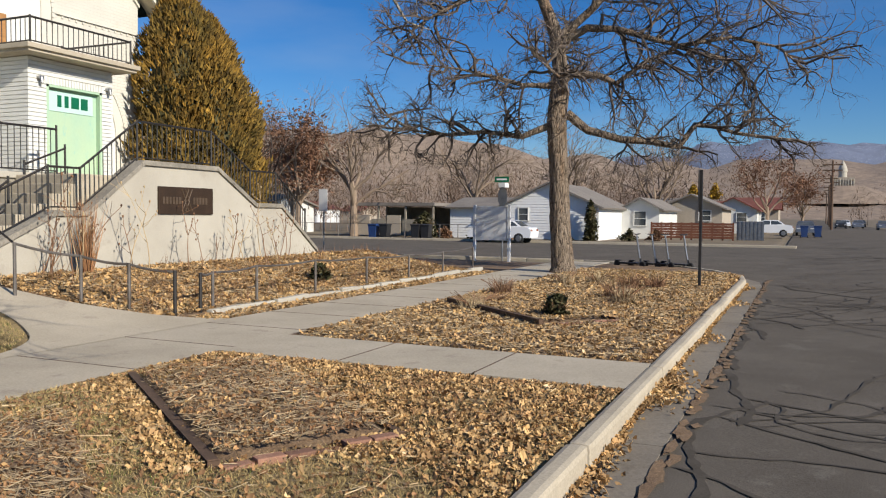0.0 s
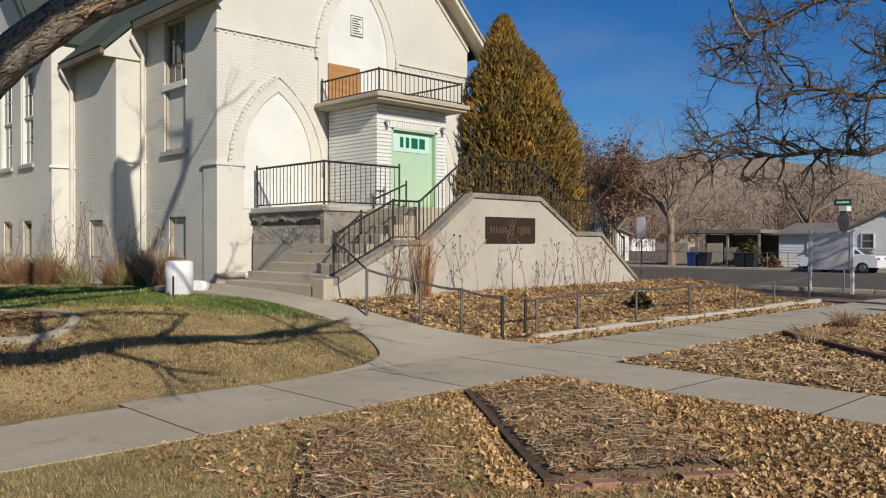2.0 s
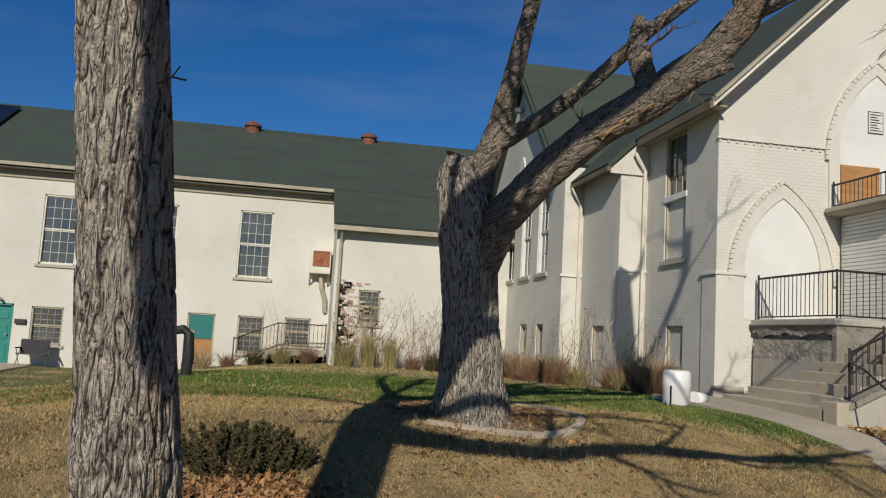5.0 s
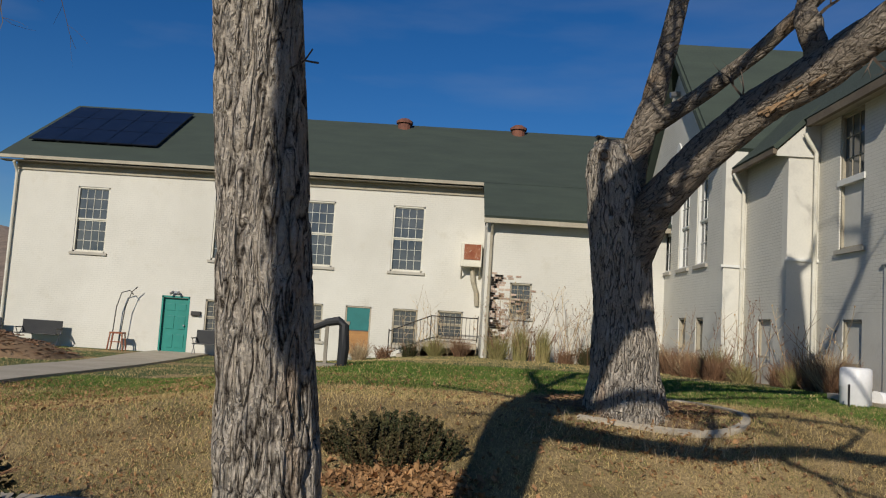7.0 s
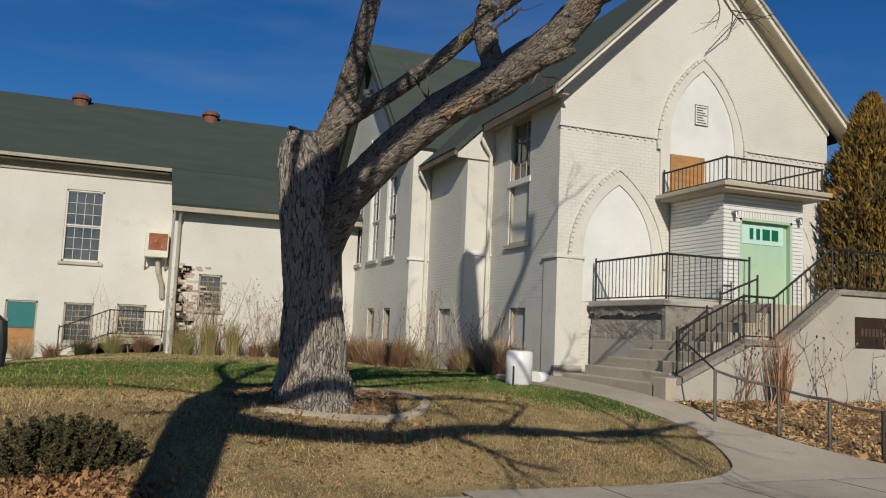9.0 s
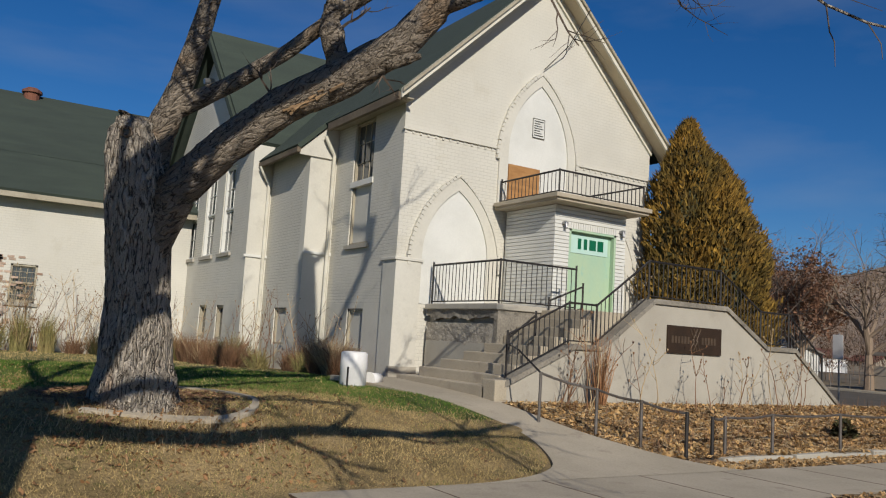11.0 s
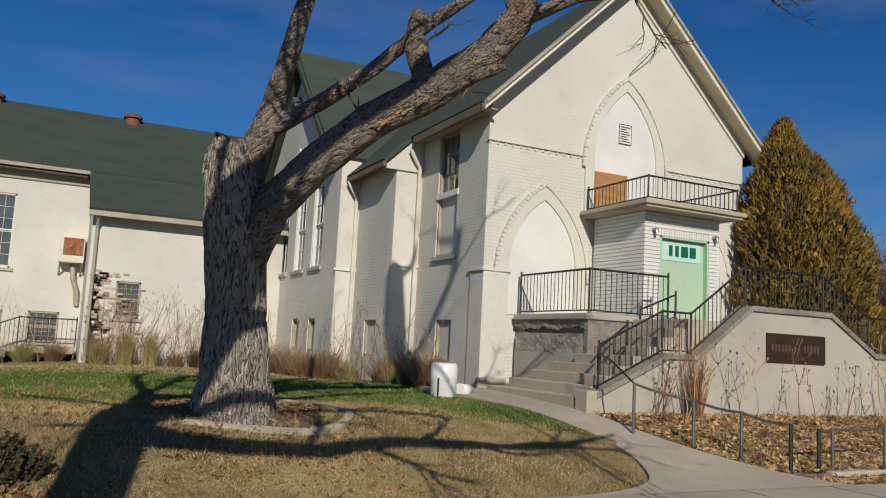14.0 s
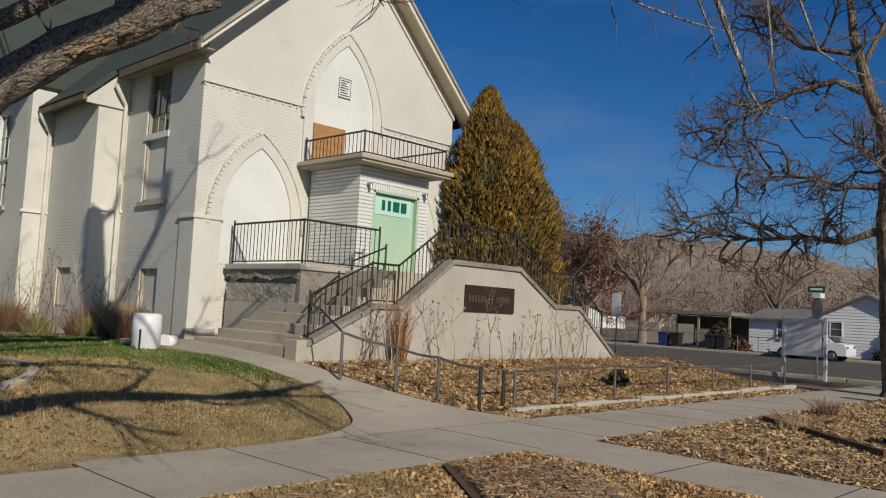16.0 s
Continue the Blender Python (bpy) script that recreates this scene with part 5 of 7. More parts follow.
for p, d, l in (((6.1, 6.72, 5.78), (0.7, -0.4, 0.1), 1.2), ((5.6, 7.12, 5.69), (0.2, -0.2, -0.7), 0.8), ((5.9, 6.9, 5.75), (0.4, -0.2, 0.5), 1.0), ((6.6, 6.45, 5.95), (0.6, -0.1, -0.3), 1.0), ((3.05, 8.55, 4.0), (-0.2, 0.3, 0.8), 0.5), ((4.0, 8.1, 4.6), (0.2, -0.1, -0.8), 0.35), ((3.6, 8.3, 5.0), (0.5, -0.1, 0.3), 0.5), ((5.35, 7.85, 10.1), (-0.1, 0.2, 0.8), 1.2), ((5.65, 7.85, 8.5), (0.8, 0, 0.4), 1.5), ((2.75, 9.1, 8.4), (0.1, 0.2, 0.8), 2), ((5.1, 8.0, 6.7), (0.5, 0.1, 0.7), 1.8)):
    grow(li, tw, p, d, l, 0.022, 2, rng, 4, (3, 3, 4, 3))
under(tw.ob("crown", "twig"), big)

# street tree close to the kerb
near = thing("tree", "tall bare street tree with furrowed grey-brown bark", "tree", (-0.78, 3.48, 0))
trunk = Build()
rough_trunk(trunk, [(-0.70, 3.50, -0.05), (-0.71, 3.50, 0.35), (-0.72, 3.49, 0.9), (-0.79, 3.48, 1.6), (-0.86, 3.47, 2.3), (-0.93, 3.45, 3.0), (-1.0, 3.45, 4.2), (-1.0, 3.4, 5.2)], [0.33, 0.24, 0.212, 0.193, 0.188, 0.18, 0.17, 0.15], 31.0, 170, 0.12, 50)
tw = Build()
rng = random.Random(12)
for d, l in (((0.55, 0.3, 0.8), 4.2), ((-0.6, 0.4, 0.7), 4.0), ((0.1, -0.6, 0.8), 4.0), ((0.8, 0.5, 0.45), 4.4), ((-0.1, 0.3, 1.0), 4.5), ((0.5, -0.2, 0.9), 4.0)):
    grow(trunk, tw, (-1.0, 3.42, 4.0 + rng.random()), d, l, 0.10, 0, rng, 3, (4, 4, 4), 0.02)
rough_trunk(trunk, [(-0.95, 3.42, 3.35), (-0.6, 2.5, 3.8), (-0.2, 1.8, 4.1), (0.6, 1.55, 4.2), (1.5, 1.75, 4.3), (2.6, 1.95, 4.4), (3.9, 1.7, 4.6), (5.2, 1.9, 4.9)], [0.15, 0.135, 0.12, 0.105, 0.09, 0.08, 0.055, 0.03], 51.0, 12, 0.06, 6)
rough_trunk(trunk, [(-0.95, 3.45, 4.0), (0.6, 3.7, 4.7), (2.0, 4.0, 5.6), (3.4, 4.3, 6.3), (4.8, 4.6, 6.9), (5.6, 4.5, 7.3)], [0.11, 0.085, 0.07, 0.05, 0.03, 0.014], 53.0, 10, 0.06, 6)
# unseen limb, swollen so that its shadow covers the big tree's trunk
rough_trunk(trunk, [(-0.95, 3.45, 3.5), (-0.4, 3.5, 4.0), (-0.02, 3.5, 4.7), (0.12, 3.5, 5.4), (0.42, 3.5, 6.3), (1.1, 3.3, 6.9), (1.75, 3.15, 7.3), (2.6, 2.8, 8.2)], [0.2, 0.24, 0.28, 0.32, 0.24, 0.19, 0.17, 0.13], 59.0, 12, 0.06, 4)
rough_trunk(trunk, [(3.4, 4.3, 6.3), (4.1, 4.0, 5.3), (4.6, 3.66, 4.52), (4.87, 3.53, 4.28), (5.14, 3.39, 4.10), (5.4, 3.24, 3.99), (5.75, 3.03, 3.92), (6.1, 2.85, 3.9)], [0.03, 0.022, 0.014, 0.012, 0.011, 0.01, 0.008, 0.005], 61.0, 6, 0.06, 3)
# unseen limb added towards the sun to shade this trunk's right half
rough_trunk(trunk, [(-0.95, 3.42, 3.75)] + [(-0.74 - 0.28 * k, 3.3 - 0.954 * k, 4.2 + 0.09 * k) for k in (1, 2, 3, 4, 5, 6)] + [(-2.8, -3.6, 5.3)], [0.15, 0.14, 0.135, 0.135, 0.13, 0.13, 0.12, 0.08], 65.0, 10, 0.07, 4)
tw.tube([(5.14, 3.39, 4.10), (5.2, 3.4, 3.92), (5.26, 3.4, 3.86), (5.27, 3.4, 3.68)], [0.006, 0.005, 0.004, 0.002], 4)
tw.tube([(5.0, 3.45, 4.2), (5.3, 3.4, 4.22), (5.7, 3.3, 4.18)], [0.006, 0.005, 0.002], 4)
tw.tube([(5.4, 3.24, 3.99), (5.5, 3.2, 3.85), (5.52, 3.2, 3.74)], [0.006, 0.004, 0.002], 4)
tw.tube([(5.6, 3.1, 3.95), (5.66, 3.1, 4.3)], [0.006, 0.004], 4)
rough_trunk(trunk, [(-0.95, 3.45, 3.5), (-1.2, 2.4, 4.3), (-1.0, 1.4, 4.9), (0.4, 0.6, 5.6), (2.0, 0.4, 6.0)], [0.12, 0.10, 0.085, 0.07, 0.04], 55.0, 10, 0.06, 6)
rough_trunk(trunk, [(1.4, 1.72, 4.3), (2.2, 1.2, 4.7), (3.2, 1.25, 4.9), (4.4, 0.8, 5.3)], [0.075, 0.06, 0.05, 0.03], 57.0, 8, 0.06, 6)
for p, d, l in (((0.4, 1.6, 4.2), (0.5, 0.7, 0.1), 1.3), ((1.8, 1.8, 4.33), (0.8, 0.2, 0.5), 1.3), ((2.6, 1.95, 4.4), (0.8, -0.5, 0.1), 1.6), ((3.9, 1.7, 4.6), (0.7, -0.4, 0.6), 1.2), ((3.2, 1.25, 4.9), (0.8, -0.2, 0.6), 1.3), ((3.4, 4.3, 6.3), (0.2, 0.6, 0.6), 1.8), ((4.6, 4.5, 6.8), (0.2, 0.7, 0.6), 1.8), ((0.4, 0.6, 5.6), (0.8, 0.4, 0.4), 2.0), ((1.0, 1.6, 4.25), (0.6, -0.6, 0.2), 1.5), ((-0.4, 2.1, 3.95), (-0.7, 0.2, 0.4), 1.5)):
    grow(trunk, tw, p, d, l, 0.045, 1, rng, 3, (5, 4, 3), 0.02)
rough_trunk(trunk, [(-1.0, 3.5, 4.2), (-2.2, 4.6, 4.3), (-3.0, 5.0, 3.85), (-3.1, 5.04, 3.6)], [0.05, 0.035, 0.018, 0.01], 63.0, 6, 0.06, 3)
for p, d, l in (((-3.0, 5.0, 3.8), (0.3, 0, -0.9), 0.45), ((-2.75, 4.9, 4.0), (0.35, 0.02, -0.9), 0.6), ((-3.1, 5.04, 3.6), (0.7, 0, -0.4), 0.35)):
    grow(trunk, tw, p, d, l, 0.009, 2, rng, 4, (2, 3, 3, 3), -0.03)
tw.tube([(-0.76, 3.36, 2.58), (-0.68, 3.33, 2.62), (-0.62, 3.32, 2.61)], 0.005, 4).tube([(-0.68, 3.33, 2.62), (-0.65, 3.33, 2.67)], 0.004, 4)
for pts, r in (([(3.6, 2.9, 5.6), (4.3, 2.5, 4.4), (4.57, 2.27, 3.58), (4.61, 2.19, 3.33), (4.64, 2.13, 3.15), (4.66, 2.08, 2.97), (4.69, 2.01, 2.84), (4.75, 1.87, 2.79)], 0.028),
               ([(4.2, 2.55, 4.5), (4.53, 2.37, 3.59), (4.57, 2.28, 3.33), (4.59, 2.23, 3.16)], 0.014),
               ([(4.3, 2.3, 4.6), (4.69, 2.0, 3.55), (4.7, 1.97, 3.24), (4.72, 1.95, 2.88)], 0.013),
               ([(4.4, 2.2, 4.4), (4.76, 1.85, 3.54), (4.81, 1.74, 3.19), (4.88, 1.6, 3.07), (4.96, 1.42, 2.99)], 0.013)):
    trunk.tube(pts, [r * (1 - 0.85 * i / (len(pts) - 1)) for i in range(len(pts))], 6)
    for p in pts[2:]:
        grow(trunk, tw, p, (rng.gauss(0.1, 0.4), rng.gauss(-0.2, 0.5), rng.uniform(-0.4, 0.4)), 0.28, 0.006, 3, rng, 4, (2, 2, 2, 3), -0.03, 0.3)
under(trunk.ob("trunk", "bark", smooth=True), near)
under(tw.ob("crown", "twig"), near)

# street tree at the corner
corner = thing("tree", "bare spreading street tree with fine crooked twigs", "tree", (22.2, 5.85, 0.05))
trunk, tw = Build(), Build()
rough_trunk(trunk, [(22.2, 5.84, -0.05), (22.2, 5.86, 0.3), (22.18, 5.95, 1.5), (22.17, 6.0, 2.9), (22.15, 6.07, 4.3), (22.17, 5.98, 5.7), (22.13, 6.12, 6.7), (22.03, 6.5, 7.7), (21.92, 6.85, 9.2), (21.85, 7.0, 10.8), (21.8, 7.2, 12.4)], [0.42, 0.31, 0.28, 0.26, 0.27, 0.22, 0.18, 0.15, 0.11, 0.07, 0.02], 41.0, 40, 0.10, 10)
rng = random.Random(33)


def crooked(pts, r0, r1, seed, shoots, droop=-0.02, size=1.5):
    """A knotty limb through the points, set with crooked shoots along its outer part."""
    n = len(pts) - 1
    rough_trunk(trunk, pts, [r0 + (r1 - r0) * (i / n) ** 0.8 for i in range(n + 1)], seed, 9, 0.16, 5)
    shoots = round(shoots * 1.5)
    for k in range(shoots):
        t = (0.18 + 0.82 * (k + rng.random()) / shoots) * n
        i = min(n - 1, int(t))
        at = Vector(pts[i]).lerp(Vector(pts[i + 1]), t - i)
        along = (Vector(pts[i + 1]) - Vector(pts[i])).normalized()
        side = Vector((rng.gauss(0, 0.9), rng.gauss(0, 0.6), rng.gauss(0.1, 0.8)))
        grow(trunk, tw, at, along * 0.7 + side.normalized() * 0.9, size * rng.uniform(0.6, 1.2), 0.046, 2, rng, 5, (4, 4, 5, 4, 3), droop, 0.34, 0.62, 0.95)


for pts, r0, r1, seed, shoots, droop, size in (
        ([(22.2, 5.8, 4.5), (22.36, 5.24, 4.02), (22.6, 4.34, 3.76), (22.79, 3.61, 3.7), (22.98, 2.85, 3.55), (23.08, 2.45, 4.15), (23.2, 2.0, 4.1), (23.36, 1.45, 3.92), (23.54, 0.75, 3.8), (23.73, 0.0, 3.72)], 0.13, 0.03, 43, 15, -0.03, 1.1),
        ([(22.2, 5.9, 5.6), (22.43, 5.0, 5.55), (22.55, 4.5, 5.3), (22.74, 3.8, 5.85), (22.97, 2.95, 6.25), (23.35, 1.5, 5.85), (23.5, 0.9, 4.9)], 0.11, 0.02, 45, 18, -0.05, 1.6),
        ([(22.15, 6.05, 6.4), (22.37, 5.3, 6.85), (22.6, 4.5, 6.8), (22.8, 3.6, 6.5), (23.0, 2.9, 6.3), (23.4, 1.6, 6.5), (23.7, 0.4, 6.2), (23.8, -0.2, 5.6)], 0.13, 0.02, 47, 18, -0.06, 1.7),
        ([(22.1, 6.1, 6.5), (22.37, 5.22, 7.3), (22.5, 4.7, 7.9), (22.6, 3.6, 8.6), (22.9, 2.2, 8.4), (23.2, 0.9, 7.6)], 0.14, 0.02, 49, 16, -0.05, 1.9),
        ([(22.1, 6.15, 4.2), (21.9, 7.0, 3.86), (21.64, 8.0, 4.0), (21.38, 9.0, 3.92), (21.1, 10.0, 4.05), (20.85, 11.0, 4.6)], 0.11, 0.02, 51, 18, 0.02, 1.4),
        ([(22.12, 6.15, 5.25), (21.9, 7.0, 5.3), (21.68, 7.8, 5.55), (21.45, 8.8, 5.8), (21.13, 9.9, 5.95)], 0.09, 0.015, 53, 12, 0.0, 1.4),
        ([(22.05, 6.42, 7.6), (21.83, 7.24, 8.1), (21.56, 8.29, 7.86), (21.34, 9.1, 7.47), (21.19, 9.67, 7.2), (20.97, 10.53, 6.57)], 0.11, 0.02, 55, 14, -0.06, 1.2),
        ([(21.95, 6.9, 8.8), (21.62, 8.04, 9.07), (21.44, 8.73, 9.7), (21.3, 9.4, 10.2)], 0.08, 0.02, 57, 9, 0.0, 1.6),
        ([(21.98, 6.65, 8.4), (22.1, 6.2, 9.4), (22.3, 5.6, 10.4), (22.4, 4.9, 11.4)], 0.08, 0.02, 56, 9, 0.0, 1.6),
        ([(22.2, 5.9, 5.0), (21.3, 5.6, 5.3), (20.3, 5.5, 5.2), (19.5, 5.9, 5.6)], 0.09, 0.015, 59, 9, -0.02, 1.4),
        ([(22.2, 5.9, 5.9), (23.2, 6.4, 6.3), (24.3, 6.5, 6.6), (25.2, 6.2, 7.2)], 0.09, 0.015, 61, 9, 0.0, 1.5)):
    crooked(pts, r0, r1, float(seed), shoots, droop, size)
under(Build().tube([(22.15, 6.35, 4.3), (22.1, 6.2, 4.33), (22.0, 5.75, 4.42), (21.98, 5.62, 4.5)], [0.03, 0.05, 0.05, 0.02], 7).ob("stub", "torn", label="pale broken branch stub"), corner)
under(trunk.ob("trunk", "bark2", smooth=True), corner)
under(tw.ob("crown", "twig"), corner)

# evergreen beside the church
cedar = thing("evergreen_tree", "tall dense evergreen with bronzed golden-brown foliage", "tree", (17.6, 15.0, 0.5))
cones = [(17.0, 14.95, 1.2, 7.9, 3.0), (18.15, 15.0, 1.5, 7.1, 2.0), (18.75, 15.2, 1.45, 6.1, 1.5), (17.5, 14.6, 1.4, 6.8, 1.8)]
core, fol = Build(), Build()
# solid dark cores; their colour stands in for the shade between the sprays
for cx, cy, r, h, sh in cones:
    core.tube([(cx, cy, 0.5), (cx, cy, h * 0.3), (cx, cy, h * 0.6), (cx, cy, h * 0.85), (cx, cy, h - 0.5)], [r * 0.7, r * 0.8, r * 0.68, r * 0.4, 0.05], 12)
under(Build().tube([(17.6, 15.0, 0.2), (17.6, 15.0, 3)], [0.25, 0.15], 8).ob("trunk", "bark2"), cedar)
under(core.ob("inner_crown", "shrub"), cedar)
rng = random.Random(77)
for cx, cy, r, h, sh in cones:
    for k in range(12000):
        z = 0.5 + (h - 0.5) * rng.random()
        t = z / h
        prof_r = r * (1.0 if t < 0.42 else (1 - ((t - 0.42) / 0.58) ** 2.1) ** 0.8) * (1 + 0.22 * noise.noise((cx * 3 + z * 1.3, z * 0.9, math.floor(rng.random() * 6))))
        a = rng.uniform(0, 2 * math.pi)
        lump = 0.96 + 0.34 * noise.noise((math.cos(a) * 2.4 + cx, math.sin(a) * 2.4, z * 1.3)) + 0.16 * noise.noise((math.cos(a) * 7 + cx, math.sin(a) * 7, z * 3.2))
        rr = prof_r * lump * rng.uniform(0.82, 1.04)
        p = Vector((cx + rr * math.cos(a), cy + rr * math.sin(a), z))
        out = Vector((math.cos(a) * 0.55, math.sin(a) * 0.55, 0.9)) + Vector((rng.gauss(0, 0.3), rng.gauss(0, 0.3), rng.gauss(0, 0.2)))
        out = out.normalized() * rng.uniform(0.1, 0.24)
        s = out.cross(Vector((rng.gauss(0, 1), rng.gauss(0, 1), rng.gauss(0, 1)))).normalized() * rng.uniform(0.018, 0.042)
        s2 = out.cross(s).normalized() * s.length
        fol.add([p + s, p - s * 0.5 + s2, p - s * 0.5 - s2, p + out], [(0, 1, 3), (1, 2, 3), (2, 0, 3)])
under(tagged(fol.ob("crown", "cedar"), kind="stuff"), cedar)
# ---- ground cover ----
def scatter(name, n, place, material, label, cat, shape, seed, parent=None):
    """Many small blades, leaves or stalks in one mesh. place(rng) gives x, y, z or None."""
    rng = random.Random(seed)
    v, f = [], []
    for _ in range(n):
        p = place(rng)
        if p:
            shape(rng, Vector(p), v, f)
    return tagged(mesh_ob(name, v, f, material, parent), label, cat, kind="stuff")


def leaf_shape(lo, hi, lift=0.02):
    def make(rng, p, v, f):
        s, a = rng.uniform(lo, hi), rng.uniform(0, 6.283)
        u = Vector((math.cos(a), math.sin(a), rng.gauss(0, 0.45))) * s
        w = Vector((-math.sin(a), math.cos(a), rng.gauss(0, 0.6))) * s * rng.uniform(0.45, 0.75)
        c = p + Vector((0, 0, lift * rng.random() + 0.008))
        e1, e2, e3, e4 = (Vector((0, 0, s * rng.uniform(-0.1, 0.75))) for _ in range(4))
        k = len(v)
        v.extend((c - u, c + w * 0.8 - u * 0.35 + e1, c + w * 0.5 + u * 0.1, c + w * 0.7 + u * 0.5 + e2, c + u * rng.uniform(0.8, 1.1) + e3 * 0.5, c - w * 0.6 + u * 0.35 + e4, c - w * 0.9 - u * 0.3 + e1 * 0.6, c))
        f.extend(((k, k + 7, k + 1), (k + 1, k + 7, k + 2), (k + 2, k + 7, k + 3), (k + 3, k + 7, k + 4), (k + 4, k + 7, k + 5), (k + 5, k + 7, k + 6), (k + 6, k + 7, k)))
    return make


def blade_shape(lo, hi, wide=0.004, lean=0.5):
    def make(rng, p, v, f):
        h, a = rng.uniform(lo, hi), rng.uniform(0, 6.283)
        s = Vector((math.cos(a), math.sin(a), 0)) * wide
        t = Vector((rng.gauss(0, lean), rng.gauss(0, lean), 1)).normalized() * h
        k = len(v)
        v.extend((p - s, p + s, p + t))
        f.append((k, k + 1, k + 2))
    return make


def straw_shape(lo, hi, wide=0.004):
    def make(rng, p, v, f):
        l, a = rng.uniform(lo, hi), rng.uniform(0, 6.283)
        d = Vector((math.cos(a), math.sin(a), rng.gauss(0, 0.12))) * l / 2
        s = Vector((-math.sin(a), math.cos(a), rng.gauss(0, 0.5))) * wide
        c = p + Vector((0, 0, 0.012 + 0.03 * rng.random()))
        k = len(v)
        v.extend((c - d - s, c - d + s, c + d + s * 0.6, c + d - s * 0.6))
        f.append((k, k + 1, k + 2, k + 3))
    return make


def on_ground(x, y):
    return (x, y, ground_z(x, y))


def walk_here(x, y):
    if 5.76 < y < lawn_edge(x) + 0.04:
        return True
    if not 7.5 < y < 14.6:
        return False
    le = np.interp(y, (7.55, 7.75, 8.4, 9.6, 11, 12.4, 14.6), (5.2, 6.3, 7.05, 7.45, 7.15, 6.85, 6.7))
    return le - 0.02 < x < np.interp(y, (7.55, 8.5, 9.5, 11, 12.6, 14.6), (9.5, 9.0, 8.5, 8.15, 8.3, 8.4)) + 0.05


# planting beds in the verge
def bed(a, b, c, name_label, timber_h, brick_front=True):
    """A raised bed: a far corner, b near corner, c next near corner; timber along the long side, brick along the front."""
    a, b, c = Vector((*a, 0)), Vector((*b, 0)), Vector((*c, 0))
    d = a + c - b
    e = thing("planting_bed", name_label, "planting bed", (b.x, b.y, 0.05))
    vs, fs = [], []
    n = 14
    for i in range(n + 1):
        for j in range(n + 1):
            p = b + (a - b) * (i / n) + (c - b) * (j / n)
            r = min(i, n - i, j, n - j) / n
            vs.append((p.x, p.y, 0.04 + 0.09 * min(1, r * 8) + 0.02 * noise.noise((p.x * 5, p.y * 5, 1))))
    for i in range(n):
        for j in range(n):
            fs.append((i * (n + 1) + j, i * (n + 1) + j + 1, (i + 1) * (n + 1) + j + 1, (i + 1) * (n + 1) + j))
    under(mesh_ob("soil", vs, fs, "soil", smooth=True), e)

    def plank(p, q, w, h, mat, nm):
        m = Matrix.Translation(p) @ Matrix.Rotation(math.atan2((q - p).y, (q - p).x), 4, "Z")
        under(Build().box(0, (q - p).length, -w, 0, 0.0, h, m, bevel=0.008).ob(nm, mat), e)
    plank(b, a, -0.06, timber_h, "timber", "edging_timber")
    plank(d, c, -0.04, timber_h * 0.75, "timber", "edging_timber")
    if brick_front:
        m = (c - b).normalized()
        s, k = 0.0, 0
        rng2 = random.Random(7)
        while s < (c - b).length - 0.1:
            p = b + m * s + Vector((0, 0, rng2.choice((-0.01, -0.015, -0.02, -0.03))))
            mm = Matrix.Translation(p) @ Matrix.Rotation(math.atan2(m.y, m.x) + rng2.gauss(0, 0.03), 4, "Z")
            under(Build().box(0.005, 0.2, -0.1, 0.0, 0.0, 0.11 + rng2.uniform(-0.02, 0.012), mm, bevel=0.01).ob("brick", "redbrick"), e)
            s += 0.21
    return e


bed((5.9, 5.5), (4.03, 2.96), (5.16, 2.28), "raised bed of dry mulch with dark timber and red brick edging", 0.10)
bed((13.35, 5.45), (11.18, 3.06), (12.14, 2.22), "raised bed of dry mulch with a timber edge and red bricks", 0.15)
bed((3.8, 5.3), (2.45, 3.55), (3.2, 3.05), "low planting bed of dry stalks with thin board edging", 0.06, False)
for x, y in ((3.82, 4.83), (2.78, 3.6)):
    s = thing("sprinkler_head", "small white sprinkler cap in the verge", "sprinkler", (x, y, 0.05))
    under(Build().tube([(x, y, 0.0), (x, y, 0.08)], [0.022, 0.022], 10).ob("riser", "plastic_w"), s)
    under(Build().tube([(x, y, 0.08), (x, y, 0.11)], [0.034, 0.03], 10).ob("cap", "plastic_w"), s)


def zone(x0, x1, y0, y1, keep=None):
    def place(rng):
        x, y = rng.uniform(x0, x1), rng.uniform(y0, y1)
        if walk_here(x, y) or keep and rng.random() > keep(x, y):
            return None
        return on_ground(x, y)
    return place


def verge_leaf(x, y):
    if 7.42 < x < 8.86:
        return 0.02
    in_bed = bed_top(x, y) > 0
    d = smooth01((x - 3.4 - (y - 1.2) * 0.55) / 1.2)
    return max(0.06, d * (0.05 if in_bed else 1.0)) * (0.55 + 0.6 * noise.noise((x * 1.5, y * 1.5, 4)))


def bed_top(x, y):
    for (bx, by), (ax, ay), (cx, cy) in (((4.03, 2.96), (5.9, 5.5), (5.16, 2.28)), ((11.18, 3.06), (13.35, 5.45), (12.14, 2.22)), ((2.45, 3.55), (3.8, 5.3), (3.2, 3.05))):
        ux, uy, vx, vy = ax - bx, ay - by, cx - bx, cy - by
        det = ux * vy - uy * vx
        s, t = ((x - bx) * vy - (y - by) * vx) / det, (ux * (y - by) - uy * (x - bx)) / det
        if 0.02 < s < 0.98 and 0.02 < t < 0.98:
            return 0.12
    return 0.0


def lifted(place):
    def go(rng):
        p = place(rng)
        return p and (p[0], p[1], max(p[2], bed_top(p[0], p[1])))
    return go


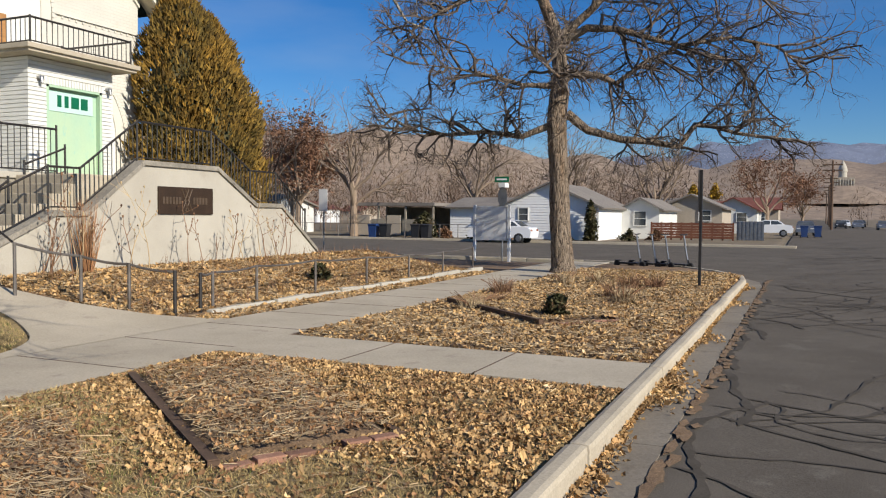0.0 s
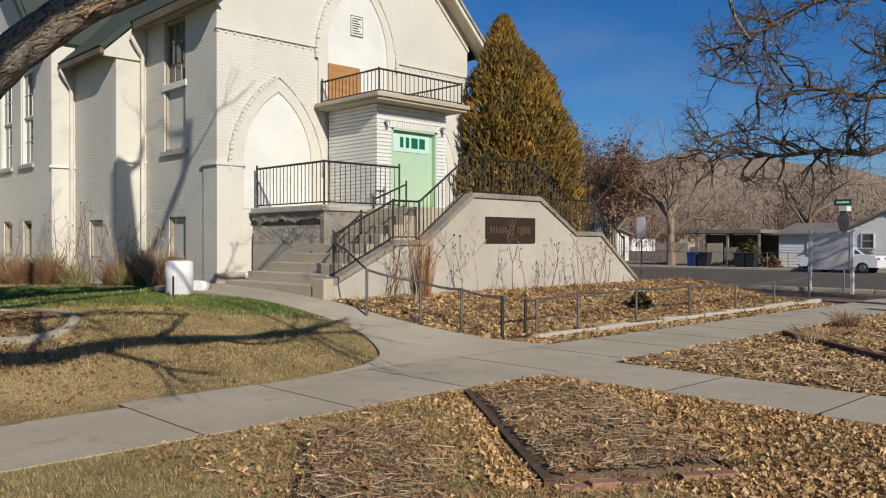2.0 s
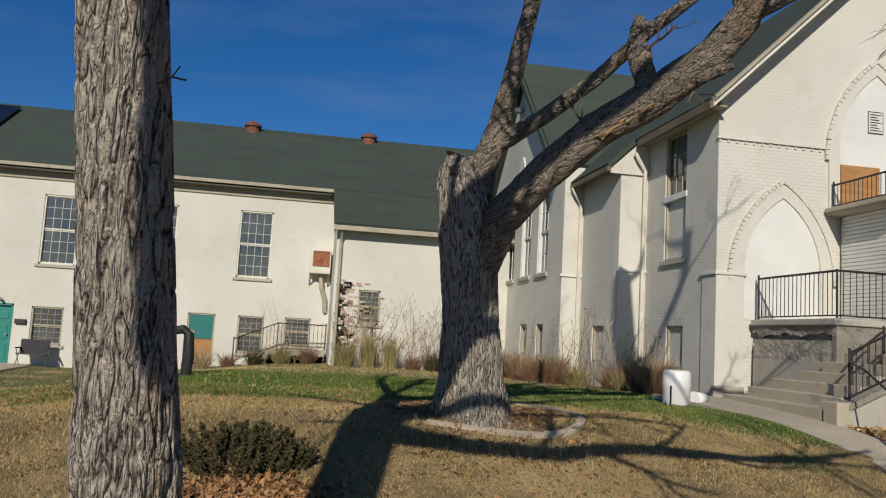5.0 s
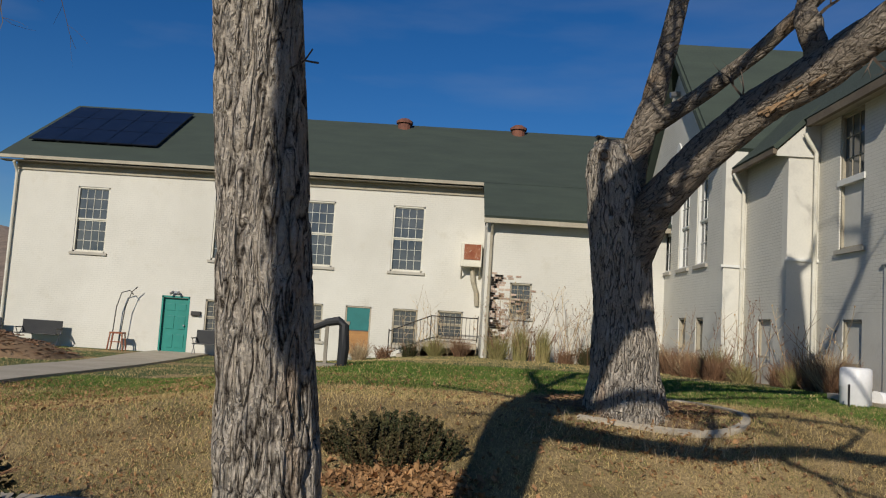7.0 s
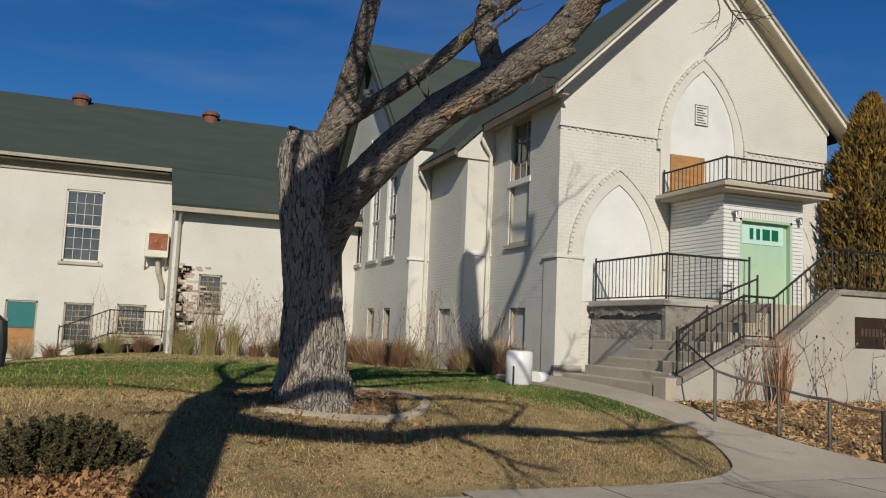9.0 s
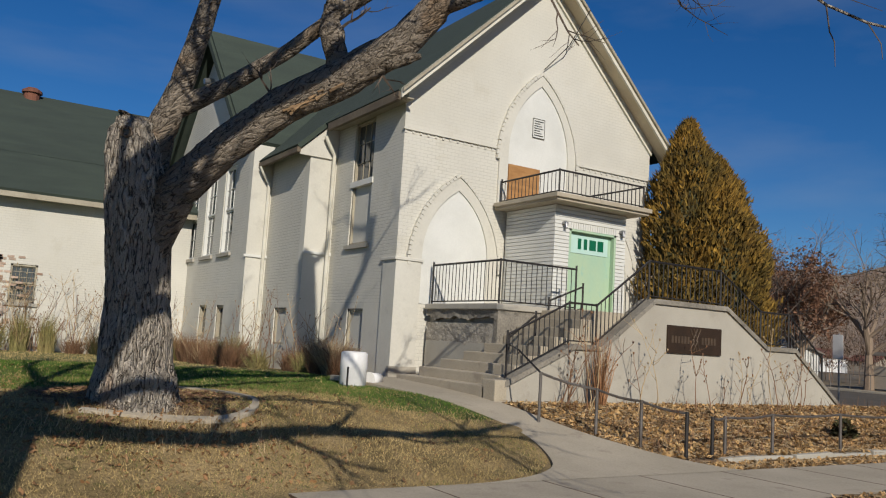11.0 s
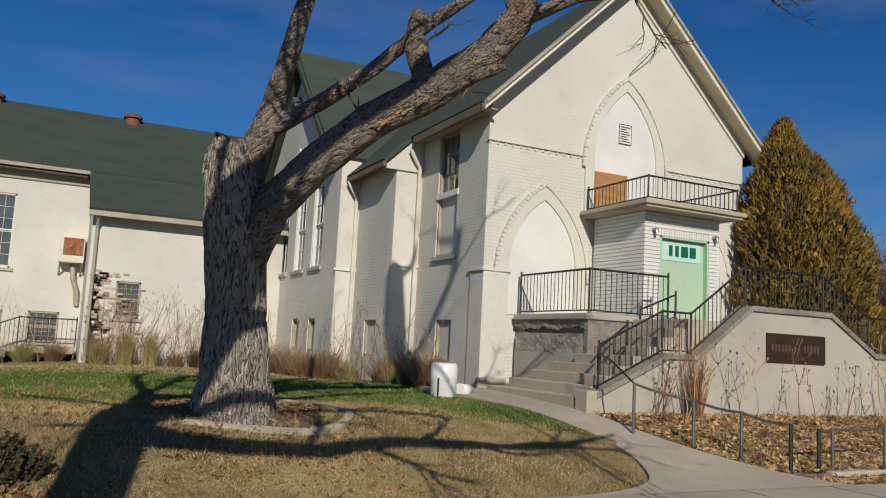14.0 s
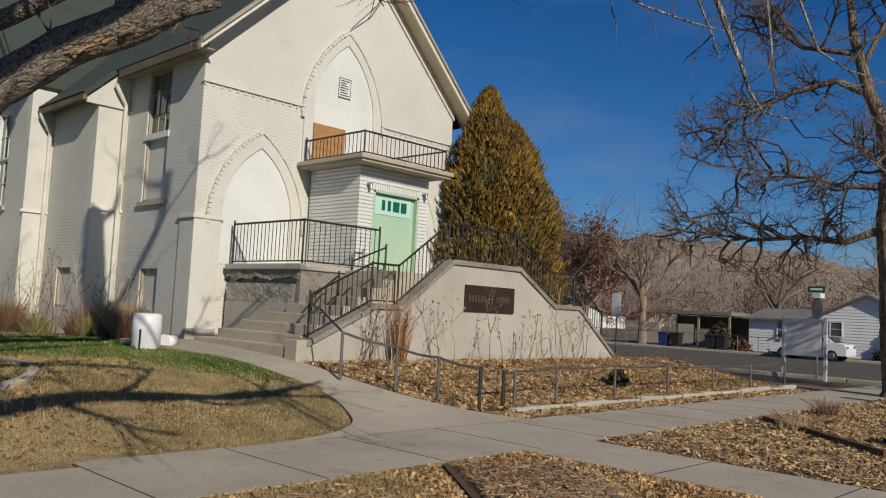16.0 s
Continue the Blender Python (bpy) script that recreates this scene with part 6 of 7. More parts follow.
scatter("fallen_leaves", 46000, lifted(zone(2.6, 7.42, 1.15, 5.7, verge_leaf)), "leaf", "brown fallen leaves on the verge", "leaves", leaf_shape(0.014, 0.034), 1)
scatter("fallen_leaves", 26000, lifted(zone(8.86, 24, 1.15, 5.75, lambda x, y: 0.75)), "leaf", "tan fallen leaves and mulch on the verge", "leaves", leaf_shape(0.02, 0.045), 2)
scatter("fallen_leaves", 14000, zone(8.0, 21.5, 7.6, 11.0, lambda x, y: 1 if x > 9.3 or y > 8.2 else 0), "leaf", "dry leaves in the garden bed", "leaves", leaf_shape(0.025, 0.06), 3)
def drift(r):
    x = r.uniform(2.5, 22)
    d = max(0.0, noise.noise((x * 0.8, 0, 7))) * 0.5 + 0.16 * smooth01((7 - x) / 2.0) + 0.025
    return (x, 0.965 - abs(r.gauss(0, d * 0.55)), -0.082)


scatter("gutter_leaves", 2600, drift, "leaf", "leaves drifted against the kerb", "leaves", leaf_shape(0.02, 0.04), 4)
scatter("gutter_leaves", 420, lambda r: (r.gauss(8.1, 0.45), 0.96 - abs(r.gauss(0, 0.14)), -0.08), "leaf", "leaves heaped in the gutter by the slab path", "leaves", leaf_shape(0.02, 0.04, 0.05), 14)
scatter("fallen_leaves", 14000, lifted(zone(2.4, 7.4, 1.2, 5.7, lambda x, y: 0.7 if bed_top(x, y) else 0.35)), "leaf_dk", "crumbled brown leaves on the beds and verge", "leaves", leaf_shape(0.012, 0.03), 19)
scatter("fallen_leaves", 1300, lambda r: (lambda t, d: on_ground(4.0 + 1.87 * t - d, 2.96 + 2.54 * t + d * 0.7))(r.random(), 0.06 + abs(r.gauss(0, 0.12))), "leaf", "leaves drifted against the bed timber", "leaves", leaf_shape(0.016, 0.036, 0.02), 25)
scatter("straw_mulch", 12000, lifted(zone(2.6, 7.4, 1.6, 5.6, lambda x, y: 1.0 if bed_top(x, y) else 0.12)), "straw", "pale straw and dry stalks on the beds", "straw", straw_shape(0.05, 0.22, 0.003), 5)
scatter("straw_mulch", 26000, lifted(zone(8.9, 24, 1.3, 5.75)), "straw", "pale straw mulch", "straw", straw_shape(0.05, 0.18, 0.006), 6)
scatter("straw_mulch", 18000, zone(8.1, 21.5, 7.65, 11.05, lambda x, y: 1 if x > 9.3 or y > 8.3 else 0), "straw", "dry stalks and straw in the garden bed", "straw", straw_shape(0.06, 0.3, 0.006), 7)
scatter("dry_stems", 3200, zone(9.1, 21.5, 8.4, 11.05, lambda x, y: 0.35 + 0.6 * noise.noise((x * 1.2, y * 1.2, 8))), "straw_dk", "brown dead garden stems", "dead plants", blade_shape(0.08, 0.35, 0.008, 0.5), 8)
scatter("verge_grass", 95000, lifted(zone(1.4, 7.4, 1.15, 5.75, lambda x, y: (0.15 + 0.85 * smooth01((4.9 + (y - 1.2) * 0.5 - x) / 1.3)) * (0.08 if bed_top(x, y) else 1))), "blade_dry", "dry grass on the verge", "grass", blade_shape(0.02, 0.06, 0.0022, 0.8), 9)
scatter("verge_grass_green", 8000, lifted(zone(1.4, 6.6, 2.6, 5.75, lambda x, y: smooth01((4.3 + (y - 1.2) * 0.35 - x) / 1.3) if not bed_top(x, y) else 0.05)), "blade_green", "green tufts in the verge grass", "grass", blade_shape(0.02, 0.05, 0.0022, 0.8), 10)


scatter("lawn_grass", 260000, zone(-7, 7.3, 6.5, 12.5, lambda x, y: (1 - 0.8 * greenness(x, y)) * (0.75 + 0.6 * noise.noise((x * 1.3, y * 1.3, 3)))), "blade_dry", "dry straw-coloured lawn grass", "grass", blade_shape(0.02, 0.055, 0.0034, 0.7), 11)
scatter("lawn_grass_green", 150000, zone(-8, 7.3, 9.4, 17, greenness), "blade_green", "patch of green winter grass", "grass", blade_shape(0.02, 0.055, 0.006, 0.7), 12)
scatter("lawn_grass_green", 48000, zone(-7, 7.2, 6.6, 10.4, lambda x, y: smooth01(0.2 + 2.2 * noise.noise((x * 0.8, y * 0.9, 21)))), "blade_green", "greener tufts among the dry lawn grass", "grass", blade_shape(0.015, 0.045, 0.003, 0.8), 22)
scatter("lawn_grass_far", 60000, zone(-16, 7, 12, 30, lambda x, y: 0.8), "blade_dry", "dry grass in the yard", "grass", blade_shape(0.02, 0.06, 0.007, 0.7), 13)
scatter("lawn_leaves", 24000, zone(-9, 1.5, 6.5, 15, lambda x, y: (0.35 + 0.9 * noise.noise((x * 0.9, y * 0.9, 12))) * (1.3 if x < -2 else 0.35)), "leaf_dk", "brown fallen leaves strewn over the lawn", "leaves", leaf_shape(0.01, 0.026), 18)
scatter("lawn_leaves", 1000, zone(-9, 6.5, 7.6, 11), "leaf_dk", "scattered leaves on the lawn", "leaves", leaf_shape(0.015, 0.035), 15)
scatter("lawn_leaves", 700, lambda r: (lambda x, y: None if walk_here(x, y) else on_ground(x, y))(r.gauss(2.2, 0.9), r.gauss(8.4, 0.5)), "leaf_dk", "leaves round the foot of the tree", "leaves", leaf_shape(0.02, 0.04), 16)
# low curved concrete edging round the foot of the big tree, with bare mulch inside
rim = [(1.35, 8.62), (2.1, 8.5), (2.65, 8.5), (2.98, 8.6), (3.23, 8.86), (3.4, 9.58), (3.25, 10.4), (2.8, 10.85), (2.1, 10.9)]
inner_rim = [(2.0 + (x - 2.0) * 0.945, 9.6 + (y - 9.6) * 0.945) for x, y in rim]
ribbon("tree_ring", [(x, y, ground_z(x, y)) for x, y in inner_rim], [(x, y, ground_z(x, y)) for x, y in rim], "concrete", 0.035, "worn low curved concrete edging round the foot of the tree", "edging", kind="")


def in_ring(x, y):
    return ((x - 2.1) / 1.12) ** 2 + ((y - 9.65) / 1.0) ** 2 < 1


scatter("mulch", 5000, lambda r: (lambda x, y: on_ground(x, y) if in_ring(x, y) else None)(r.uniform(0.9, 3.3), r.uniform(8.5, 10.8)), "straw_dk", "brown bark mulch round the foot of the tree", "mulch", straw_shape(0.02, 0.08, 0.006), 23)
scatter("dry_stems", 500, lambda r: (lambda x, y: on_ground(x, y))(r.gauss(2.3, 0.9), r.gauss(8.35, 0.18)), "straw", "dry grass tufts along the edging", "grass", blade_shape(0.05, 0.2, 0.004, 0.35), 24)

# crack sealer on the road: long runs, wandering branches and a worn edge by the gutter
def road_z(q):
    return -0.10 + 0.10 * smooth01((0.6 - q.y) / 6.5) * smooth01((q.y + 13) / 6.5) + 0.009


def tar_line(g, x, y, a, n, w, rng, wander=0.16, step=0.14, home=None):
    pts = [Vector((x, y, 0))]
    for s in range(n):
        a += rng.gauss(0, wander)
        if home is not None:
            a += (home - a) * 0.22
        q = pts[-1] + Vector((math.cos(a), math.sin(a), 0)) * step
        if q.y > 0.52:
            q.y, a = 0.52, -abs(a) * 0.5
        pts.append(q)
    n0 = len(g.v)
    for i, q in enumerate(pts):
        d = (pts[min(i + 1, len(pts) - 1)] - pts[max(i - 1, 0)]).normalized()
        s = Vector((-d.y, d.x, 0)) * w * (0.45 + 1.1 * rng.random()) * (0.15 if i in (0, len(pts) - 1) else 1)
        g.v += [(q.x + s.x, q.y + s.y, road_z(q)), (q.x - s.x, q.y - s.y, road_z(q))]
    g.f += [(n0 + 2 * i, n0 + 2 * i + 1, n0 + 2 * i + 3, n0 + 2 * i + 2) for i in range(len(pts) - 1)]
    return pts


g = Build()
rng = random.Random(19)
for k in range(4):
    tar_line(g, 4.5 + k * 2.6, 0.36 - 0.22 * (k % 2), 0.0, 30, 0.03 + 0.015 * rng.random(), rng, 0.3, 0.13, 0.0)
for k in range(26):
    x = 5.5 + 27 * rng.random() ** 1.2
    pts = tar_line(g, x, rng.uniform(0.1, 0.5), -math.pi / 2 + rng.gauss(0, 0.5), rng.randint(20, 60), rng.uniform(0.008, 0.022), rng, 0.2, 0.14, rng.choice((-math.pi / 2, -0.5, -2.2)))
    for b in range(3):
        p = rng.choice(pts)
        tar_line(g, p.x, p.y, rng.uniform(-3.1, 0.3), rng.randint(8, 26), rng.uniform(0.006, 0.015), rng, 0.3, 0.12)
for k in range(34):
    tar_line(g, rng.uniform(12, 60), rng.uniform(-9, 0.3), rng.choice((0, math.pi, -math.pi / 2)) + rng.gauss(0, 0.3), rng.randint(12, 40), rng.uniform(0.03, 0.06), rng, 0.2, 0.22)
tagged(g.ob("crack_sealer", "tar"), "black tar lines sealing the cracks in the asphalt", "road repair", kind="stuff")
g = Build()
for k in range(150):
    x = rng.uniform(3.5, 24)
    w = rng.uniform(0.06, 0.24)
    n0 = len(g.v)
    m = rng.randint(5, 8)
    cy = 0.57 - abs(rng.gauss(0, 0.05))
    for i in range(m):
        a = 2 * math.pi * i / m
        q = Vector((x + w * math.cos(a) * rng.uniform(0.6, 1.3), min(0.6, cy + 0.05 * math.sin(a) * rng.uniform(0.4, 1.4)), 0))
        g.v.append((q.x, q.y, road_z(q) + 0.003 + 0.0001 * k))
    g.f.append(tuple(range(n0, n0 + m)))
tagged(g.ob("road_edge", "soil"), "crumbled dirt along the broken asphalt edge", "dirt", kind="stuff")


# ---- shrubs and dry weeds ----
def clump(name, label, cat, x, y, z, rx, ry, h, n, material, seed, leafy=True, lo=0.03, hi=0.08):
    rng = random.Random(seed)
    e = thing(name, label, cat, (x, y, z))
    st = Build()
    for k in range(14):
        a = rng.uniform(0, 6.283)
        st.tube([(x, y, z - 0.05), (x + rx * 0.4 * math.cos(a), y + ry * 0.4 * math.sin(a), z + h * 0.5), (x + rx * 0.8 * math.cos(a), y + ry * 0.8 * math.sin(a), z + h * rng.uniform(0.6, 1))], [0.012, 0.008, 0.004], 4, cap=False)
    under(tagged(st.ob("stem", "straw_dk"), kind="stuff"), e)
    v, f = [], []
    shape = leaf_shape(lo, hi, 0.02) if leafy else blade_shape(h * 0.5, h * 1.15, 0.008, 0.45 if h < 1 else 0.1)
    for k in range(n):
        a, r = rng.uniform(0, 6.283), math.sqrt(rng.random())
        if leafy:
            t = rng.random()
            q = math.sqrt(max(0, 1 - t * t)) * (0.7 + 0.75 * noise.noise((math.cos(a) * 1.6, math.sin(a) * 1.6, t * 2 + seed)))
            p = Vector((x + rx * r * q * math.cos(a), y + ry * r * q * math.sin(a), z + h * t * (0.8 + 0.6 * noise.noise((x * 3 + math.cos(a) * 2, math.sin(a) * 2, seed)))))
        else:
            p = Vector((x + rx * 0.4 * r * math.cos(a), y + ry * 0.4 * r * math.sin(a), z - 0.02))
        shape(rng, p, v, f)
    under(tagged(mesh_ob("foliage", v, f, material), kind="stuff"), e)
    return e


def sprig_shrub(label, x, y, rx, ry, h, n, seed):
    """A low shrub of many upright leafy sprigs."""
    rng = random.Random(seed)
    e = thing("shrub", label, "shrub", (x, y, ground_z(x, y)))
    st, v, f = Build(), [], []
    for k in range(n):
        a, r = rng.uniform(0, 6.283), math.sqrt(rng.random())
        px, py = x + rx * r * math.cos(a), y + ry * r * math.sin(a)
        z = ground_z(px, py)
        hh = h * (1 - 0.45 * r * r) * rng.uniform(0.75, 1.15)
        tip = Vector((px + 0.12 * math.cos(a) * r + rng.gauss(0, 0.03), py + 0.12 * math.sin(a) * r + rng.gauss(0, 0.03), z + hh))
        foot = Vector((px, py, z - 0.03))
        st.tube([foot, tip], [0.006, 0.002], 3, cap=False)
        for q in range(85):
            t = rng.uniform(0.12, 1) ** 0.8
            c = foot.lerp(tip, t)
            d = Vector((rng.gauss(0, 1), rng.gauss(0, 1), rng.uniform(0.2, 1.3))).normalized() * rng.uniform(0.025, 0.065) * (1.15 - 0.5 * t)
            s = d.cross(Vector((rng.gauss(0, 1), rng.gauss(0, 1), rng.gauss(0, 1)))).normalized() * rng.uniform(0.006, 0.012)
            i = len(v)
            v.extend((c, c + d * 0.5 + s, c + d, c + d * 0.5 - s))
            f.append((i, i + 1, i + 2, i + 3))
    under(tagged(st.ob("stem", "straw_dk"), kind="stuff"), e)
    under(tagged(mesh_ob("foliage", v, f, "shrub"), kind="stuff"), e)


sprig_shrub("low dense olive-green evergreen shrub on the lawn slope", -0.50, 7.7, 0.56, 0.3, 0.31, 170, 1)
scatter("shrub_leaves", 900, lambda r: on_ground(r.gauss(-0.35, 0.35), r.gauss(7.25, 0.13)), "leaf_dk", "leaves drifted below the low shrub", "leaves", leaf_shape(0.03, 0.055, 0.04), 17)
clump("shrub", "low dark evergreen shrub on the lawn slope", "shrub", -3.25, 5.6, 0.05, 0.5, 0.45, 0.62, 1600, "shrub", 2, True, 0.02, 0.045)
clump("shrub", "small dark green plant in the verge", "shrub", 11.9, 3.1, 0.1, 0.3, 0.25, 0.28, 500, "shrub", 3)
clump("shrub", "small green plant in the garden bed", "shrub", 14.6, 9.0, 0.25, 0.35, 0.25, 0.3, 450, "shrub", 4)
rng = random.Random(9)
for k, (x, y) in enumerate([(7.9 + rng.uniform(-0.4, 0.3), 16.5 + i * 0.32) for i in range(9)] + [(6.9 + rng.uniform(-0.6, 0.4), 19.3 + i * 0.42) for i in range(20)] + [(1.6 + i * 0.75, 27.2 + rng.uniform(-0.3, 0.2)) for i in range(7)] + [(-3.2 + i * 0.9, 29.2 + rng.uniform(-0.3, 0.2)) for i in range(5)]):
    green = k in (30, 31)
    clump("dry_shrub", "dry brown ornamental grass against the wall", "shrub", x, y, ground_z(x, y), 0.55, 0.5, rng.uniform(0.5, 1.0) if not green else 1.15, 520, ("straw_dk", "straw", "straw_dk", "shrub", "straw_green")[k % 5] if not green else "straw_green", 20 + k, False)
for k in range(9):
    x, y = rng.uniform(12.5, 20), rng.uniform(2.4, 5.3)
    clump("dry_tuft", "dry tan grass tuft in the verge", "grass tuft", x, y, 0.05, 0.7, 0.5, rng.uniform(0.25, 0.45), 260, "straw" if k % 2 else "straw_dk", 60 + k, False)
clump("dry_reed", "dense clump of rust-brown dry reeds by the parapet", "dead plant", 10.1, 10.75, 0.55, 0.26, 0.2, 1.3, 170, "reed", 91, False)


def weed(x, y, z, h, seed, mat="straw_dk", heads=True, stand=None):
    """A tall dead stalk with side shoots and seed heads; a stand collects many."""
    rng = random.Random(seed)
    bits = []
    pts, d = bend((x, y, z - 0.05), (rng.gauss(0, 0.22), rng.gauss(0, 0.15), 1), h, 6, rng, 0.12, 0.03)
    bits.append(("stem", pts, [0.011 - 0.0012 * i for i in range(7)], 4))
    for k in range(rng.randint(3, 7)):
        i = rng.randint(2, 5)
        q, _ = bend(pts[i], (rng.gauss(0, 0.7), rng.gauss(0, 0.7), 0.8), h * rng.uniform(0.12, 0.3), 3, rng, 0.15, 0.05)
        bits.append(("shoot", q, [0.006, 0.005, 0.004, 0.003], 3))
        if heads and rng.random() < 0.6:
            bits.append(("seed_head", [q[-1], q[-1] + Vector((0, 0, 0.02)), q[-1] + Vector((0, 0, 0.04))], [0.009, 0.017, 0.008], 5))
    if heads:
        bits.append(("seed_head", [pts[-1], pts[-1] + Vector((0, 0, 0.03)), pts[-1] + Vector((0, 0, 0.05))], [0.01, 0.02, 0.009], 5))
    if stand:
        for _, p, r, sides in bits:
            stand.tube(p, r, sides)
        return
    e = thing("dead_stalk", "tall dead flower stalk with dry seed heads", "dead plant", (x, y, z), group="dead stalks")
    for nme, p, r, sides in bits:
        under(Build().tube(p, r, sides).ob(nme, mat), e)


rng = random.Random(14)
for k in range(26):
    x = rng.choice((rng.uniform(9.2, 10.0), rng.uniform(10.3, 12.3), rng.uniform(12.5, 14.6), rng.uniform(14.4, 16.2)))
    weed(x, rng.uniform(10.2, 10.95), garden_z(x, 10.6), rng.uniform(0.9, 1.75), 100 + k, "straw_dk" if k % 3 else "straw")
wing_stand, wall_stand = {"straw": Build(), "straw_dk": Build()}, {"straw": Build(), "straw_dk": Build()}
for k in range(84):
    x = rng.uniform(-1.5, 5.8) if k % 3 == 0 else rng.uniform(1.3, 5.4)
    m = "straw_dk" if k % 3 == 1 else "straw"
    weed(x, rng.uniform(26.9, 27.7) if x > 1.1 else rng.uniform(29.0, 29.5), ground_z(x, 27.3), rng.uniform(1.0, 2.7), 200 + k, m, k % 2 == 0, wing_stand[m])
for k in range(60):
    y = rng.uniform(16.6, 29)
    x = (7.9 if y < 19 else 7.2 if y < 22 else 6.7) + rng.uniform(-0.4, 0.2)
    m = "straw_dk" if k % 2 else "straw"
    weed(x, y, ground_z(x, y), rng.uniform(0.8, 2.2), 300 + k, m, k % 3 == 0, wall_stand[m])
for m in ("straw", "straw_dk"):
    tagged(wing_stand[m].ob("dead_weeds", m), "stand of tall dead weeds along the wing", "dead plants", kind="stuff")
    tagged(wall_stand[m].ob("dead_weeds", m), "stand of dead weeds along the church wall", "dead plants", kind="stuff")
# ---- corner: signs, scooters ----
board = thing("notice_board", "blank white painted board on two posts", "sign board", (26.94, 9.9, 0))
under(Build().box(26.9, 26.96, 9.2, 10.4, 0.75, 1.95, bevel=0.008).ob("panel", "plastic_w"), board)
for y in (9.12, 10.42):
    under(Build().box(26.88, 26.98, y - 0.05, y + 0.05, -0.1, 2.0, bevel=0.01).ob("post", "plastic_w"), board)
stop = thing("street_sign", "grey back of a stop sign with green street names above", "street sign", (28.0, 9.75, 0))
under(Build().tube([(28, 9.75, -0.1), (28, 9.75, 3.0)], 0.03, 8).ob("pole", "steel"), stop)
oct8 = [(9.75 + 0.38 * math.cos(radians(22.5 + 45 * k)) * 0.5, 2.3 + 0.38 * math.sin(radians(22.5 + 45 * k))) for k in range(8)]
under(Build().prism(oct8, "x", 27.95, 27.97).ob("sign_plate", "steel"), stop)
nm = under(Build().box(27.93, 27.95, 9.5, 10.05, 2.85, 3.05).ob("name_plate", "signgreen"), stop)
under(Build().box(27.8, 28.2, 9.6, 9.85, 2.66, 2.82).ob("name_plate", "plastic_w"), stop)
under(Build().box(27.92, 27.928, 9.58, 9.97, 2.92, 2.98).ob("name_bar", "plastic_w"), stop)
pole = thing("sign_post", "dark square steel post with a narrow sign seen edge-on", "sign post", (19.03, 1.8, 0))
under(Build().box(18.99, 19.07, 1.77, 1.83, -0.05, 2.69, bevel=0.006).ob("post", "iron"), pole)
under(Build().box(18.85, 19.2, 1.835, 1.85, 1.75, 2.69, bevel=0.003).ob("sign_plate", "iron"), pole)
sg = thing("street_sign", "white parking sign on a thin steel pole", "street sign", (25.6, 15.9, 0))
under(Build().tube([(25.6, 15.9, -0.1), (25.6, 15.9, 2.6)], 0.03, 8).ob("pole", "steel"), sg)
under(Build().box(25.54, 25.56, 15.72, 16.08, 1.75, 2.55, bevel=0.004).ob("sign_plate", "plastic_w"), sg)


def scooter(x, y, turn):
    e = thing("kick_scooter", "parked electric scooter with a black deck and grey stem", "scooter", (x, y, 0), group="scooters by the kerb")
    b = Build().box(-0.42, 0.3, -0.075, 0.075, 0.1, 0.16, bevel=0.02)
    parts = [("deck", b, "plastic_k"), ("stem", Build().tube([(0.36, 0, 0.16), (0.27, 0, 0.62), (0.2, 0, 1.05)], 0.03, 8), "steel"), ("handlebar", Build().tube([(0.19, -0.24, 1.08), (0.2, 0, 1.07), (0.19, 0.24, 1.08)], 0.018, 8), "plastic_k"), ("fork", Build().tube([(0.37, 0, 0.3), (0.42, 0, 0.1)], 0.03, 6), "plastic_k"), ("mudguard", Build().box(-0.56, -0.36, -0.045, 0.045, 0.2, 0.225, bevel=0.008), "plastic_k")]
    parts += [("wheel", Build().tube([(wx, -0.03, 0.105), (wx, -0.015, 0.105), (wx, 0.015, 0.105), (wx, 0.03, 0.105)], [0.08, 0.105, 0.105, 0.08], 16), "rubber") for wx in (-0.5, 0.43)]
    for nme, g, mt in parts:
        o = g.ob(nme, mt)
        o.parent = e
    e.matrix_basis = pose(x, y, -0.0, 0, 0, turn)
    return e


for x, y, t in ((26.3, 4.75, 250), (26.4, 4.3, 255), (26.3, 3.85, 248), (26.4, 3.3, 252)):
    scooter(x, y, t)


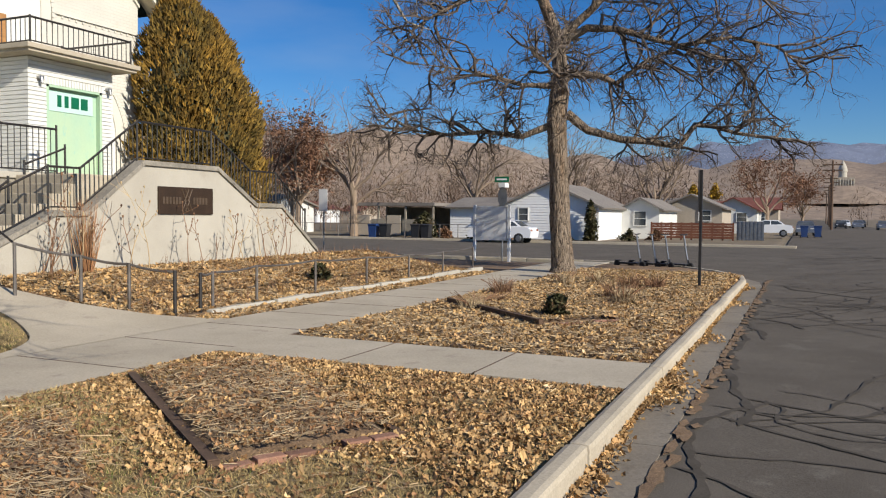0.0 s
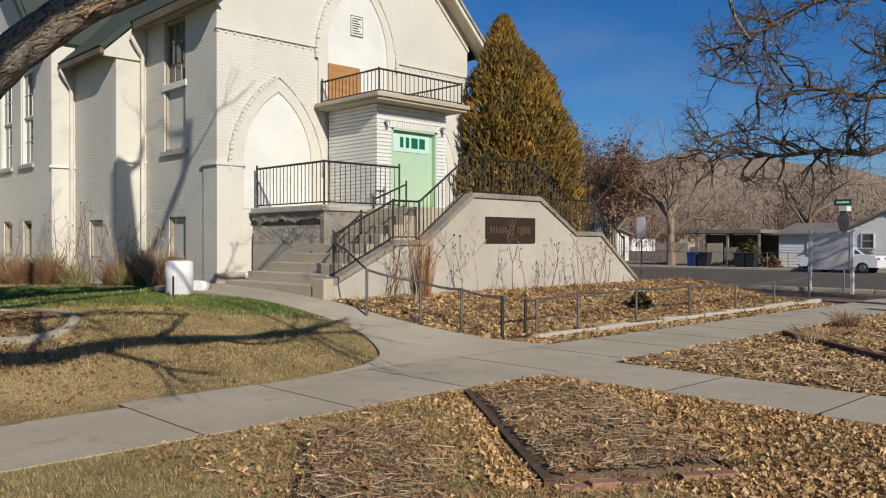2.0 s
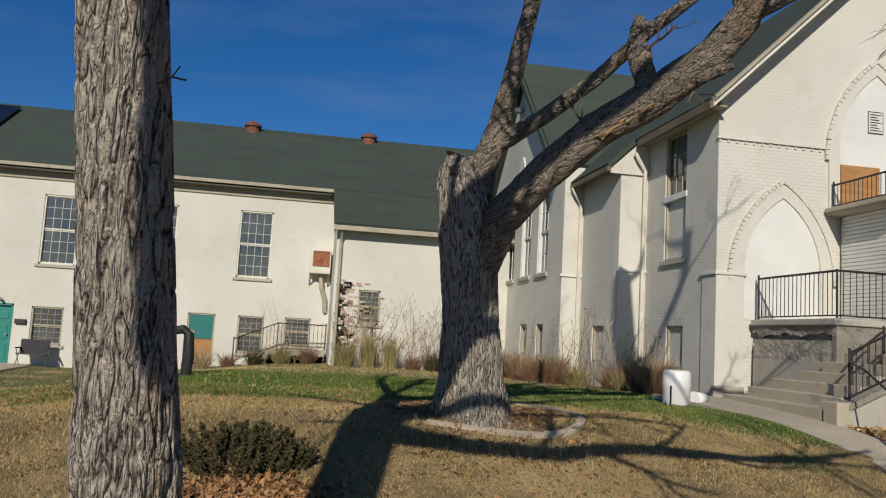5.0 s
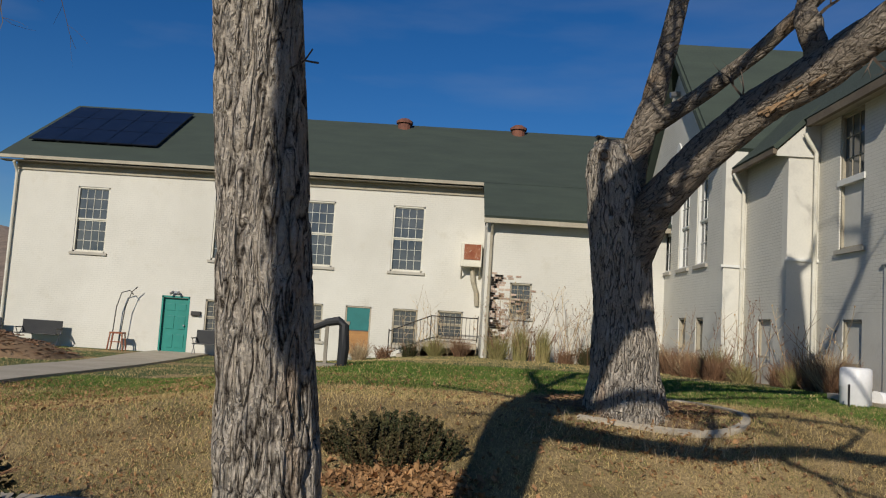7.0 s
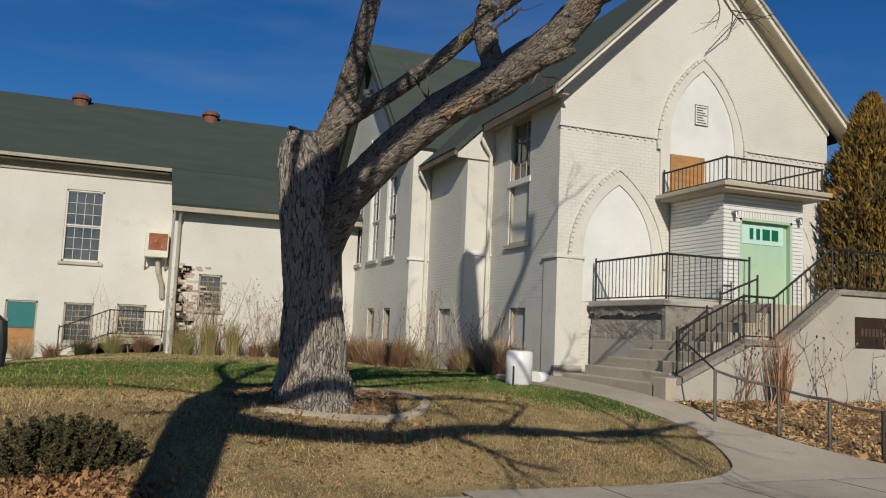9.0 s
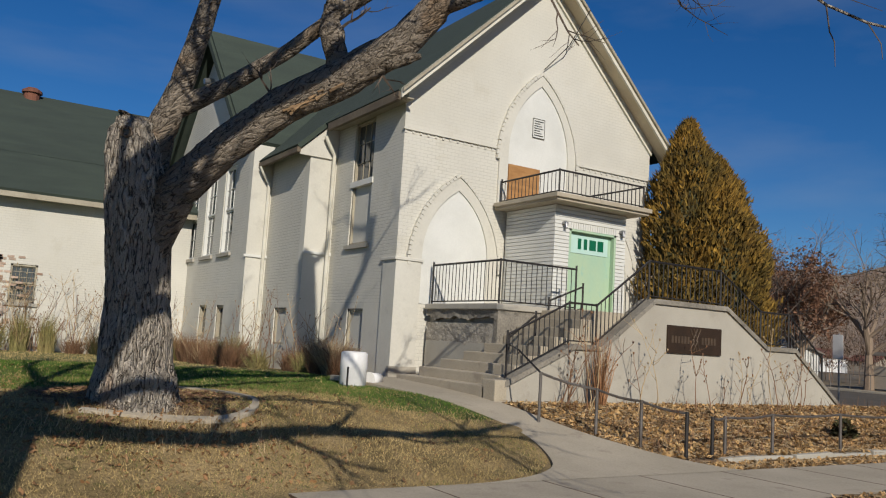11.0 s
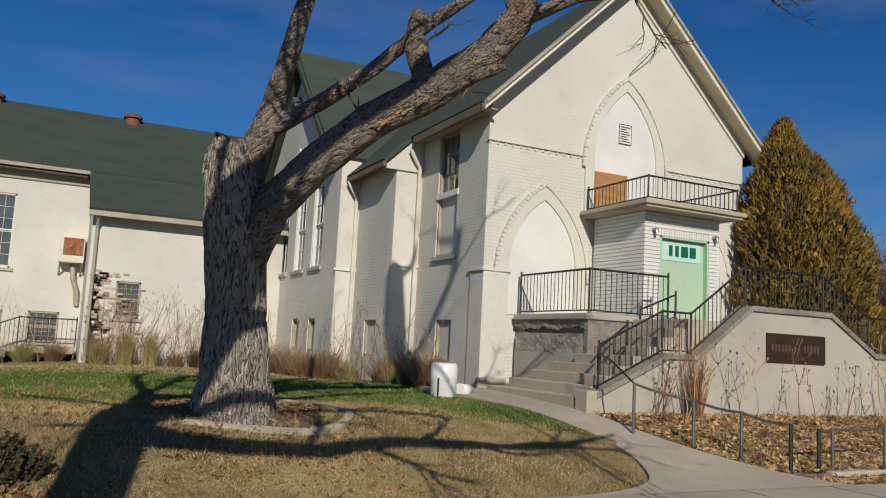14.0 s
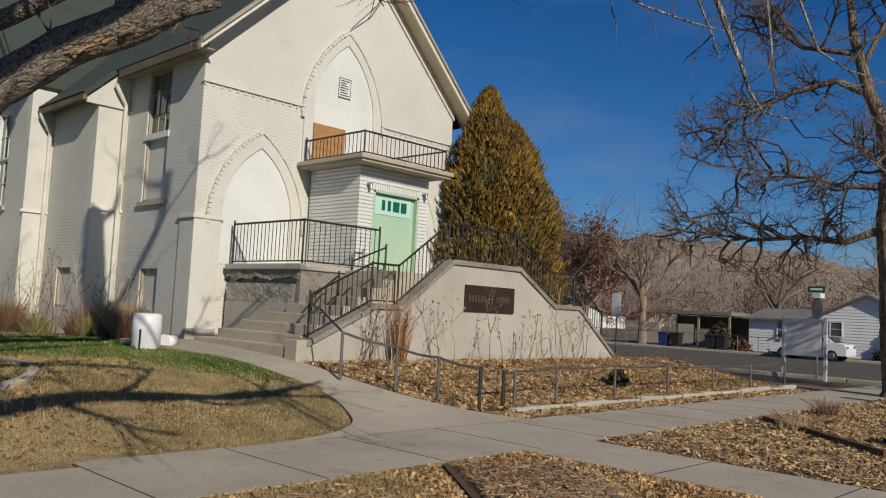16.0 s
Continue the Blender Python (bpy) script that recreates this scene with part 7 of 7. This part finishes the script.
# ---- far side of the cross street ----
def car(x, y, turn, label, mat, z=-0.1):
    e = thing("car", label, "car", (x, y, z))
    side = [(-2.1, 0.35), (-2.15, 0.75), (-2.0, 0.98), (-1.5, 1.05), (-0.95, 1.42), (0.15, 1.46), (0.95, 1.02), (1.75, 0.9), (2.1, 0.68), (2.12, 0.35)]
    g = Build().prism(side, "y", -0.84, 0.84)
    for v in range(len(g.v)):
        p = g.v[v]
        if p[2] > 1.1:
            g.v[v] = (p[0], p[1] * 0.78, p[2])
    o = g.ob("body", mat)
    o.parent = e
    for s in (-1, 1):
        w = Build().add([(-1.35, s * 0.83, 1.07), (-0.9, s * 0.70, 1.36), (-0.35, s * 0.69, 1.40), (-0.35, s * 0.83, 1.06)], [(0, 1, 2, 3)]).ob("side_window", "glass")
        w.parent = e
        w = Build().add([(-0.28, s * 0.83, 1.06), (-0.28, s * 0.69, 1.40), (0.15, s * 0.70, 1.40), (0.8, s * 0.83, 1.05)], [(0, 1, 2, 3)]).ob("side_window", "glass")
        w.parent = e
        for wx in (-1.35, 1.35):
            t = Build().tube([(wx, s * 0.66, 0.32), (wx, s * 0.84, 0.32), (wx, s * 0.87, 0.32)], [0.32, 0.32, 0.27], 18).ob("wheel", "rubber")
            t.parent = e
            h = Build().tube([(wx, s * 0.86, 0.32), (wx, s * 0.885, 0.32)], [0.2, 0.18], 12).ob("rim", "steel")
            h.parent = t
        l = Build().box(-2.14, -2.02, s * 0.6 - 0.15, s * 0.6 + 0.15, 0.72, 0.88).ob("tail_lamp", "rust")
        l.parent = e
        l = Build().box(1.98, 2.1, s * 0.6 - 0.15, s * 0.6 + 0.15, 0.62, 0.76).ob("headlight", "plastic_w")
        l.parent = e
    w = Build().add([(0.2, -0.62, 1.43), (0.2, 0.62, 1.43), (0.93, 0.76, 1.05), (0.93, -0.76, 1.05)], [(0, 1, 2, 3)]).ob("windscreen", "glass")
    w.parent = e
    w = Build().add([(-1.0, -0.62, 1.41), (-1.0, 0.62, 1.41), (-1.5, 0.76, 1.07), (-1.5, -0.76, 1.07)], [(0, 1, 2, 3)]).ob("rear_window", "glass")
    w.parent = e
    e.matrix_basis = pose(x, y, z, 0, 0, turn)
    return e


car(49.0, 17.3, 90, "white hatchback parked at the far kerb", "carwhite")
car(76, 2.6, 90, "white saloon parked across a drive", "carwhite", 0.0)
car(88, -0.5, 180, "silver van-like car parked on the street", "steel", -0.1)
for k, (x, y, m) in enumerate(((150, -6, "plastic_k"), (158, -9, "steel"), (170, -7.5, "carwhite"), (185, -11, "plastic_k"), (140, -11.5, "steel"))):
    car(x, y, 180, "distant parked car on the street", m)


def bin_(x, y, mat, label, z=-0.1):
    e = thing("wheelie_bin", label, "bin", (x, y, z))
    under(Build().prism([(y - 0.24, z + 0.08), (y + 0.24, z + 0.08), (y + 0.32, z + 0.98), (y - 0.32, z + 0.98)], "x", x - 0.32, x + 0.32).ob("body", mat), e)
    under(Build().box(x - 0.36, x + 0.36, y - 0.35, y + 0.35, z + 0.98, z + 1.07, bevel=0.03).ob("lid", mat), e)
    for s in (-1, 1):
        under(Build().tube([(x + 0.3, y + s * 0.26, z + 0.12), (x + 0.3, y + s * 0.33, z + 0.12)], 0.12, 12).ob("wheel", "rubber"), e)


for x, y, m in ((51, 27.8, "blue"), (51, 26.9, "plastic_k"), (51, 24.4, "plastic_k"), (51.1, 23.7, "plastic_k"), (78, -0.4, "blue"), (79, -1.5, "blue")):
    bin_(x, y, m, "blue recycling bin at the kerb" if m == "blue" else "black rubbish bin at the kerb")


def house(x0, x1, y0, y1, eave, apex, along, wall_mat, roof_mat, label, wins=(), siding=False, z0=-0.2, doors=()):
    """A small house: gable ridge along 'x' or 'y'; wins: (side, u, z) on the west ('w') or south ('s') wall."""
    e = thing("house", label, "house", (x0, y0, z0))
    cx, cy = (x0 + x1) / 2, (y0 + y1) / 2
    if along == "x":
        body = Build().prism([(y0, z0), (y1, z0), (y1, eave), (cy, apex), (y0, eave)], "x", x0, x1)
        k = (apex - eave) / (cy - y0)
        for a, b in ((y0 - 0.4, cy), (y1 + 0.4, cy)):
            roof_plane((x0 - 0.4, a, eave - 0.4 * k), (x0 - 0.4, b, apex), (x1 + 0.4, b, apex), (x1 + 0.4, a, eave - 0.4 * k), 0.12, "roof", roof_mat, e)
    else:
        body = Build().prism([(x0, z0), (x1, z0), (x1, eave), (cx, apex), (x0, eave)], "y", y0, y1)
        k = (apex - eave) / (cx - x0)
        for a, b in ((x0 - 0.4, cx), (x1 + 0.4, cx)):
            roof_plane((a, y0 - 0.4, eave - 0.4 * k), (b, y0 - 0.4, apex), (b, y1 + 0.4, apex), (a, y1 + 0.4, eave - 0.4 * k), 0.12, "roof", roof_mat, e)
    under(body.ob("wall", wall_mat), e)
    if siding:
        z = z0 + 0.1
        while z < apex - 0.3:
            a, b = y0, y1
            if along == "x" and z > eave:
                s = (z + 0.2 - eave) / (apex - eave) * (cy - y0)
                a, b = y0 + s, y1 - s
            if along == "x" or z < eave - 0.2:
                under(Build().add([(x0 - 0.035, a, z), (x0 - 0.035, b, z), (x0 - 0.005, b, z + 0.2), (x0 - 0.005, a, z + 0.2), (x0, a, z), (x0, b, z)], [(0, 1, 2, 3), (4, 5, 1, 0)]).ob("siding_board", "siding"), e)
            z += 0.2
    for side, u, z, w, h in wins:
        o = thing("window", "", "")
        under(o, e)
        q = (x0 - 0.06, x0 - 0.04) if side == "w" else (y0 - 0.06, y0 - 0.04)
        f = (x0 - 0.1, x0 - 0.03) if side == "w" else (y0 - 0.1, y0 - 0.03)

        def put(a, b, c, d, rr, nme, mt):
            g = Build().box(*rr, a, b, c, d) if side == "w" else Build().box(a, b, *rr, c, d)
            under(g.ob(nme, mt), o)
        put(u - w / 2, u + w / 2, z - h / 2, z + h / 2, q, "pane", "glass")
        put(u - w / 2 - 0.07, u - w / 2, z - h / 2, z + h / 2, f, "frame", "white")
        put(u + w / 2, u + w / 2 + 0.07, z - h / 2, z + h / 2, f, "frame", "white")
        put(u - w / 2 - 0.07, u + w / 2 + 0.07, z + h / 2, z + h / 2 + 0.07, f, "frame", "white")
        put(u - w / 2 - 0.1, u + w / 2 + 0.1, z - h / 2 - 0.08, z - h / 2, f, "sill", "white")
        put(u - w / 2, u + w / 2, z - 0.02, z + 0.02, f, "meeting_rail", "white")
    return e


house(58, 68, 13.2, 20.6, 2.35, 4.05, "x", "siding", "roofgrey", "small white lap-sided house with a grey roof", [("w", 18.9, 1.75, 0.7, 0.9)], True)
house(58.5, 66, 20.6, 25.1, 2.25, 3.0, "y", "siding", "roofgrey", "low white lap-sided annexe with a dark flat roof", [("w", 22.7, 1.55, 0.6, 1.2)], True)
house(66, 76, 10.2, 13.2, 2.3, 3.1, "x", "white", "roofgrey", "white bungalow with a porch and a grey roof", [("w", 11.7, 1.5, 0.9, 1.1)])
house(78, 88, 6.5, 12, 2.5, 3.7, "x", "tan", "roofgrey", "tan bungalow with a shallow grey gable roof", [("w", 8, 1.8, 1.0, 0.9)])
house(96, 106, 4.4, 9.5, 2.5, 3.8, "x", "white", "roofrust", "white bungalow with a red-brown roof", [("w", 6, 1.7, 1.0, 0.9)])
house(118, 128, 2.8, 9, 2.8, 4.4, "y", "tan", "roofrust", "far bungalow with a rust-red roof", [("w", 5, 1.7, 1.0, 0.9)])
house(60, 68, 44, 54, 2.4, 3.4, "y", "white", "roofgrey", "low white building with a long grey roof", [("w", 47, 1.5, 1.2, 0.8), ("w", 51, 1.5, 1.2, 0.8)])
# carport beside the annexe
cp = thing("carport", "old open carport with a pale flat roof", "carport", (59, 29, 0))
under(Build().box(57, 63, 25.8, 33.2, 2.35, 2.6).ob("roof", "roofgrey"), cp)
for x in (57.2, 62.8):
    for y in (26, 28.4, 30.8, 33):
        under(Build().box(x - 0.07, x + 0.07, y - 0.07, y + 0.07, -0.1, 2.35).ob("post", "greywood"), cp)
under(Build().box(62.9, 63, 25.8, 33.2, -0.1, 2.3).ob("back_wall", "greywood"), cp)
for k in range(5):
    under(Build().box(57.15, 57.2, 26 + k * 1.4, 27.25 + k * 1.4, 0.0, 1.3 if k % 2 else 1.6).ob("panel", "greywood" if k % 2 else "tan"), cp)
fen = thing("board_fence", "red-brown stained wooden board fence", "fence", (64, 7, 0))
for k in range(9):
    under(Build().box(63.96, 64.04, 4.4 + k * 0.75, 4.52 + k * 0.75, -0.1, 1.25).ob("post", "redwood"), fen)
for k in range(6):
    under(Build().box(63.9, 63.94, 4.4, 10.5, 0.02 + k * 0.2, 0.2 + k * 0.2).ob("board", "redwood"), fen)
fen = thing("metal_fence", "pale grey corrugated metal fence", "fence", (66, 3.6, 0))
for k in range(14):
    under(Build().box(65.9 + 0.03 * (k % 2), 65.95 + 0.03 * (k % 2), 2.4 + k * 0.14, 2.54 + k * 0.14, -0.1, 1.35).ob("panel", "steel"), fen)
wf = thing("wire_fence", "low wire fence with thin posts along the far yard", "fence", (52, 30, 0))
for k in range(14):
    under(Build().tube([(52.5, 20.5 + k * 1.4, -0.1), (52.5, 20.5 + k * 1.4, 1.0)], 0.03, 5).ob("post", "pipe"), wf)
under(Build().tube([(52.5, 20.5, 0.98), (52.5, 38.7, 0.98)], 0.02, 5).ob("rail", "pipe"), wf)
kerb_run("kerb_far", [(50.2, y) for y in (0, 6, 12, 18, 24, 30, 40, 60)][::-1], 0.16, 0.05)
fp2 = tagged(mesh_ob("pavement_far", [(51.5, 0, -0.05), (53, 0, -0.05), (53, 80, -0.05), (51.5, 80, -0.05)], [(0, 1, 2, 3)], "concrete"), "pale concrete pavement across the street", "pavement", kind="structure")
# utility poles and wires on the far street
for k, x in enumerate((130, 175, 225, 290)):
    e = thing("utility_pole", "distant wooden utility pole with crossarms", "utility pole", (x, -4.0, 0), group="utility poles")
    under(Build().tube([(x, -4.0 - k, -0.1), (x, -4.0 - k, 10)], [0.2, 0.14], 8).ob("pole", "timber"), e)
    for z in (9.3, 8.5):
        under(Build().box(x - 0.08, x + 0.08, -5.3 - k, -2.7 - k, z, z + 0.18).ob("crossarm", "timber"), e)
w = Build()
for z in (9.4, 8.6, 7.5):
    w.tube([(130, -4, z), (152, -4.5, z - 0.6), (175, -5, z), (200, -5.5, z - 0.7), (225, -6, z), (290, -7, z)], 0.025, 4)
tagged(w.ob("overhead_wire", "iron"), "thin black overhead wires between the poles", "wire")
# domed building on the far hill
cap = thing("domed_building", "distant pale stone building with a tall dome", "building", (1850, -70, 52))
under(Build().tube([(1860, -72, 30), (1860, -72, 50), (1860, -72, 68)], [140, 90, 40], 24).ob("knoll", "hill"), cap)
under(Build().box(1842, 1880, -94, -50, 64, 86).ob("body", "tan"), cap)
under(Build().tube([(1860, -72, 86), (1860, -72, 97), (1860, -72, 98), (1860, -72, 106), (1860, -72, 113), (1860, -72, 121)], [8, 8, 9, 8, 5, 0.5], 20).ob("dome", "concrete_lt"), cap)
for k in range(9):
    under(Build().tube([(1840.5, -92 + k * 5, 66), (1840.5, -92 + k * 5, 82)], 1.0, 6).ob("column", "concrete_lt"), cap)

# ---- far trees ----
def bare_tree(x, y, h, seed, mat, label, leafy=0):
    rng = random.Random(seed)
    e = thing("tree", label, "tree", (x, y, -0.1))
    trunk, tw = Build(), Build()
    trunk.tube([(x, y, -0.2), (x, y, h * 0.15), (x + 0.1, y, h * 0.3)], [h * 0.03, h * 0.022, h * 0.018], 8)
    for k in range(8):
        a = k * 0.8 + rng.random()
        grow(trunk, tw, (x, y, h * rng.uniform(0.16, 0.32)), (0.5 * math.cos(a), 0.5 * math.sin(a), 0.9), h * rng.uniform(0.4, 0.6), h * 0.011, 1, rng, 4, (4, 5, 5, 5), 0.03, 0.16, 0.55, 0.7)
    under(trunk.ob("trunk", "twig_lt"), e)
    c = under(tw.ob("crown", mat), e)
    if leafy:
        v, f = [], []
        sh = leaf_shape(0.08, 0.16, 0.1)
        for k in range(leafy):
            p = Vector(rng.choice(tw.v)) + Vector((rng.gauss(0, 0.3), rng.gauss(0, 0.3), rng.gauss(0, 0.3)))
            sh(rng, p, v, f)
        under(tagged(mesh_ob("leaves", v, f, mat), kind="stuff"), e)
    return e


bare_tree(55, 37, 10.5, 1, "twig_red", "tree with russet dry leaves", 5000)
bare_tree(57, 33, 12.0, 2, "twig_lt", "pale bare tree with upright limbs")
bare_tree(60, 41, 9.5, 3, "twig_red", "tree with russet dry leaves", 3000)
bare_tree(66, 26, 10.5, 4, "twig_lt", "pale bare tree behind the annexe")
bare_tree(100, 3.5, 9.5, 5, "twig_red", "tan bare tree with dry leaves", 2200)
bare_tree(108, -0.2, 8.0, 6, "twig_red", "tan bare tree with dry leaves", 1200)
bare_tree(82, 13, 11, 7, "twig_lt", "bare tree behind the houses")
bare_tree(74, 20, 10.5, 8, "twig_lt", "bare tree behind the houses")
bare_tree(27, 20.5, 6.5, 9, "twig", "small dark bare tree beyond the evergreen")
clump("evergreen_shrub", "dark columnar evergreen by the white house", "shrub", 57.2, 13.6, -0.1, 0.7, 0.7, 2.6, 900, "shrub", 41, True, 0.1, 0.2)
clump("shrub", "round green shrub by the carport", "shrub", 56, 26.2, -0.1, 1.1, 1.1, 2.0, 900, "shrub", 42, True, 0.1, 0.2)
for k, (x, y) in enumerate(((56.5, 15.5), (56.3, 19.5), (56, 22), (55, 24), (58, 11), (60, 9.5))):
    clump("dry_shrub", "rounded dry brown shrub in the far yard", "shrub", x, y, -0.1, 0.9, 0.9, 0.8, 300, "straw_dk" if k % 2 else "shrub", 44 + k, True, 0.08, 0.16)
for x, y in ((92, 8.5), (90, 10.5)):
    clump("yellow_tree", "small tree top with yellow leaves", "tree", x, y, 3.6, 0.9, 0.9, 1.6, 260, "yellowleaf", 52, True, 0.1, 0.25)
# far belt of bare woods
rng = random.Random(71)
v, f = [], []
for k in range(760):
    a, r = radians(rng.uniform(-6, 60)), 80 + 250 * rng.random() ** 1.6
    x, y = r * math.cos(a), r * math.sin(a)
    if y < 12 and x < 130 or abs(y + 3) < 12:
        continue
    h = rng.uniform(5, 9.5) * (1 + r / 900)
    for s in range(130):
        t = rng.random()
        b = Vector((x + rng.gauss(0, 0.35) * h * (0.15 + 0.35 * t), y + rng.gauss(0, 0.35) * h * (0.15 + 0.35 * t), h * (0.15 + 0.75 * t)))
        d = Vector((rng.gauss(0, 0.8), rng.gauss(0, 0.8), rng.uniform(-0.1, 1))).normalized() * h * rng.uniform(0.06, 0.18)
        w = Vector((d.y, -d.x, 0)).normalized() * rng.uniform(0.02, 0.06) * (0.6 + r / 200)
        i = len(v)
        v += [b - w, b + w, b + d]
        f.append((i, i + 1, i + 2))
    i = len(v)
    v += [(x - 0.15, y, -0.2), (x + 0.15, y + 0.1, -0.2), (x, y, h * 0.6)]
    f.append((i, i + 1, i + 2))
tagged(mesh_ob("far_woods", v, f, "far_twig"), "distant belt of bare brown trees", "trees", kind="stuff")
# roofs peeping through the far woods
for k in range(12):
    a, r = radians(rng.uniform(3, 40)), rng.uniform(120, 260)
    house(r * math.cos(a), r * math.cos(a) + 9, r * math.sin(a), r * math.sin(a) + 8, 2.8, 4.4, rng.choice("xy"), rng.choice(("white", "tan", "siding")), rng.choice(("roofgrey", "roofrust", "roofgrey")), "far small house among bare trees")

# ---- yard by the wing ----
def gz(x, y):
    return ground_z(x, y)


lp = [(-7.7, 7.6), (-8.6, 13.6), (-9.6, 18), (-10.3, 23), (-11.0, 28), (-11.1, 30.75)]
rp2 = [(-6.2, 7.0), (-7.1, 12.2), (-7.9, 18), (-8.5, 23), (-8.9, 28), (-9.0, 30.75)]
ribbon("yard_path", [(x, y, gz(x, y)) for x, y in lp], [(x, y, gz(x, y)) for x, y in rp2], "concrete", 0.06, "concrete path to the teal door", "path")
pile = thing("mulch_pile", "low pile of brown wood chips", "pile", (-14, 24, gz(-14, 24)))
vs, fs = [], []
for i in range(25):
    for j in range(13):
        x, y = -17.6 + i * 0.27, 22.6 + j * 0.24
        e = max(0, 1 - ((i - 12) / 12.0) ** 2) * max(0, 1 - ((j - 6) / 6.0) ** 2)
        vs.append((x, y, gz(x, y) - 0.02 + 0.75 * e ** 0.8 * (1 + 0.35 * noise.noise((x * 1.5, y * 1.5, 0))) + 0.05 * noise.noise((x * 5, y * 5, 0)) * e))
for i in range(24):
    for j in range(12):
        fs.append((i * 13 + j, i * 13 + j + 1, (i + 1) * 13 + j + 1, (i + 1) * 13 + j))
under(mesh_ob("heap", vs, fs, "soil", smooth=True), pile)
v, f = [], []
rng = random.Random(6)
sh = straw_shape(0.08, 0.3, 0.02)
for k in range(1500):
    p = Vector(rng.choice(vs))
    if p.z > gz(p.x, p.y) + 0.05:
        sh(rng, p + Vector((rng.gauss(0, 0.1), rng.gauss(0, 0.08), 0)), v, f)
under(tagged(mesh_ob("chips", v, f, "straw_dk"), kind="stuff"), pile)


def folding_chair(x, y, w, label):
    z = gz(x, y) + 0.03
    e = thing("folding_chair", label, "chair", (x, y, z), group="chairs by the wing")
    under(Build().box(x - w / 2, x + w / 2, y - 0.28, y + 0.22, z + 0.4, z + 0.44, bevel=0.015).ob("seat", "plastic_k"), e)
    under(Build().box(x - w / 2, x + w / 2, y + 0.22, y + 0.26, z + 0.42, z + 0.92, bevel=0.015).ob("backrest", "plastic_k"), e)
    for s in (-1, 1):
        for dy in (-0.25, 0.24):
            under(Build().tube([(x + s * w / 2, y + dy, z - 0.03), (x + s * w / 2, y - dy, z + 0.62)], 0.014, 6).ob("leg", "steel"), e)
        under(Build().box(x + s * w / 2 - 0.03, x + s * w / 2 + 0.03, y - 0.28, y + 0.26, z + 0.6, z + 0.64, bevel=0.008).ob("armrest", "plastic_k"), e)


folding_chair(-15.2, 30.1, 1.5, "black double folding chair by the wall")
folding_chair(-17.2, 30.0, 1.0, "black folding chair by the wall")
folding_chair(-8.9, 30.0, 0.95, "black folding chair beside the teal door")
z = gz(-12.3, 30.2)
st = thing("step_stool", "red plastic step stool by the wall", "stool", (-12.3, 30.2, z))
under(Build().box(-12.55, -12.05, 30.0, 30.35, z + 0.62, z + 0.68, bevel=0.01).ob("top", "rust"), st)
for a in (-12.52, -12.08):
    for b in (30.03, 30.32):
        under(Build().tube([(a + (a + 12.3) * 0.35, b, z - 0.05), (a, b, z + 0.62)], 0.028, 6).ob("leg", "rust"), st)
under(Build().box(-12.5, -12.1, 30.02, 30.06, z + 0.3, z + 0.34).ob("rung", "rust"), st)
hook = thing("shepherd_hook", "tall thin iron garden hook by the wall", "garden hook", (-12.5, 30.4, z))
under(Build().tube([(-12.65, 30.45, z - 0.1), (-12.55, 30.45, z + 1.6), (-12.4, 30.45, z + 2.15), (-12.1, 30.45, z + 2.25), (-11.95, 30.45, z + 2.1)], 0.02, 6).tube([(-12.35, 30.4, z - 0.1), (-12.2, 30.4, z + 1.6), (-12.0, 30.4, z + 2.2), (-11.8, 30.4, z + 2.4)], 0.02, 6).ob("rod", "iron"), hook)
x, y = -2.1, 14.6
z = gz(x, y)
tbl = thing("garden_rack", "small wooden rack with a dark rolled mat hung over it", "garden rack", (x, y, z))
for a in (-0.75, -0.1):
    under(Build().box(x + a - 0.03, x + a + 0.03, y - 0.03, y + 0.03, z - 0.05, z + 0.8).ob("post", "greywood"), tbl)
under(Build().box(x - 0.85, x + 0.3, y - 0.04, y + 0.04, z + 0.76, z + 0.82).ob("rail", "greywood"), tbl)
under(Build().tube([(x - 0.5, y, z + 0.6), (x - 0.1, y, z + 0.78), (x + 0.1, y, z + 0.82), (x + 0.2, y, z + 0.75), (x + 0.22, y, z + 0.35), (x + 0.2, y, z)], [0.05, 0.07, 0.08, 0.09, 0.10, 0.09], 10).ob("mat", "plastic_k"), tbl)
under(Build().box(x - 0.9, x + 0.1, y - 0.15, y + 0.15, z, z + 0.06).ob("base", "greywood"), tbl)
